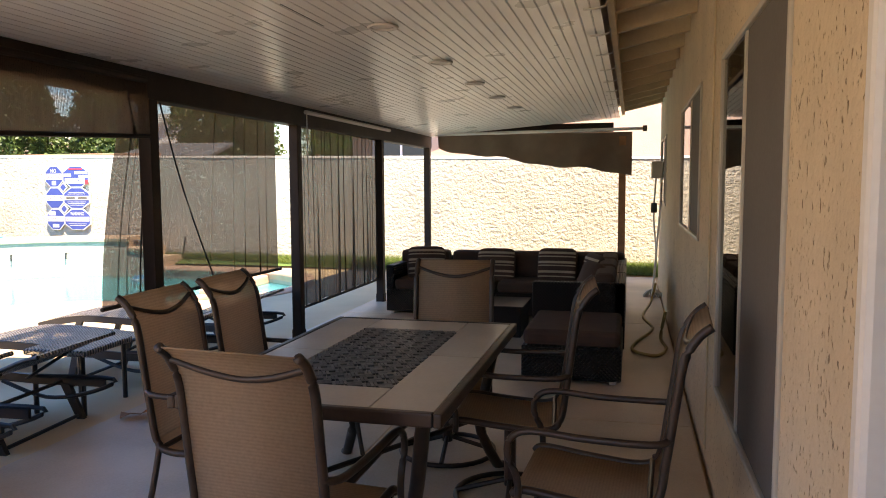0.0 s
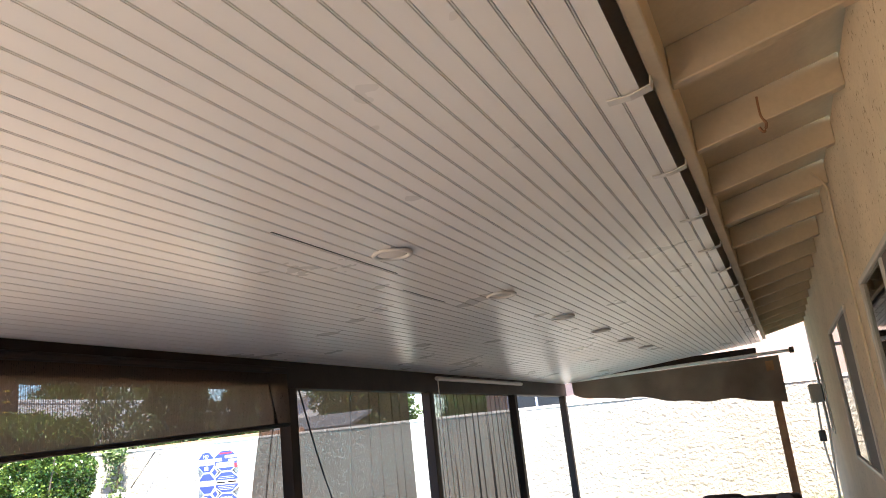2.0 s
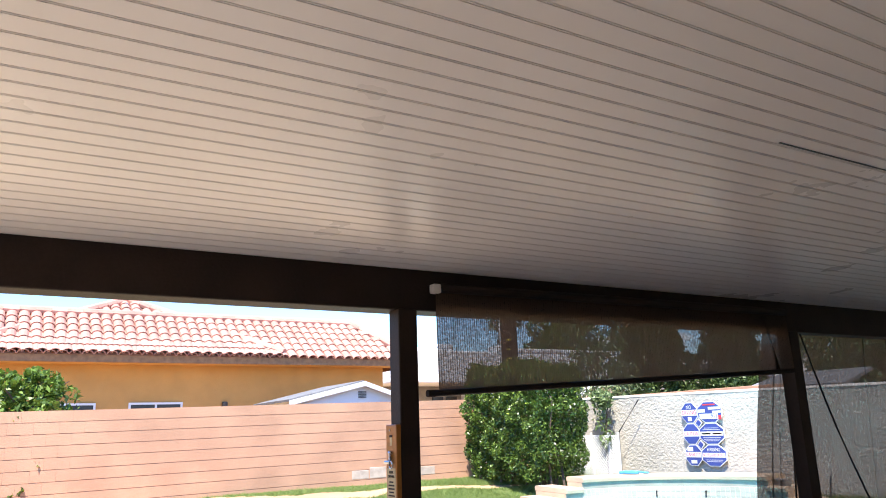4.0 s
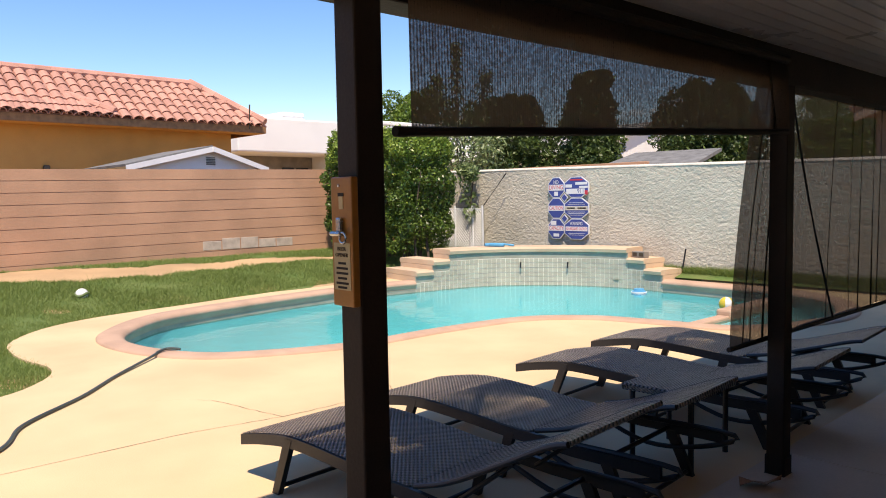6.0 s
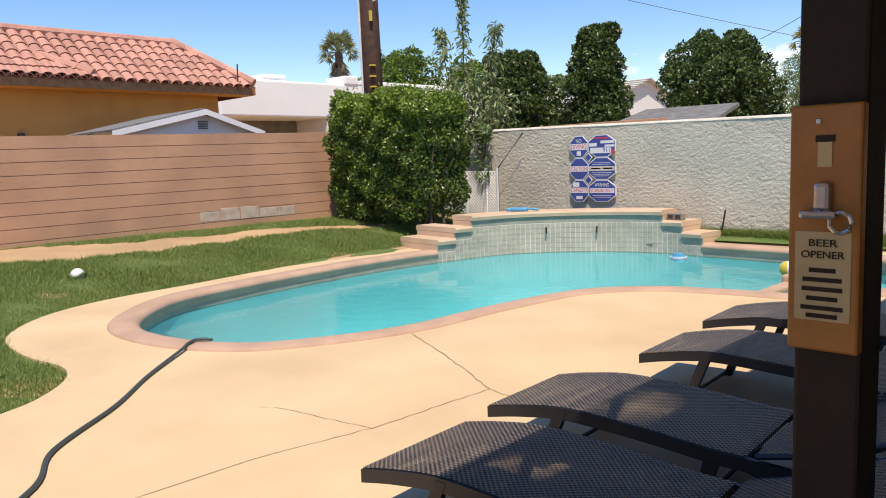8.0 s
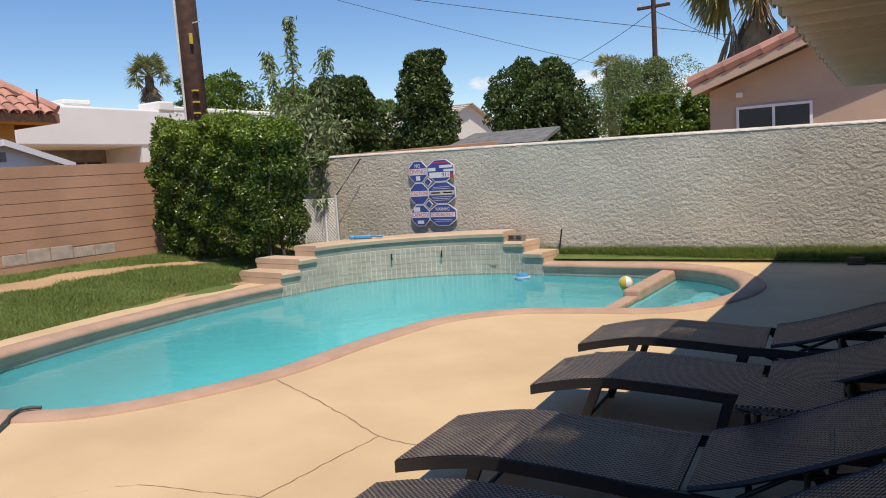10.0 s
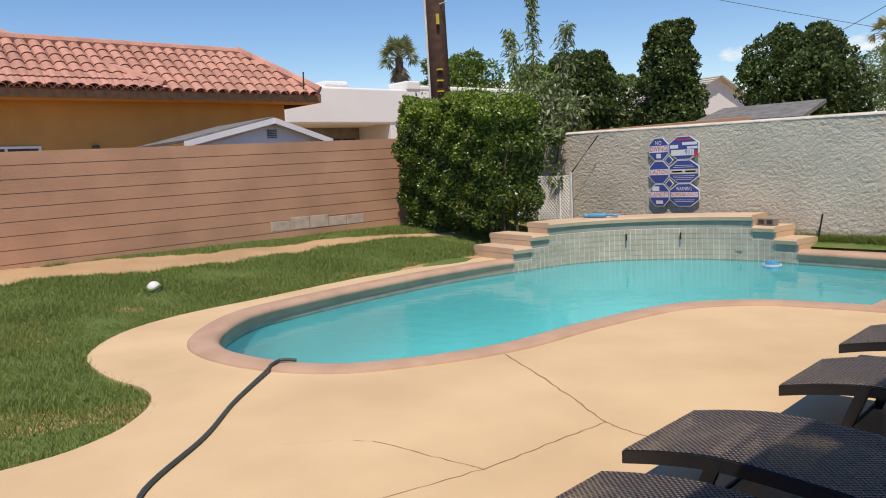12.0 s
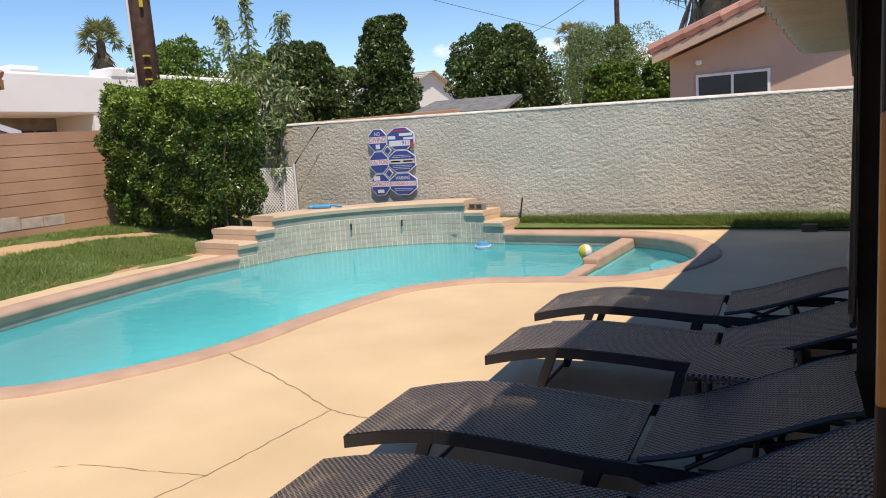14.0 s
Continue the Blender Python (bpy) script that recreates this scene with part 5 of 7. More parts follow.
def build_sofa():
    lab = "black wicker sofa section with brown cushions"
    for i in range(3):
        x0 = -2.98 + i * 0.62
        sofa_unit(x0, 8.55, x0 + 0.61, 9.32, "n", lab, ("w",) if i == 0 else ())
    sofa_unit(-1.11, 8.55, -0.38, 9.32, "ne", "black wicker corner section with brown cushions")
    sofa_unit(-1.12, 7.86, -0.38, 8.53, "e", lab)
    sofa_unit(-1.16, 7.08, -0.38, 7.84, "e", lab, ("s",))
    t = sofa_unit(-1.10, 6.00, -0.39, 6.90, "", "black wicker ottoman with a brown cushion")
    t.name = "ottoman"
    t["category"] = "ottoman"
    # striped pillows
    for x, y, z, rx, rz in ((-2.60, 8.88, 0.535, -18, 14), (-1.80, 8.93, 0.52, -16, 0), (-1.12, 8.93, 0.53, -14, -3), (-0.72, 8.45, 0.52, -14, -70)):
        p = thing("pillow", (x, y, z), 0, "striped brown and beige throw pillow on the sofa", "pillow", "throw pillows")
        rot = Matrix.Rotation(radians(rz), 4, "Z") @ Matrix.Rotation(radians(rx), 4, "X")
        part("cover", pillow(bmesh.new(), (0, 0, 0), 0.22, 0.075, 0.20, rot), M["cushion"], p, smooth=True)
        for k, zz in enumerate((-0.13, -0.085, -0.01, 0.02, 0.09, 0.125)):
            bm = bmesh.new()
            pts = []
            for i in range(15):
                q = -0.205 + 0.41 * i / 14
                pts.append([rot @ Vector((q, -0.075 * (1 - 0.25 * (abs(q) / 0.22) ** 3) * math.sqrt(max(0.02, 1 - (abs(q) / 0.22) ** 5.88 - (abs(h) / 0.20) ** 5.88)) - 0.004, h)) for h in (zz, zz + (0.026 if k % 2 else 0.013))])
            strip(bm, [q[0] for q in pts], [q[1] for q in pts])
            part("stripe", bm, M["stripe1"], p)
    p = thing("pillow", (-0.70, 7.75, 0.52), 0, "round dark brown throw pillow on the sofa", "pillow", "throw pillows")
    part("cover", pillow(bmesh.new(), (0, 0, 0), 0.22, 0.09, 0.19, Matrix.Rotation(radians(-70), 4, "Z") @ Matrix.Rotation(radians(-20), 4, "X")), M["cushion"], p, smooth=True)
    c = thing("coffee_table", (-1.72, 7.80, 0), 0, "low black wicker coffee table with a dark glass top", "coffee table")
    part("body", boxed((-0.4, -0.28, 0.0), (0.4, 0.28, 0.29), 0.012), M["sofaw"], c)
    part("glass_top", boxed((-0.42, -0.30, 0.291), (0.42, 0.30, 0.299), 0.003), M["dark"], c, "dark glass top")


# ---------------------------------------------------------------- small things of the yard
def octagon(bm, cx, cz, rx, rz, y0, y1):
    k = 0.42
    pts = [(-rx, -rz * k), (-rx * k, -rz), (rx * k, -rz), (rx, -rz * k), (rx, rz * k), (rx * k, rz), (-rx * k, rz), (-rx, rz * k)]
    a = [bm.verts.new((cx + x, y0, cz + z)) for x, z in pts]
    b = [bm.verts.new((cx + x, y1, cz + z)) for x, z in pts]
    bm.faces.new(a)
    bm.faces.new(b[::-1])
    for i in range(8):
        bm.faces.new((a[i], b[i], b[(i + 1) % 8], a[(i + 1) % 8]))
    return bm


def build_signs():
    s = thing("pool_sign", (-10.74, 12.745, 1.215), 0, "blue, white and red pool rules sign on the garden wall", "sign")
    W, Hh = 0.47, 0.61
    flat = Matrix.Rotation(radians(90), 4, "X")

    def panel(cx, cz, rx, rz, top, mat, name="panel"):
        part(name, octagon(bmesh.new(), cx, cz, rx, rz, -0.006, 0.01), M["signwhite"], s)
        part("print", octagon(bmesh.new(), cx, cz, rx * 0.93, rz * 0.93, -0.009, -0.006), mat, s)

    def bar(cx, cz, w, h, mat):
        part("bar", boxed((cx - w / 2, -0.012, cz - h / 2), (cx + w / 2, -0.0095, cz + h / 2)), mat, s)

    def words(txt, cx, cz, size, mat, width):
        text_mesh(txt, size, mat, Matrix.Translation((cx, -0.0135, cz)) @ flat, s, width=width)

    lx, rx_ = -0.285, 0.205
    for cz, tx in ((0.405, "NO\nDIVING"), (0.0, "CAUTION"), (-0.405, "CAPACITY")):
        panel(lx, cz, 0.20, 0.20, 0, M["navy"])
        panel(rx_, cz, 0.295, 0.20, 0, M["navy"])
    bar(lx, 0.405, 0.36, 0.115, M["signwhite"])
    words("NO", lx, 0.51, 0.10, M["signwhite"], 0.12)
    words("DIVING", lx, 0.405, 0.12, M["red"], 0.34)
    bar(lx, 0.285, 0.09, 0.08, M["signwhite"])
    bar(lx, 0.0, 0.36, 0.10, M["signwhite"])
    words("CAUTION", lx, 0.0, 0.10, M["red"], 0.34)
    bar(lx, -0.395, 0.36, 0.10, M["signwhite"])
    bar(lx, -0.53, 0.14, 0.06, M["signwhite"])
    bar(lx - 0.07, -0.29, 0.14, 0.08, M["signwhite"])
    words("CAPACITY", lx, -0.395, 0.10, M["red"], 0.35)
    bar(rx_, 0.545, 0.30, 0.025, M["red"])
    bar(rx_ - 0.02, 0.325, 0.44, 0.10, M["signwhite"])
    bar(rx_ + 0.12, 0.475, 0.28, 0.05, M["signwhite"])
    bar(rx_ - 0.18, 0.43, 0.16, 0.06, M["signwhite"])
    bar(rx_ + 0.17, 0.405, 0.20, 0.04, M["signwhite"])
    bar(rx_ + 0.235, 0.30, 0.07, 0.08, M["red"])
    words("911", rx_ + 0.11, 0.325, 0.11, M["navy"], 0.14)
    for cz, w in ((0.105, 0.34), (0.075, 0.40), (-0.075, 0.42), (-0.105, 0.38), (-0.135, 0.32), (-0.49, 0.40), (-0.52, 0.36)):
        bar(rx_, cz, w, 0.007, M["signwhite"])
    bar(rx_, 0.0, 0.54, 0.08, M["concrete"])
    bar(rx_ - 0.13, 0.0, 0.20, 0.028, M["navy"])
    bar(rx_ + 0.13, 0.0, 0.20, 0.028, M["red"])
    words("WARNING", rx_, -0.30, 0.09, M["signwhite"], 0.30)
    bar(rx_, -0.40, 0.52, 0.085, M["signwhite"])
    words("NO LIFEGUARD ON DUTY", rx_, -0.40, 0.08, M["red"], 0.50)
    for cz in (0.205, -0.205):
        bm = bmesh.new()
        bmesh.ops.create_cube(bm, size=1, matrix=Matrix.Translation((-0.08, -0.004, cz)) @ Matrix.Rotation(radians(45), 4, "Y") @ Matrix.Diagonal((0.125, 0.012, 0.125, 1)))
        part("panel", bm, M["signwhite"], s)
        bm = bmesh.new()
        bmesh.ops.create_cube(bm, size=1, matrix=Matrix.Translation((-0.08, -0.0115, cz)) @ Matrix.Rotation(radians(45), 4, "Y") @ Matrix.Diagonal((0.095, 0.003, 0.095, 1)))
        part("print", bm, M["navy"], s)
        bar(-0.08, cz + 0.02, 0.085, 0.03, M["red"])


def build_plaque():
    p = thing("bottle_opener_plaque", (-3.305, 2.185, 1.337), 0, "varnished pine bottle opener plaque screwed to a post", "bottle opener")
    part("board", boxed((-0.046, -0.012, -0.168), (0.046, 0.010, 0.168), 0.004), M["plaque"], p)
    part("groove", boxed((-0.009, -0.0135, 0.085), (0.009, -0.011, 0.118), 0.0), M["cream"], p, "inlaid pale bottle shape")
    part("bottle_top", boxed((-0.012, -0.014, 0.118), (0.012, -0.011, 0.127)), M["brown"], p)
    part("nail", boxed((-0.012, -0.015, 0.142), (-0.005, -0.011, 0.149), 0.001), M["chrome"], p)
    bm = bmesh.new()
    box(bm, (-0.011, -0.026, 0.025), (0.011, -0.012, 0.065), 0.006)
    box(bm, (-0.026, -0.036, 0.016), (0.022, -0.014, 0.028), 0.006)
    tube(bm, [(0.026 + 0.014 * math.cos(i * 0.7), -0.028, 0.012 + 0.014 * math.sin(i * 0.7)) for i in range(10)], 0.0035)
    part("opener", bm, M["chrome"], p, "worn cast metal opener")
    part("label_field", boxed((-0.036, -0.0135, -0.125), (0.036, -0.0115, -0.002), 0.001), M["cream"], p)
    flat = Matrix.Rotation(radians(90), 4, "X")
    for txt, z, w in (("BEER", -0.018, 0.036), ("OPENER", -0.034, 0.055)):
        text_mesh(txt, 0.014, M["brown"], Matrix.Translation((0, -0.0145, z)) @ flat, p, width=w)
    for z, w in ((-0.055, 0.034), (-0.068, 0.05), (-0.081, 0.052), (-0.094, 0.04), (-0.107, 0.054), (-0.118, 0.04)):
        part("text_bar", boxed((-w / 2, -0.0142, z - 0.003), (w / 2, -0.0132, z + 0.003)), M["brown"], p)


def build_small():
    h = thing("garden_hose", label="dark green garden hose running over the deck to the pool edge", category="hose")
    pts = curve([(-8.645, 4.005, 0.046), (-8.70, 3.955, 0.052), (-8.735, 3.90, 0.05), (-8.68, 3.80, 0.042), (-8.60, 3.72, 0.030), (-8.1, 3.22, 0.016), (-7.6, 2.80, 0.016), (-7.1, 2.28, 0.016), (-6.6, 2.0, 0.016), (-6.0, 1.2, 0.016), (-5.6, -1.0, 0.016)], 8)
    part("tube", tube(bmesh.new(), pts, 0.013, 8), M["hose"], h, smooth=True)
    b = thing("beach_ball", (-6.40, 10.75, 0.0), 0, "small white and yellow beach ball on the spa wall", "ball")
    bm = bmesh.new()
    bmesh.ops.create_uvsphere(bm, u_segments=24, v_segments=14, radius=0.098, matrix=Matrix.Translation((-0.12, 0, -0.06)))
    part("skin", bm, M["signwhite"], b, smooth=True)
    for a in (20, 140, 260):
        bm = bmesh.new()
        cols = [[(-0.12 + 0.101 * math.cos(th) * math.cos(radians(a + d)), 0.101 * math.cos(th) * math.sin(radians(a + d)), -0.06 + 0.101 * math.sin(th)) for th in [-1.3 + 0.26 * i for i in range(11)]] for d in (-30, -15, 0, 15, 30)]
        for ca, cb in zip(cols, cols[1:]):
            strip(bm, ca, cb)
        part("panel", bm, M["yellow"], b, "yellow panel")
    b2 = thing("ball", (-13.15, 4.5, 0.12), 0, "green and white ball lying on the lawn", "ball")
    bm = bmesh.new()
    bmesh.ops.create_uvsphere(bm, u_segments=20, v_segments=12, radius=0.088, matrix=Matrix.Translation((0, 0, 0.03)))
    part("skin", bm, M["signwhite"], b2, smooth=True)
    bm = bmesh.new()
    tube(bm, [(0.082 * math.cos(i * 0.35), 0.082 * math.sin(i * 0.35), 0.03 + 0.02 * math.sin(i * 0.7)) for i in range(19)], 0.022)
    part("band", bm, M["pale"], b2, "green band")
    fl = thing("chlorine_floater", (-8.54, 11.78, WATER_Z), 0, "blue and white chlorine floater on the pool water", "pool floater")
    bm = bmesh.new()
    for z0, z1, r in ((-0.03, 0.03, 0.13), (0.03, 0.07, 0.09)):
        bmesh.ops.create_cone(bm, cap_ends=True, segments=20, radius1=r, radius2=r * 0.9, depth=z1 - z0, matrix=Matrix.Translation((0, 0, (z0 + z1) / 2)))
    part("body", bm, M["skyblue"], fl)
    bm = bmesh.new()
    bmesh.ops.create_cone(bm, cap_ends=True, segments=20, radius1=0.132, radius2=0.132, depth=0.02, matrix=Matrix.Translation((0, 0, 0.012)))
    part("ring", bm, M["signwhite"], fl, "white ring")
    q = wall_at(wall_len * 0.64) + wall_side(wall_len * 0.64) * 0.25
    tw = thing("pool_toy", (q.x, q.y, 0.53), 20, "crumpled light blue pool toy on the raised wall", "pool toy")
    bm = bmesh.new()
    pillow(bm, (0, 0, 0.035), 0.16, 0.07, 0.035, Matrix.Identity(4))
    pillow(bm, (-0.17, 0.05, 0.03), 0.09, 0.06, 0.03, Matrix.Rotation(0.5, 4, "Z"))
    tube(bm, curve([(0.1, 0, 0.05), (0.28, -0.03, 0.04), (0.34, 0.0, 0.03), (0.22, 0.05, 0.03)], 5), 0.018)
    part("body", bm, M["skyblue"], tw, smooth=True)
    q = wall_at(0.56) + wall_side(0.56) * 0.14
    bx = thing("valve_box", (q.x, q.y, 0.36), -8, "small weathered metal box on the raised wall", "box")
    part("case", boxed((-0.14, -0.06, 0), (0.14, 0.06, 0.11), 0.008), M["room"], bx)
    for x in (-0.07, 0.07):
        part("opening", boxed((x - 0.045, -0.065, 0.03), (x + 0.045, -0.058, 0.09)), M["bronze"], bx, "dark rusty opening")
    st = thing("stake", (-8.30, 12.70, 0.0), 0, "thin dark metal stake leaning by the wall", "stake")
    part("rod", tube(bmesh.new(), [(0, 0, -0.02), (0.09, 0.0, 0.52)], 0.014), M["black"], st)
    rod = thing("pole", (-12.85, 12.55, 1.22), 0, "thin dark pole leaning on the gate", "pole")
    part("rod", tube(bmesh.new(), [(0, 0, -0.9), (0.0, 0, 0.05), (0.62, 0.05, 0.72)], 0.014), M["black"], rod)
    # chain-link gate by the hedge
    gt = thing("chain_link_gate", (-12.85, 12.52, 0.22), 0, "narrow galvanised chain-link gate beside the hedge", "gate")
    for x in (-0.85, -0.30, 0.0):
        part("gate_post", tube(bmesh.new(), [(x, 0, -0.2), (x, 0, 1.06)], 0.026, 10), M["lattice"], gt)
    part("top_tube", tube(bmesh.new(), [(-1.6, 0.01, 0.98), (0, 0.01, 0.98)], 0.018, 8), M["lattice"], gt)
    bm = bmesh.new()
    p = 0.075
    for i in range(-16, 24):
        for sgn in (1, -1):
            x = -1.6 + i * p
            x0, z0, x1, z1 = x, 0.0, x + sgn * 0.98, 0.98
            if sgn < 0:
                x0, x1 = x + 0.98, x
            def cut(xa, za, xb, zb):
                lo, hi = -1.6, -0.02
                t0, t1 = 0.0, 1.0
                d = xb - xa
                ta, tb = (lo - xa) / d, (hi - xa) / d
                ta, tb = min(ta, tb), max(ta, tb)
                t0, t1 = max(t0, ta), min(t1, tb)
                return None if t0 >= t1 else ((xa + d * t0, 0.0, za + (zb - za) * t0), (xa + d * t1, 0.0, za + (zb - za) * t1))
            c = cut(x0, z0, x1, z1)
            if c:
                tube(bm, c, 0.009, 4, cap=False)
    part("wire_mesh", bm, M["lattice"], gt)
    tagged(gt.children[-1], kind="stuff")
    # items along the house wall at the patio end
    y = thing("garden_hose", label="yellow garden hose coiled on the patio by the wall", category="hose")
    pts = curve([(-0.04, 9.9, 0.25), (-0.10, 9.8, 0.03), (-0.20, 8.9, 0.015), (-0.12, 8.2, 0.015), (-0.28, 7.5, 0.015), (-0.30, 7.15, 0.015), (-0.12, 7.0, 0.015), (-0.03, 7.3, 0.015), (-0.06, 7.7, 0.03), (-0.02, 7.8, 0.25)], 8)
    part("tube", tube(bmesh.new(), pts, 0.014, 8), M["yhose"], y, smooth=True)
    mb = thing("meter_box", (0.05, 10.9, 1.60), 0, "grey electric box with cable on the house wall", "electric box")
    part("case", boxed((-0.14, -0.12, -0.1), (0.0, 0.12, 0.12), 0.01), M["concrete"], mb)
    part("cable", tube(bmesh.new(), curve([(-0.08, 0, -0.1), (-0.10, 0.03, -0.6), (-0.06, -0.02, -1.1), (-0.09, 0, -1.55)], 5), 0.012), M["trim_w"], mb)
    part("plug", boxed((-0.14, -0.05, -0.55), (-0.06, 0.03, -0.42), 0.012), M["hose"], mb)
    mop = thing("mop", (-0.06, 10.45, 0.0), 0, "rag mop standing against the house wall", "mop")
    part("handle", tube(bmesh.new(), [(0, 0, 0.04), (0.09, 0.15, 1.30)], 0.013), M["trim_w"], mop)
    bm = bmesh.new()
    rr = random.Random(4)
    for i in range(40):
        a = rr.uniform(0, 6.28)
        r = rr.uniform(0.08, 0.17)
        tube(bm, curve([(0, 0, 0.10), (r * 0.5 * math.cos(a), r * 0.5 * math.sin(a), 0.07), (r * math.cos(a), r * math.sin(a), 0.012)], 3), 0.010, 5)
    part("strands", bm, M["concrete"], mop, "grey cotton strands")
    lf = thing("dry_leaf", (-3.30, 4.61, 0.0035), 30, "curled dry brown leaf on the patio floor", "leaf")
    bm = bmesh.new()
    strip(bm, [(-0.09, -0.03, 0.01), (-0.03, -0.045, 0.045), (0.03, -0.04, 0.03), (0.10, -0.01, 0.075)], [(-0.09, 0.03, 0.035), (-0.03, 0.05, 0.012), (0.03, 0.045, 0.012), (0.10, 0.02, 0.04)], 0.004)
    part("blade", bm, M["cedar"], lf)
    co = thing("conduit", (0.035, 4.55, 0), 0, "thin tan cable running down the house wall", "cable")
    part("line", tube(bmesh.new(), curve([(-0.05, 0.02, 2.58), (-0.005, 0.0, 2.50), (0.0, 0.0, 2.3), (0.0, 0.02, 1.2), (0.0, 0.0, 0.1)], 6), 0.006), M["eave"], co)
    hk = thing("hook", (-0.22, 3.35, 2.455), 0, "small rusty hook under the eave", "hook")
    part("wire", tube(bmesh.new(), curve([(0, 0, 0.10), (0, 0, 0.03), (0.012, 0.0, 0.0), (0.0, 0.0, -0.03), (-0.012, 0, -0.01)], 4), 0.005), M["cedar"], hk)
    pb = thing("planter_block", (-3.9, 12.35, 0.0), 0, "small dark box with a cord at the lawn edge", "box")
    part("case", boxed((-0.10, -0.07, 0), (0.10, 0.07, 0.10), 0.01), M["bronze"], pb)
    part("cord", tube(bmesh.new(), curve([(0.1, 0, 0.03), (0.3, 0.03, 0.012), (0.6, -0.02, 0.012)], 5), 0.012), M["black"], pb)


build_shades()
build_loungers()
build_dining()
build_sofa()
build_signs()
build_plaque()
build_small()


# ---------------------------------------------------------------- planting
RNG = np.random.default_rng(12)


def blob_points(k, c, r, rng, shell=0.55, box_power=1.0):
    """Points in the outer part of a lumpy ellipsoid (or a rounded box), with outward directions."""
    d = rng.normal(size=(k, 3))
    d /= np.linalg.norm(d, axis=1)[:, None]
    if box_power < 1:
        d = np.sign(d) * np.abs(d) ** box_power
    rad = shell + (1 - shell) * rng.uniform(size=k) ** 0.5
    lump = 1 + 0.10 * np.sin(d[:, 0] * 7 + c[0]) * np.sin(d[:, 1] * 6 + c[1]) + 0.07 * np.sin(d[:, 2] * 11 + c[0] * 3)
    p = np.array(c) + d * np.array(r) * (rad * lump)[:, None]
    return p, d


def crown(name, lumps, per, size, mat, parent, rng, slim=0.45):
    ps, ds = [], []
    for c, r in lumps:
        p, d = blob_points(per, c, r, rng)
        ps.append(p)
        ds.append(d)
    return leaves(name, np.concatenate(ps), np.concatenate(ds), size, mat, parent, rng, slim)


def tree(x, y, z0, height, width, seed, mat, label, tall=False, per=1500, size=0.125, trunk=0.09, name="tree", base=0.12):
    rng = np.random.default_rng(seed)
    t = thing(name, (x, y, z0), 0, label, "tree", "garden trees")
    bm = bmesh.new()
    tube(bm, [(0, 0, -0.1), (0.04, 0.02, height * 0.3), (0, 0, height * 0.7)], trunk, 8, trunk * 0.35)
    for i in range(7):
        a = i * 2.4
        h = height * (0.22 + 0.07 * i)
        tube(bm, [(0, 0, h), (width * 0.25 * math.cos(a), width * 0.25 * math.sin(a), h + height * 0.16), (width * 0.4 * math.cos(a), width * 0.4 * math.sin(a), h + height * 0.22)], trunk * 0.4, 6, trunk * 0.1)
    part("trunk", bm, M["bark"], t)
    lumps = []
    n = 44
    for i in range(n):
        f = (i + 0.5) / n
        h = height * base + (height * (1 - base) - 0.13 * width) * f
        prof = math.sqrt(max(0.06, 1 - ((f - 0.35) / 0.74) ** 2)) if not tall else (1.0 - 0.15 * f + 0.08 * math.sin(f * 7 + seed)) * (1 - max(0, f - 0.80) * 1.7)
        rr = width * 0.5 * max(0.5, prof) * (rng.uniform(0.42, 0.58) if tall else rng.uniform(0.26, 0.50))
        a = i * 2.399
        q = width * 0.5 * max(0.1, prof) * (rng.uniform(0.25, 0.60) if tall else rng.uniform(0.35, 0.86))
        lumps.append(((q * math.cos(a), q * math.sin(a), h), (rr, rr, rr * rng.uniform(0.7, 1.0))))
    crown("crown", lumps, int(per * 0.62), size, mat, t, rng)
    return t


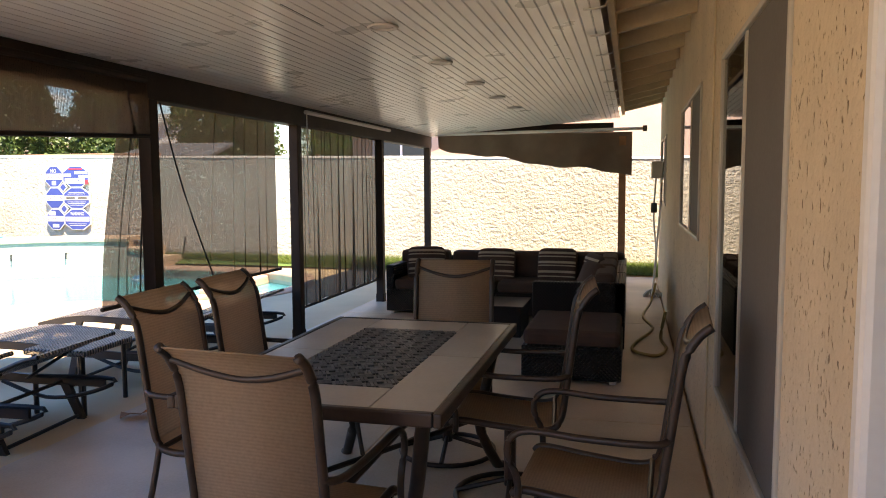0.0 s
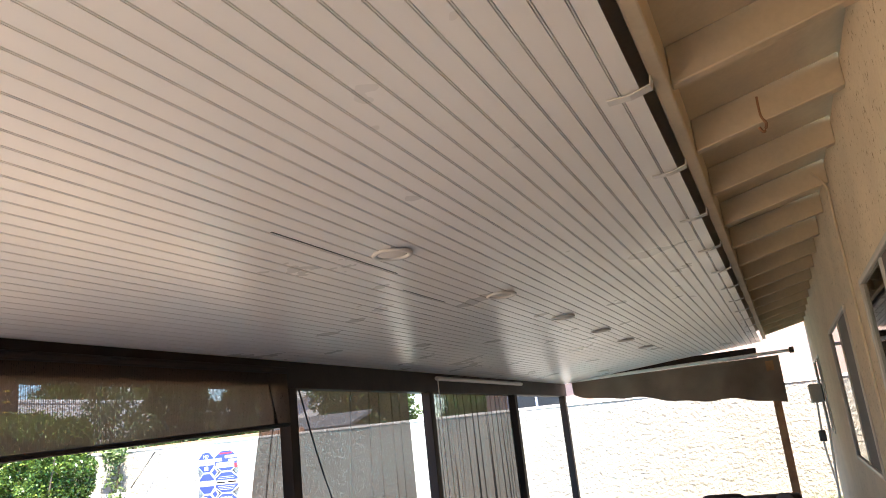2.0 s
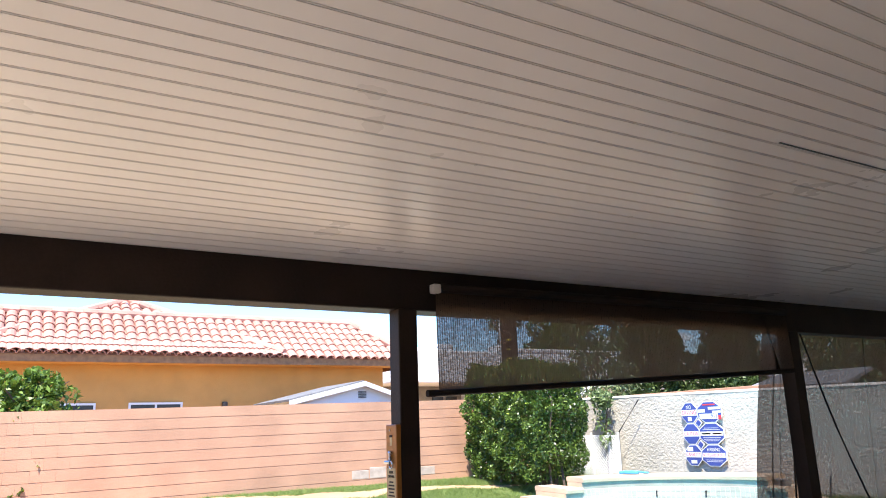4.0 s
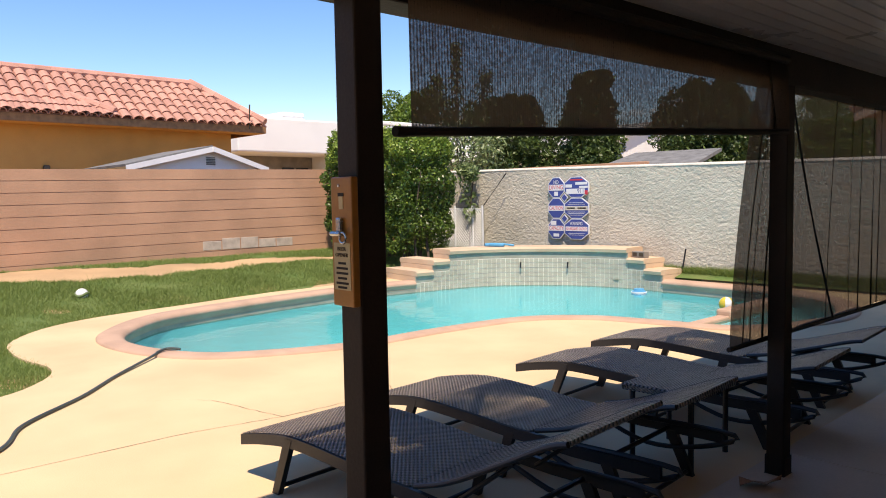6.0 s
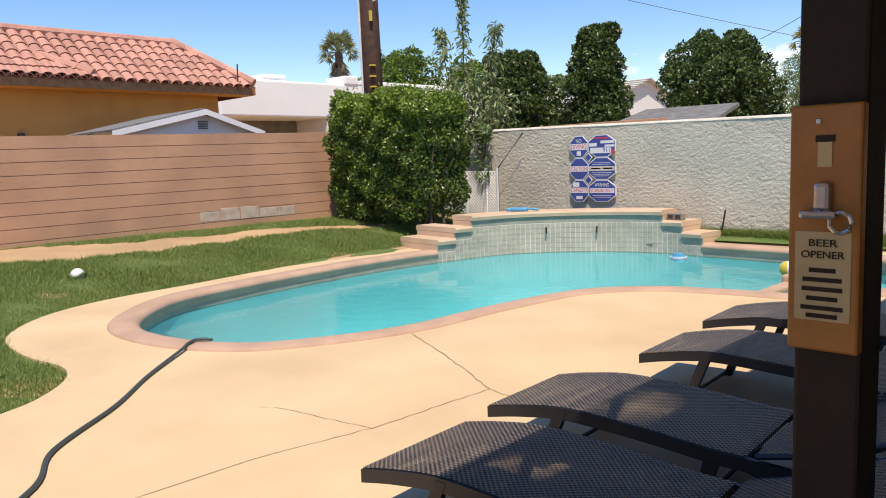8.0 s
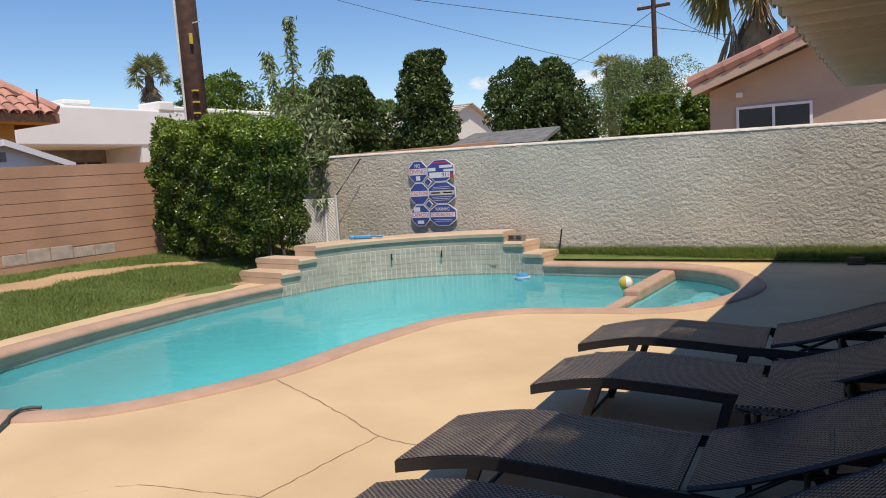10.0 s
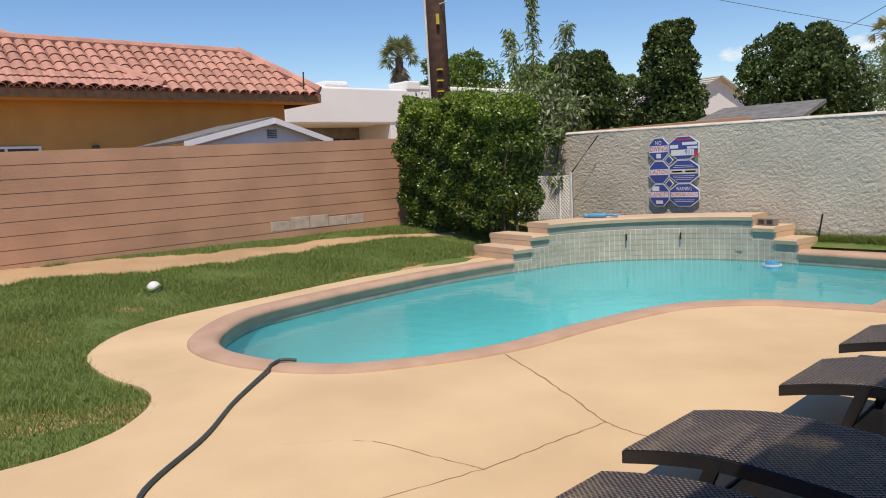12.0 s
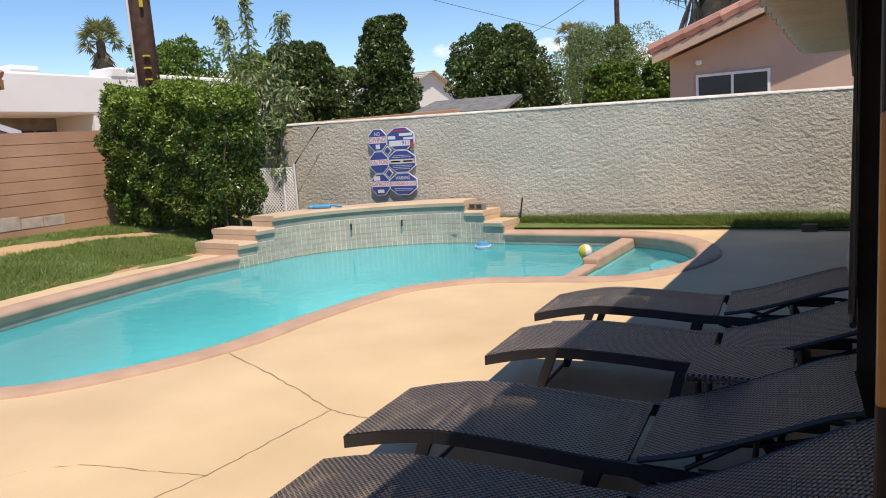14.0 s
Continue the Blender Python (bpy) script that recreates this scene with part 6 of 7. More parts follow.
def build_hedge():
    rng = np.random.default_rng(31)
    h = thing("hedge", (-13.87, 10.75, 0.28), 0, "dense clipped green hedge in front of the wall corner", "hedge")
    for i in range(16):
        x, y = rng.uniform(-1.2, 1.2), rng.uniform(-0.45, 0.45)
        part("stem", tube(bmesh.new(), [(x, y, -0.1), (x + rng.uniform(-0.15, 0.15), y, 0.7), (x + rng.uniform(-0.3, 0.3), y + rng.uniform(-0.2, 0.2), 1.7)], 0.03, 6, 0.01), M["bark"], h)
    # clipped box with two rounded tops, thinning out at the foot
    half = np.array([1.30, 0.66])
    ps, ns = [], []
    for k, depth in ((52000, 0.13), (26000, 0.40)):
        side = rng.uniform(size=k)
        u, v = rng.uniform(-1, 1, k), rng.uniform(0, 1, k)
        lobe = 2.42 + 0.06 * np.cos((u - 0.35) * 4.4) + 0.05 * np.sin(u * 11)
        top, long_, pos = side < 0.30, (side >= 0.30) & (side < 0.78), rng.uniform(size=k) < 0.5
        sg = np.where(pos, 1.0, -1.0)
        q = rng.uniform(-1, 1, k)
        zz = 0.12 + (lobe - 0.12) * v
        x = np.where(long_ | top, u, sg) * half[0]
        y = np.where(top, q, np.where(long_, sg, q)) * half[1]
        z = np.where(top, lobe, zz)
        nx = np.where(~(long_ | top), sg, 0.0)
        ny = np.where(long_, sg, 0.0)
        nz = np.where(top, 1.0, 0.0)
        n3 = np.stack([nx, ny, nz], 1) + 1e-3
        bulge = 0.07 * np.sin(x * 3.7 + z * 2.1) * np.sin(z * 3.9 + y * 3.0 + 0.7) + 0.05 * np.sin(x * 9.1 - z * 7.3) + 0.04 * np.sin(z * 13 + x * 5)
        inset = rng.uniform(size=k) ** 1.3 * depth - bulge
        p = np.stack([x, y, z], 1) - n3 * inset[:, None]
        # round the shoulders and draw the foot in
        sh = np.clip((p[:, 2] - 2.05) / 0.42, 0, 1) ** 2 * 0.16 + np.clip((0.75 - p[:, 2]) / 0.75, 0, 1) * 0.12
        p[:, 0] *= 1 - sh * 0.7
        p[:, 1] *= 1 - sh
        keep = rng.uniform(size=k) < 0.18 + 0.82 * np.clip((p[:, 2] - 0.10 - 0.14 * np.sin(p[:, 0] * 6.0)) / 0.55, 0, 1)
        shoot = rng.uniform(size=k) < 0.02
        p[:, 2] += np.where(shoot & top, rng.uniform(0.03, 0.16, k), 0)
        ps.append(p[keep])
        ns.append(n3[keep])
    p, n3 = np.concatenate(ps), np.concatenate(ns)
    # more light young leaves upward: sun on the top put into this split
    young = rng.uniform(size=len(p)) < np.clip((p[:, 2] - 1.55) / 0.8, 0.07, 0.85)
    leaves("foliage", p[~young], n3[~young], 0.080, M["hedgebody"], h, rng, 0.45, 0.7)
    ob = leaves("new_growth", p[young], n3[young] + np.array([0, 0, 0.5]), 0.080, M["sunlitleaf"], h, rng, 0.42, 0.5)
    ob["label"] = "young leaves, lighter as if sunlit on top"
    # a slender shoot of another shrub rises behind it
    s = thing("sapling", (-14.45, 13.35, 0.2), 0, "slender pale green sapling rising behind the hedge", "tree", "garden trees")
    bm = bmesh.new()
    tips = []
    for dx, dy, hh in ((0, 0, 4.75), (-0.80, 0.1, 4.15), (0.85, 0.1, 4.0), (0.4, -0.1, 2.9), (1.1, 0, 2.5), (-0.3, 0, 2.9)):
        pts = curve([(0, 0, 0), (dx * 0.3, dy, hh * 0.4), (dx * 0.8, dy, hh * 0.8), (dx, dy, hh)], 6)
        tube(bm, pts, 0.03, 6, 0.006)
        tips += [pts[k] for k in range(len(pts) // 3, len(pts))]
    part("stem", bm, M["bark"], s)
    c = np.repeat(np.array([tuple(p) for p in tips]), 42, axis=0)
    c += RNG.uniform(-0.5, 0.5, size=c.shape) * np.array([0.04, 0.04, 0.16])
    wide = np.clip((5.2 - c[:, 2]) / 2.6, 0.34, 1.1)[:, None]
    off = RNG.normal(size=c.shape) * np.array([0.17, 0.17, 0.09]) * wide
    hang = off / (np.linalg.norm(off, axis=1)[:, None] + 1e-6) + np.array([0, 0, -0.8])
    leaves("foliage", c + off, hang, 0.16, M["sapling"], s, RNG, 0.26, 0.35)
    # hanging sprays by the gate
    v = thing("shrub", (-13.3, 12.6, 0.25), 0, "loose shrub hanging over the gate by the wall", "shrub")
    part("stem", tube(bmesh.new(), curve([(0, 0, 0), (0.0, 0, 0.9), (0.15, 0, 1.75)], 5), 0.03, 6, 0.01), M["bark"], v)
    lump = [((-0.15 + 0.05 * i, -0.05, 1.75 - 0.17 * i * (i % 2)), (0.2, 0.15, 0.2)) for i in range(7)]
    crown("foliage", lump, 60, 0.15, M["pale"], v, RNG, 0.35)


DECKXY = [(p.x, p.y) for p in DECK]


def worn(x, y):
    """How bare the lawn is: a ragged sandy strip along the block wall."""
    rag = 0.16 * np.sin(x * 5.1 + 2.0 * np.sin(y * 2.3)) + 0.14 * np.sin(y * 4.7 + 1.7 * np.sin(x * 3.7)) + 0.08 * np.sin(x * 13 + y * 11)
    mid = -14.75 + 0.10 * (y - 5.0) + 0.15 * np.sin(y * 1.3)
    half = np.clip(0.64 - 0.078 * (y - 4.0), 0.0, 0.72)
    return np.clip((half * (1 + rag) - np.abs(x - mid)) / 0.22 + 0.2, 0, 1) * ((y > -2) & (y < 12.2))


def build_grass():
    """Short blades over the lawn, thinner on the worn strip along the block wall."""
    rng = np.random.default_rng(77)
    k = 760000
    x = np.concatenate([rng.uniform(-15.6, -7.9, k), rng.uniform(-10, 0.4, 60000)])
    y = np.concatenate([rng.uniform(-1.0, 12.8, k), rng.uniform(12.45, 12.8, 60000)])
    keep = np.ones(len(x), bool)
    poly = np.array(DECKXY)
    ins = np.zeros(len(x), bool)
    j = len(poly) - 1
    for i in range(len(poly)):
        (xi, yi), (xj, yj) = poly[i], poly[j]
        if yi != yj:
            ins ^= ((yi > y) != (yj > y)) & (x < (xj - xi) * (y - yi) / (yj - yi) + xi)
        j = i
    n1 = 0.4 * np.sin(x * 2.3 + 1.9 * np.sin(y * 1.7 + 1)) + 0.35 * np.sin(y * 2.9 + 1.5 * np.sin(x * 3.1)) + 0.25 * np.sin(x * 7.3 - y * 5.9 + 2 * np.sin(y * 4.1))
    bare = np.clip(worn(x, y) * 1.4, 0, 1)
    keep &= ~ins
    keep &= rng.uniform(size=len(x)) > bare * 1.02
    near = (x < -15.0) & (rng.uniform(size=len(x)) < 0.45 + 0.3 * n1)
    keep &= ~near
    x, y, n1 = x[keep], y[keep], n1[keep]
    z = np.array([lift(a, b) for a, b in zip(x, y)])
    strip_ = y > 12.44
    n = len(x)
    hgt = rng.uniform(0.02, 0.055, n) * (1 + 0.45 * n1) + np.where(strip_, rng.uniform(0.03, 0.12, n), 0)
    tall = rng.uniform(size=n) < np.where(x < -12.9, 0.014, 0.004)
    hgt = np.where(tall, hgt + rng.uniform(0.03, 0.09, n), hgt)
    a = rng.uniform(0, 6.283, n)
    w = rng.uniform(0.003, 0.007, n)
    lean = rng.normal(size=(n, 2)) * hgt[:, None] * 0.7
    base = np.stack([x, y, z - 0.01], 1)
    wv = np.stack([np.cos(a) * w, np.sin(a) * w, np.zeros(n)], 1)
    tip = base + np.stack([lean[:, 0], lean[:, 1], hgt + 0.01], 1)
    v = np.stack([base - wv, base + wv, tip], 1).reshape(-1, 3)
    me = bpy.data.meshes.new("grass")
    me.vertices.add(3 * n)
    me.vertices.foreach_set("co", v.astype(np.float32).ravel())
    me.loops.add(3 * n)
    me.loops.foreach_set("vertex_index", np.arange(3 * n, dtype=np.int32))
    me.polygons.add(n)
    me.polygons.foreach_set("loop_start", np.arange(n, dtype=np.int32) * 3)
    me.update(calc_edges=True)
    me.materials.append(M["grass"])
    tagged(new("grass", me), "short green lawn grass with a worn sandy strip", "grass", kind="stuff")


def palm(x, y, z0, height, r, seed, skirt=0.6, n=46, droop=0.25, dried=30):
    rng = random.Random(seed)
    t = thing("palm_tree", (x, y, z0), 0, "tall fan palm with a shaggy skirt of dry fronds", "palm tree", "palms")
    bm = tube(bmesh.new(), [(0, 0, 0), (0.1, 0, height * 0.5), (0, 0, height)], 0.30, 10, 0.2)
    part("trunk", bm, M["bark"], t)
    g, d = bmesh.new(), bmesh.new()
    for i in range(n + dried):
        dry = i >= n
        a = rng.uniform(0, 6.28)
        e = rng.uniform(-0.15, 1.3) if not dry else rng.uniform(-1.45, -0.9)
        bm = d if dry else g
        ln = r * rng.uniform(0.5, 0.7) * (1.0 if not dry else skirt)
        c = Vector((0, 0, height - (rng.uniform(0.0, 0.9) * r * 0.6 if dry else 0)))
        o = Vector((math.cos(a) * math.cos(e), math.sin(a) * math.cos(e), math.sin(e)))
        hub = c + o * ln
        tube(bm, [c, hub], 0.02, 4)
        side = o.cross(Vector((0, 0, 1)))
        side = side.normalized() if side.length > 0.01 else Vector((1, 0, 0))
        up = side.cross(o)
        for k in range(11):
            th = -1.25 + 2.5 * k / 10
            tip = hub + (o * math.cos(th) + side * math.sin(th)) * r * 0.5 * rng.uniform(0.85, 1.1) + Vector((0, 0, -droop * r * abs(math.sin(th)) - 0.4 * droop * r))
            w = (tip - hub).cross(up).normalized() * r * 0.035
            mid = hub.lerp(tip, 0.55)
            vs = [bm.verts.new(q) for q in (hub, mid + w, tip, mid - w)]
            bm.faces.new(vs)
    part("fronds", g, M["palm"], t)
    part("dry_skirt", d, M["drypalm"], t, "hanging dry brown fronds")
    return t


def build_trees():
    # behind the grey wall
    tree(-17.1, 18.4, 0, 4.8, 2.7, 3, M["citrus"], "round dark green citrus tree beyond the wall")
    tree(-14.70, 19.05, 0, 5.2, 2.15, 5, M["citrus"], "tall narrow dark green tree beyond the wall", tall=True)
    tree(-12.25, 21.3, 0, 5.0, 3.7, 8, M["citrus"], "broad dark green citrus tree beyond the wall", per=2200)
    tree(-9.9, 24.4, 0, 3.8, 2.2, 9, M["hedge"], "bright green bushy tree beyond the wall")
    tree(-8.6, 24.8, 0, 3.75, 2.0, 14, M["hedge"], "bright green bushy tree beside the neighbouring house")
    tree(-13.0, 33.8, 0, 6.5, 5.4, 11, M["pale"], "feathery pale green desert tree farther away", per=2000, size=0.10, base=0.35)
    tree(-34.4, 29.4, 0, 8.1, 5.8, 15, M["hedge"], "broad green tree behind the white house", per=900, size=0.22)
    tree(-29.5, 30.5, 0, 7.0, 5.0, 16, M["hedge"], "green tree behind the white house", per=700, size=0.22)
    tree(-38.3, 50.0, 0, 8.3, 5.0, 17, M["pale"], "distant pale tree line", per=500, size=0.35)
    tree(-16.6, 1.4, 0.3, 2.7, 1.8, 19, M["hedge"], "young light green tree behind the block wall", per=300, size=0.13)
    palm(-35.0, 25.7, 0, 7.3, 1.25, 4, 0.35, 46, 0.25, 14)
    palm(-7.2, 27.0, 0, 7.2, 2.2, 6, 1.1, 60, 0.55, 46)
    palm(-17.8, 43.8, 0, 7.1, 1.1, 7, 0.3, 34, 0.25, 10)


# ---------------------------------------------------------------- buildings around
def tile_mesh(name, L=0.40, R=0.13, mat=None):
    """One barrel roof tile with thickness, running down the local -y."""
    v, f = [], []
    k = 6
    for yy, lift_ in ((0.0, 0.0), (-L, 0.035)):
        for r in (R, R - 0.018):
            for i in range(k + 1):
                a = math.pi * i / k
                v.append((-math.cos(a) * r * (1.0 if yy else 0.9), yy, math.sin(a) * r * 0.8 + lift_))
    n = k + 1
    for i in range(k):
        f.append((i, i + 1, 2 * n + i + 1, 2 * n + i))
        f.append((n + i, 3 * n + i, 3 * n + i + 1, n + i + 1))
        f.append((2 * n + i, 2 * n + i + 1, 3 * n + i + 1, 3 * n + i))
    me = bpy.data.meshes.new(name)
    me.from_pydata(v, [], f)
    me.materials.append(mat)
    return me


def tiled_slope(house, a, b, c, d, near=None, mat=None, pitch_w=0.27, pitch_l=0.36, limit=300):
    """Covers the slope a-b (eave) to d-c (top) with barrel tiles; those past the limit are joined."""
    a, b, c, d = map(Vector, (a, b, c, d))
    ex = (b - a).normalized()
    nor = ex.cross(d - a).normalized()
    if nor.z < 0:
        nor = -nor
    ey = nor.cross(ex)
    if ey.z < 0:
        ey = -ey
    flip = ex.cross(ey).dot(nor)
    w, h = (b - a).length, (d - a).dot(ey)
    poly = [((p - a).dot(ex), (p - a).dot(ey)) for p in (a, b, c, d)]
    me = tile_mesh("roof_tile", pitch_l * 1.15, pitch_w * 0.5, mat)
    base = [np.array(v.co) for v in me.vertices]
    faces = [tuple(p.vertices) for p in me.polygons]
    rot = Matrix((ex if flip > 0 else -ex, ey, nor)).transposed()
    spots = []
    j = 0
    while j * pitch_l < h:
        i = 0
        while i * pitch_w < w:
            u, s = (i + 0.5) * pitch_w, (j + 0.85) * pitch_l
            if inside(u, min(s, h - 0.01) - 0.15, poly):
                spots.append(a + ex * u + ey * s + nor * 0.01)
            i += 1
        j += 1
    if near is not None:
        spots.sort(key=lambda p: (p - Vector(near)).length)
    vs, fs = [], []
    R = np.array(rot)
    for n, p in enumerate(spots):
        if n < limit:
            o = new("roof_tile", me)
            o.parent = house
            m = rot.to_4x4()
            m.translation = p
            o.matrix_local = m
        else:
            k = len(vs)
            vs += [R @ q + np.array(p) for q in base]
            fs += [tuple(k + q for q in fc) for fc in faces]
    if vs:
        tagged(raw("roof_tiles", vs, fs, mat, house), kind="stuff")
    bm = bmesh.new()
    q = [bm.verts.new(p) for p in (a, b, c, d)] if (c - d).length > 0.01 else [bm.verts.new(p) for p in (a, b, c)]
    r = [bm.verts.new(v.co - nor * 0.09) for v in q]
    bm.faces.new(q)
    bm.faces.new(r[::-1])
    for i in range(len(q)):
        bm.faces.new((q[i], r[i], r[(i + 1) % len(q)], q[(i + 1) % len(q)]))
    part("roof_deck", bm, mat, house)


def ridge_caps(house, p, q, mat, r=0.12):
    p, q = Vector(p), Vector(q)
    n = max(1, int((q - p).length / 0.36))
    for i in range(n):
        a, b = p.lerp(q, i / n), p.lerp(q, (i + 1.12) / n)
        part("ridge_cap", tube(bmesh.new(), [a + Vector((0, 0, 0.05)), b + Vector((0, 0, 0.07))], r, 8, r * 0.86), mat, house)


def house_window(house, p0, p1, z0, z1, nrm, t=0.05, name="window"):
    """A window set in a facade between two ground points."""
    p0, p1, nrm = Vector(p0), Vector(p1), Vector(nrm)
    e = (p1 - p0).normalized()
    w = (p1 - p0).length
    rot = Matrix((e, -nrm, Vector((0, 0, 1)))).transposed().to_4x4()
    rot.translation = p0
    fr = bmesh.new()
    for a, b in (((0, -0.04, z0), (t, 0.03, z1)), ((w - t, -0.04, z0), (w, 0.03, z1)), ((t, -0.04, z0), (w - t, 0.03, z0 + t)), ((t, -0.04, z1 - t), (w - t, 0.03, z1)), ((w / 2 - t / 2, -0.035, z0 + t), (w / 2 + t / 2, 0.03, z1 - t))):
        box(fr, a, b)
    wd = part(name, fr, M["signwhite"], house, "white framed window")
    wd.matrix_local = rot
    for a, b in ((t, w / 2 - t / 2), (w / 2 + t / 2, w - t)):
        part("pane", boxed((a, -0.012, z0 + t), (b, -0.008, z1 - t)), M["dark"], wd)


def build_buildings():
    rt = M["rooftile"]
    # orange house beyond the block wall
    h = thing("orange_house", label="orange stuccoed house with a red clay tile roof", category="house")
    xe, ze, yc = -20.3, 3.52, 11.62
    part("wall", boxed((-29, -9, 0), (xe - 0.55, yc - 0.75, 3.45)), M["orange"], h)
    rz, rx, ry = 4.67, -22.0, 10.3
    tiled_slope(h, (xe, -2.0, ze), (xe, yc, ze), (rx, ry, rz), (rx, -2.0, rz), (-20.3, 9.5, 3.6), rt)
    tiled_slope(h, (-28.0, yc, ze), (xe, yc, ze), (rx, ry, rz), (-26.5, ry, rz), (-20.3, 11.6, 3.6), rt, limit=0)
    ridge_caps(h, (xe, yc, ze + 0.06), (rx, ry, rz + 0.06), rt)
    ridge_caps(h, (rx, ry, rz + 0.04), (rx, -2.0, rz + 0.04), rt)
    part("roof_back", boxed((-28, -2.0, ze), (rx, ry, rz)), M["orange"], h)
    # taller hipped part
    tiled_slope(h, (-20.28, 0.0, ze + 0.02), (-20.28, 7.6, ze + 0.02), (-23.6, 4.1, 5.3), (-23.6, 3.9, 5.3), (-20.3, 3, 3.6), rt, limit=0)
    ridge_caps(h, (-20.28, 7.6, ze + 0.08), (-23.6, 4.1, 5.35), rt)
    ridge_caps(h, (-20.28, 0.0, ze + 0.08), (-23.6, 3.9, 5.35), rt)
    part("fascia", boxed((xe + 0.02, -8, ze - 0.20), (xe + 0.06, yc, ze - 0.02), 0.004), M["cedar"], h, "brown fascia board")
    part("soffit", boxed((xe - 0.6, -8, ze - 0.20), (xe + 0.02, yc, ze - 0.17)), M["orange"], h)
    part("fascia", boxed((-28, yc - 0.02, ze - 0.20), (xe, yc + 0.02, ze - 0.02), 0.004), M["cedar"], h, "brown fascia board")
    for a, b in ((1.75, 3.05), (3.8, 5.1)):
        house_window(h, (xe - 0.55, a, 0), (xe - 0.55, b, 0), 1.98, 2.38, (1, 0, 0))
    bm = bmesh.new()
    box(bm, (xe - 0.55, 6.1, 2.05), (xe - 0.42, 6.24, 2.38), 0.03)
    part("wall_lamp", bm, M["bronze"], h, "dark lantern on the wall")
    part("roof_bracket", tube(bmesh.new(), [(xe + 0.05, yc - 0.5, ze - 0.1), (xe + 0.1, yc - 0.5, ze + 0.55)], 0.02), M["bronze"], h)
    # garden shed over the block wall
    s = thing("garden_shed", label="white garden shed with a grey shingled gable roof", category="shed")
    y0, y1, ya, zc, za = 6.55, 9.70, 8.40, 2.22, 2.62
    bm = bmesh.new()
    pts = [(y0 + 0.2, 0.3), (y1 - 0.2, 0.3), (y1 - 0.2, zc), (ya, za - 0.05), (y0 + 0.2, zc)]
    A = [bm.verts.new((-17.0, y, z)) for y, z in pts]
    B = [bm.verts.new((-19.4, y, z)) for y, z in pts]
    bm.faces.new(A)
    bm.faces.new(B[::-1])
    for i in range(5):
        bm.faces.new((A[i], B[i], B[(i + 1) % 5], A[(i + 1) % 5]))
    bmesh.ops.recalc_face_normals(bm, faces=bm.faces)
    part("wall", bm, M["white"], s)
    for ye, ze2 in ((y0, zc - 0.03), (y1, zc - 0.03)):
        bm = bmesh.new()
        strip(bm, [(-16.85, ya, za), (-16.85, ye, ze2)], [(-19.5, ya, za), (-19.5, ye, ze2)], 0.05)
        part("roof", bm, M["shingle"], s, "grey shingles")
        bm = bmesh.new()
        strip(bm, [(-16.83, ya, za + 0.02), (-16.83, ye, ze2 + 0.02)], [(-16.83, ya, za - 0.09), (-16.83, ye, ze2 - 0.09)], 0.03)
        part("barge_board", bm, M["signwhite"], s)
    bm = bmesh.new()
    for i in range(5):
        box(bm, (-17.0, ya - 0.10, za - 0.36 + i * 0.035), (-16.97, ya + 0.10, za - 0.34 + i * 0.035))
    part("vent", bm, M["shingle"], s, "slatted gable vent")
    # white flat-roofed house
    w = thing("white_house", label="white flat-roofed house with stepped parapets", category="house")
    part("wall", boxed((-33, 14.3, 3.30), (-27.0, 27, 4.62), 0.06), M["white"], w)
    part("wall", boxed((-33, 18.9, 0), (-27.05, 27, 3.4)), M["white"], w)
    # porch shade put into the colour: dark paint on the white house's wall
    part("wall", boxed((-33, 14.35, 0), (-29.2, 18.9, 3.35)), M["room"], w, "porch wall, darkened in colour for its shade")
    part("parapet", boxed((-28.2, 19.75, 4.6), (-26.95, 20.45, 4.96), 0.06), M["white"], w)
    part("parapet", boxed((-28.2, 20.45, 4.6), (-26.97, 27, 4.80), 0.06), M["white"], w)
    part("parapet", boxed((-36, 15.5, 4.5), (-31.0, 19.75, 5.22), 0.06), M["white"], w)
    part("parapet", boxed((-33, 18.55, 5.2), (-30.97, 19.7, 5.40), 0.05), M["white"], w)
    for y in (17.4, 18.1):
        part("window", boxed((-29.22, y, 2.3), (-29.14, y + 0.55, 2.85), 0.01), M["dark"], w)
    # house with a pale tiled roof, between the trees
    c = thing("pale_roof_house", label="house with a pale tiled gable roof behind trees", category="house")
    part("wall", boxed((-29, 25.5, 0), (-19.0, 33, 3.2)), M["white"], c)
    bm = bmesh.new()
    gp = [(-18.95, 24.6, 3.0), (-18.95, 29, 4.42), (-18.95, 33.4, 3.0)]
    g2 = [bm.verts.new(p) for p in gp]
    bm.faces.new(g2)
    part("gable", bm, M["white"], c)
    for k in range(14):
        f0, f1 = k / 14, (k + 1.1) / 14
        ya_, yb_ = 24.5 + 4.5 * f0, 24.5 + 4.5 * min(1, f1)
        za_, zb_ = 2.98 + 1.5 * f0, 2.98 + 1.5 * min(1, f1)
        bm = bmesh.new()
        strip(bm, [(-30, ya_, za_ + 0.05), (-30, yb_, zb_)], [(-18.7, ya_, za_ + 0.05), (-18.7, yb_, zb_)], 0.03)
        part("tile_course", bm, M["palebrick"], c)
    bm = bmesh.new()
    strip(bm, [(-18.7, 29, 4.49), (-18.7, 33.6, 2.9)], [(-30, 29, 4.49), (-30, 33.6, 2.9)], 0.06)
    part("roof_back", bm, M["palebrick"], c)
    sd = thing("shed_roof", label="low building with a dark grey sloping roof", category="shed")
    part("wall", boxed((-13.1, 17.75, 0), (-10.75, 18.7, 2.2)), M["concrete"], sd)
    bm = bmesh.new()
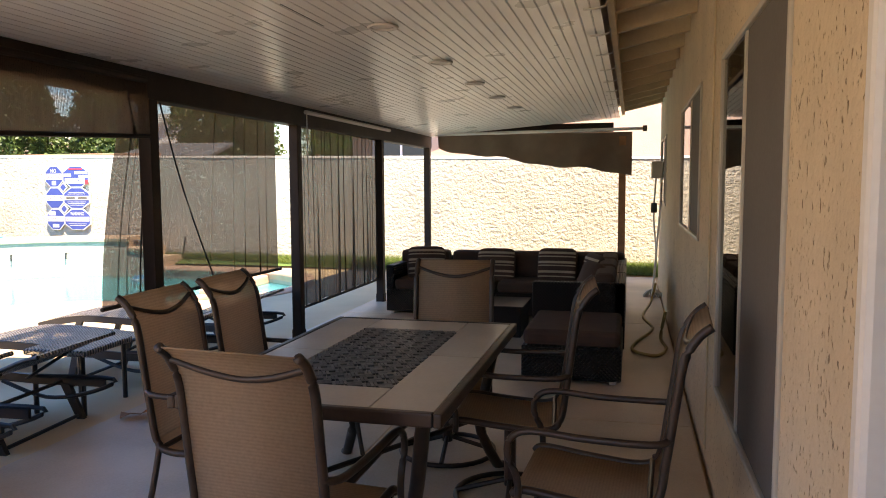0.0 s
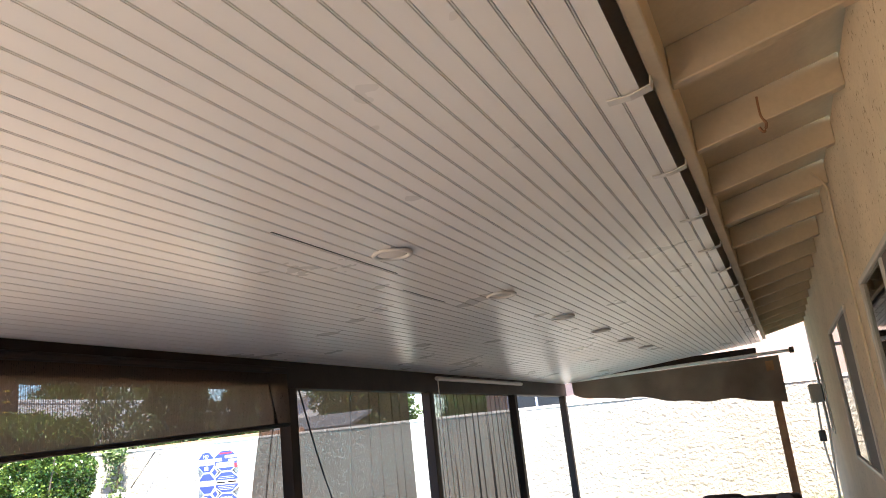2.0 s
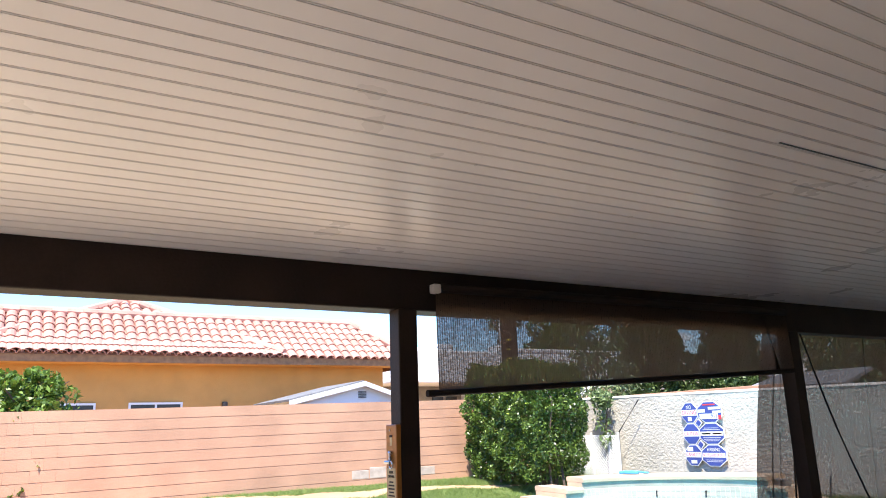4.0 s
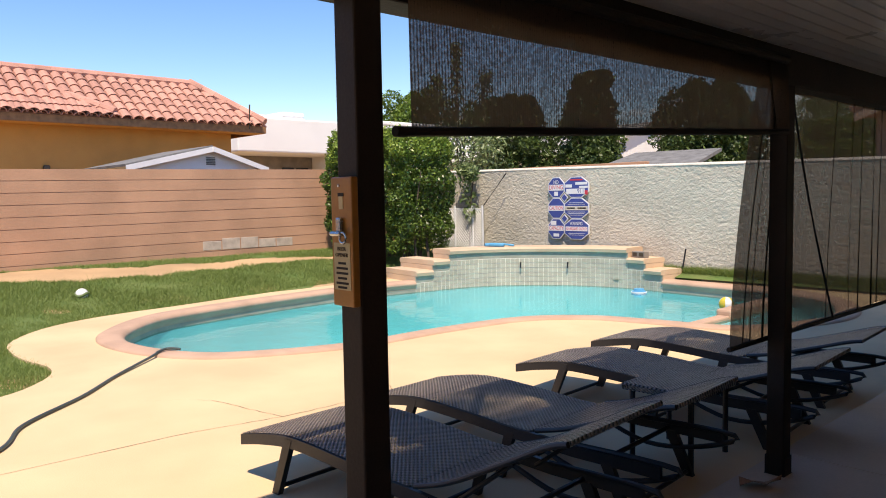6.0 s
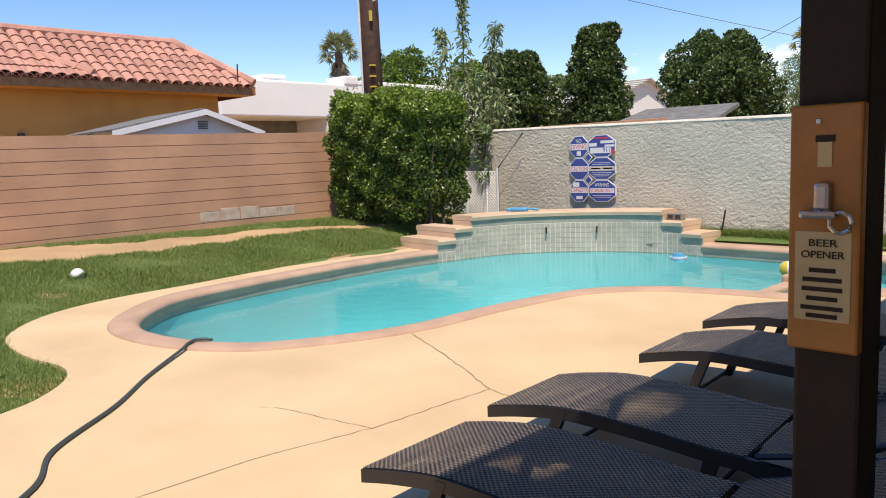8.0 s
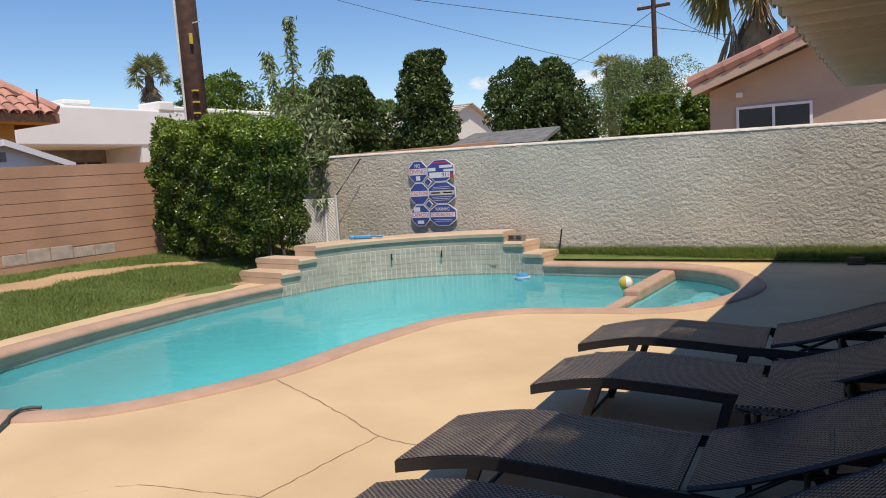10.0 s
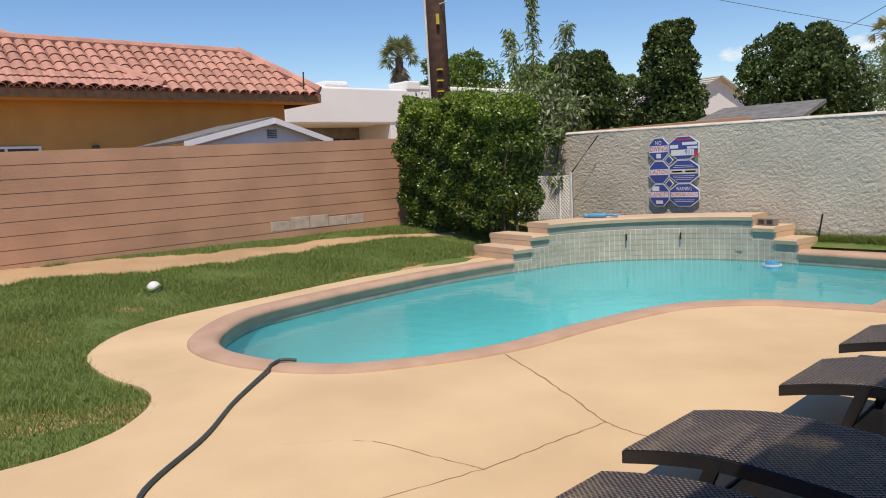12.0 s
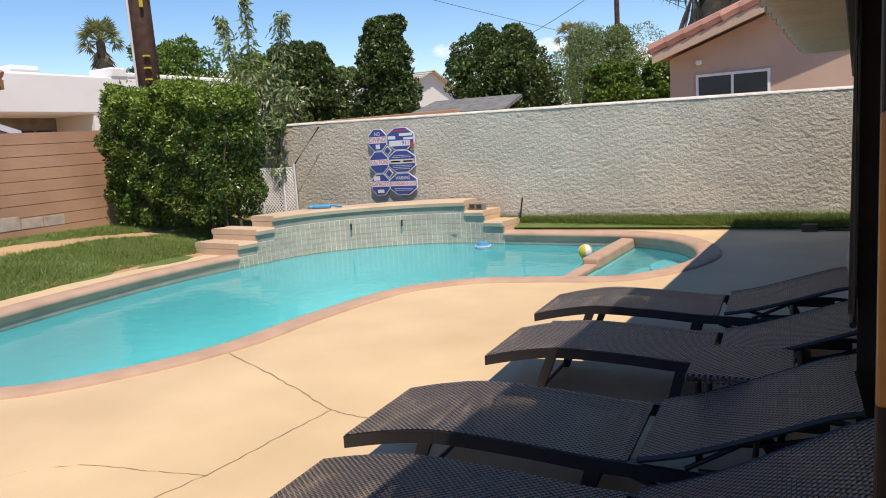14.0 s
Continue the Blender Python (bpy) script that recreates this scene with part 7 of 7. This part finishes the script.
    strip(bm, [(-13.25, 17.5, 2.16), (-13.1, 18.8, 2.52)], [(-10.6, 17.5, 2.12), (-10.65, 18.8, 2.50)], 0.08)
    part("roof", bm, M["shingle"], sd)
    # pink house close behind the grey wall
    p = thing("pink_house", label="pink stuccoed house with a clay tile verge", category="house")
    part("wall", boxed((-6.77, 17.45, 0), (8, 26, 2.9)), M["pink"], p)
    bm = bmesh.new()
    gv = [bm.verts.new(q) for q in ((-6.77, 17.45, 2.9), (0.9, 17.45, 5.62), (8.0, 17.45, 2.9))]
    g3 = [bm.verts.new(q) for q in ((-6.77, 17.65, 2.9), (0.9, 17.65, 5.62), (8.0, 17.65, 2.9))]
    bm.faces.new(gv)
    bm.faces.new(g3[::-1])
    part("gable", bm, M["pink"], p)
    part("verge_board", strip(bmesh.new(), [(-7.0, 16.93, 2.98), (0.9, 16.93, 5.77)], [(-7.0, 16.93, 2.80), (0.9, 16.93, 5.59)], 0.06), M["pink"], p)
    part("soffit", strip(bmesh.new(), [(-7.0, 16.96, 2.92), (0.9, 16.96, 5.71)], [(-7.0, 17.46, 2.92), (0.9, 17.46, 5.71)], 0.04), M["pink"], p)
    tiled_slope(p, (-7.0, 17.0, 3.0), (-7.0, 26, 3.0), (0.9, 26, 5.79), (0.9, 17.0, 5.79), (-6, 17, 3.2), rt, limit=0)
    ridge_caps(p, (-7.05, 16.93, 3.02), (0.9, 16.93, 5.81), rt, 0.13)
    house_window(p, (-6.25, 17.45, 0), (-4.85, 17.45, 0), 1.45, 2.53, (0, -1, 0))
    part("flood_light", boxed((-6.24, 17.33, 2.72), (-6.12, 17.45, 2.82), 0.02), M["signwhite"], p, "small white flood light")
    # poles and wires
    u = thing("utility_pole", (-16.2, 12.25, 0), 0, "thick dark treated utility pole with yellow markings", "utility pole", "utility poles")
    part("shaft", tube(bmesh.new(), [(0, 0, 0), (-0.10, 0.02, 4.5), (-0.25, 0.05, 11)], 0.235, 16, 0.19), M["polewood"], u, smooth=True)
    for z in (3.15, 3.38, 3.62):
        part("marking", boxed((0.08, -0.21, z), (0.18, -0.10, z + 0.03), 0.0), M["yellow"], u, "yellow marking")
    part("marking", boxed((0.12, -0.18, 4.6), (0.16, -0.12, 4.82)), M["yellow"], u, "yellow marking")
    part("conduit", tube(bmesh.new(), [(-0.24, -0.10, 0), (-0.34, -0.08, 4.5), (-0.48, -0.05, 11)], 0.03, 8), M["lattice"], u, "grey conduit")
    part("step_bolt", tube(bmesh.new(), [(0.05, -0.02, 5.05), (0.36, -0.05, 5.05)], 0.014), M["lattice"], u)
    u2 = thing("utility_pole", (-12.4, 34.0, 0), 0, "slim far utility pole with a crossarm", "utility pole", "utility poles")
    part("shaft", tube(bmesh.new(), [(0, 0, 0), (0, 0, 8.6)], 0.13, 10, 0.1), M["polewood"], u2)
    part("crossarm", boxed((-0.7, -0.06, 8.1), (0.7, 0.06, 8.22), 0.01), M["polewood"], u2)
    for x in (-0.6, 0.0, 0.6):
        part("insulator", boxed((x - 0.04, -0.04, 8.22), (x + 0.04, 0.04, 8.36), 0.015), M["concrete"], u2)
    for pa, pb, sag in (((-35.0, 30, 13.6), (-12.4, 34.0, 5.2), 0.2), ((-26.0, 30, 10.6), (6.0, 30, 2.6), 0.35), ((-16.0, 33, 6.0), (-12.4, 34.0, 8.0), 0.1), ((-12.4, 34, 8.0), (-8.0, 36, 5.6), 0.1)):
        wi = thing("power_line", label="thin black overhead power line", category="cable", group="overhead lines")
        pts = [Vector(pa).lerp(Vector(pb), i / 16) - Vector((0, 0, sag * 4 * (i / 16) * (1 - i / 16))) for i in range(17)]
        part("wire", tube(bmesh.new(), pts, 0.012, 5), M["black"], wi)


def build_lawn():
    """Mat of thatch under the blades, left out on the worn strip."""
    v, f = [], []
    st = 0.08
    for i in range(int(8.2 / st)):
        for j in range(int(14.2 / st)):
            x, y = -15.68 + i * st, -1.2 + j * st
            cx, cy = x + st / 2, y + st / 2
            if inside(cx, cy, DECKXY) and all(inside(a, b, DECKXY) for a, b in ((x - 0.3, y), (x + 0.5, y), (x, y - 0.3), (x, y + 0.5))):
                continue
            if worn(cx, cy) > 0.35:
                continue
            if cy > 12.95:
                continue
            k = len(v)
            v += [(a, b, lift(a, b) + 0.004 + 0.02 * noise.noise((a * 1.3, b * 1.3, 0))) for a, b in ((x, y), (x + st, y), (x + st, y + st), (x, y + st))]
            f.append((k, k + 1, k + 2, k + 3))
    for i in range(70):
        x = -10.0 + i * 0.15
        k = len(v)
        v += [(x, 12.46, lift(x, 12.46) + 0.04), (x + 0.15, 12.46, lift(x, 12.46) + 0.04), (x + 0.15, 12.8, lift(x, 12.8) + 0.01), (x, 12.8, lift(x, 12.8) + 0.01)]
        f.append((k, k + 1, k + 2, k + 3))
    tagged(raw("lawn", v, f, M["thatch"]), "green lawn thatch under the grass", "lawn", kind="structure")


M["thatch"] = material("lawn_thatch", (0.085, 0.15, 0.032), 0.95, var=0.2, scale=2.0, bscale=60, bump=0.01, color2=(0.14, 0.17, 0.05))
build_hedge()
build_lawn()
build_grass()
build_trees()
build_buildings()
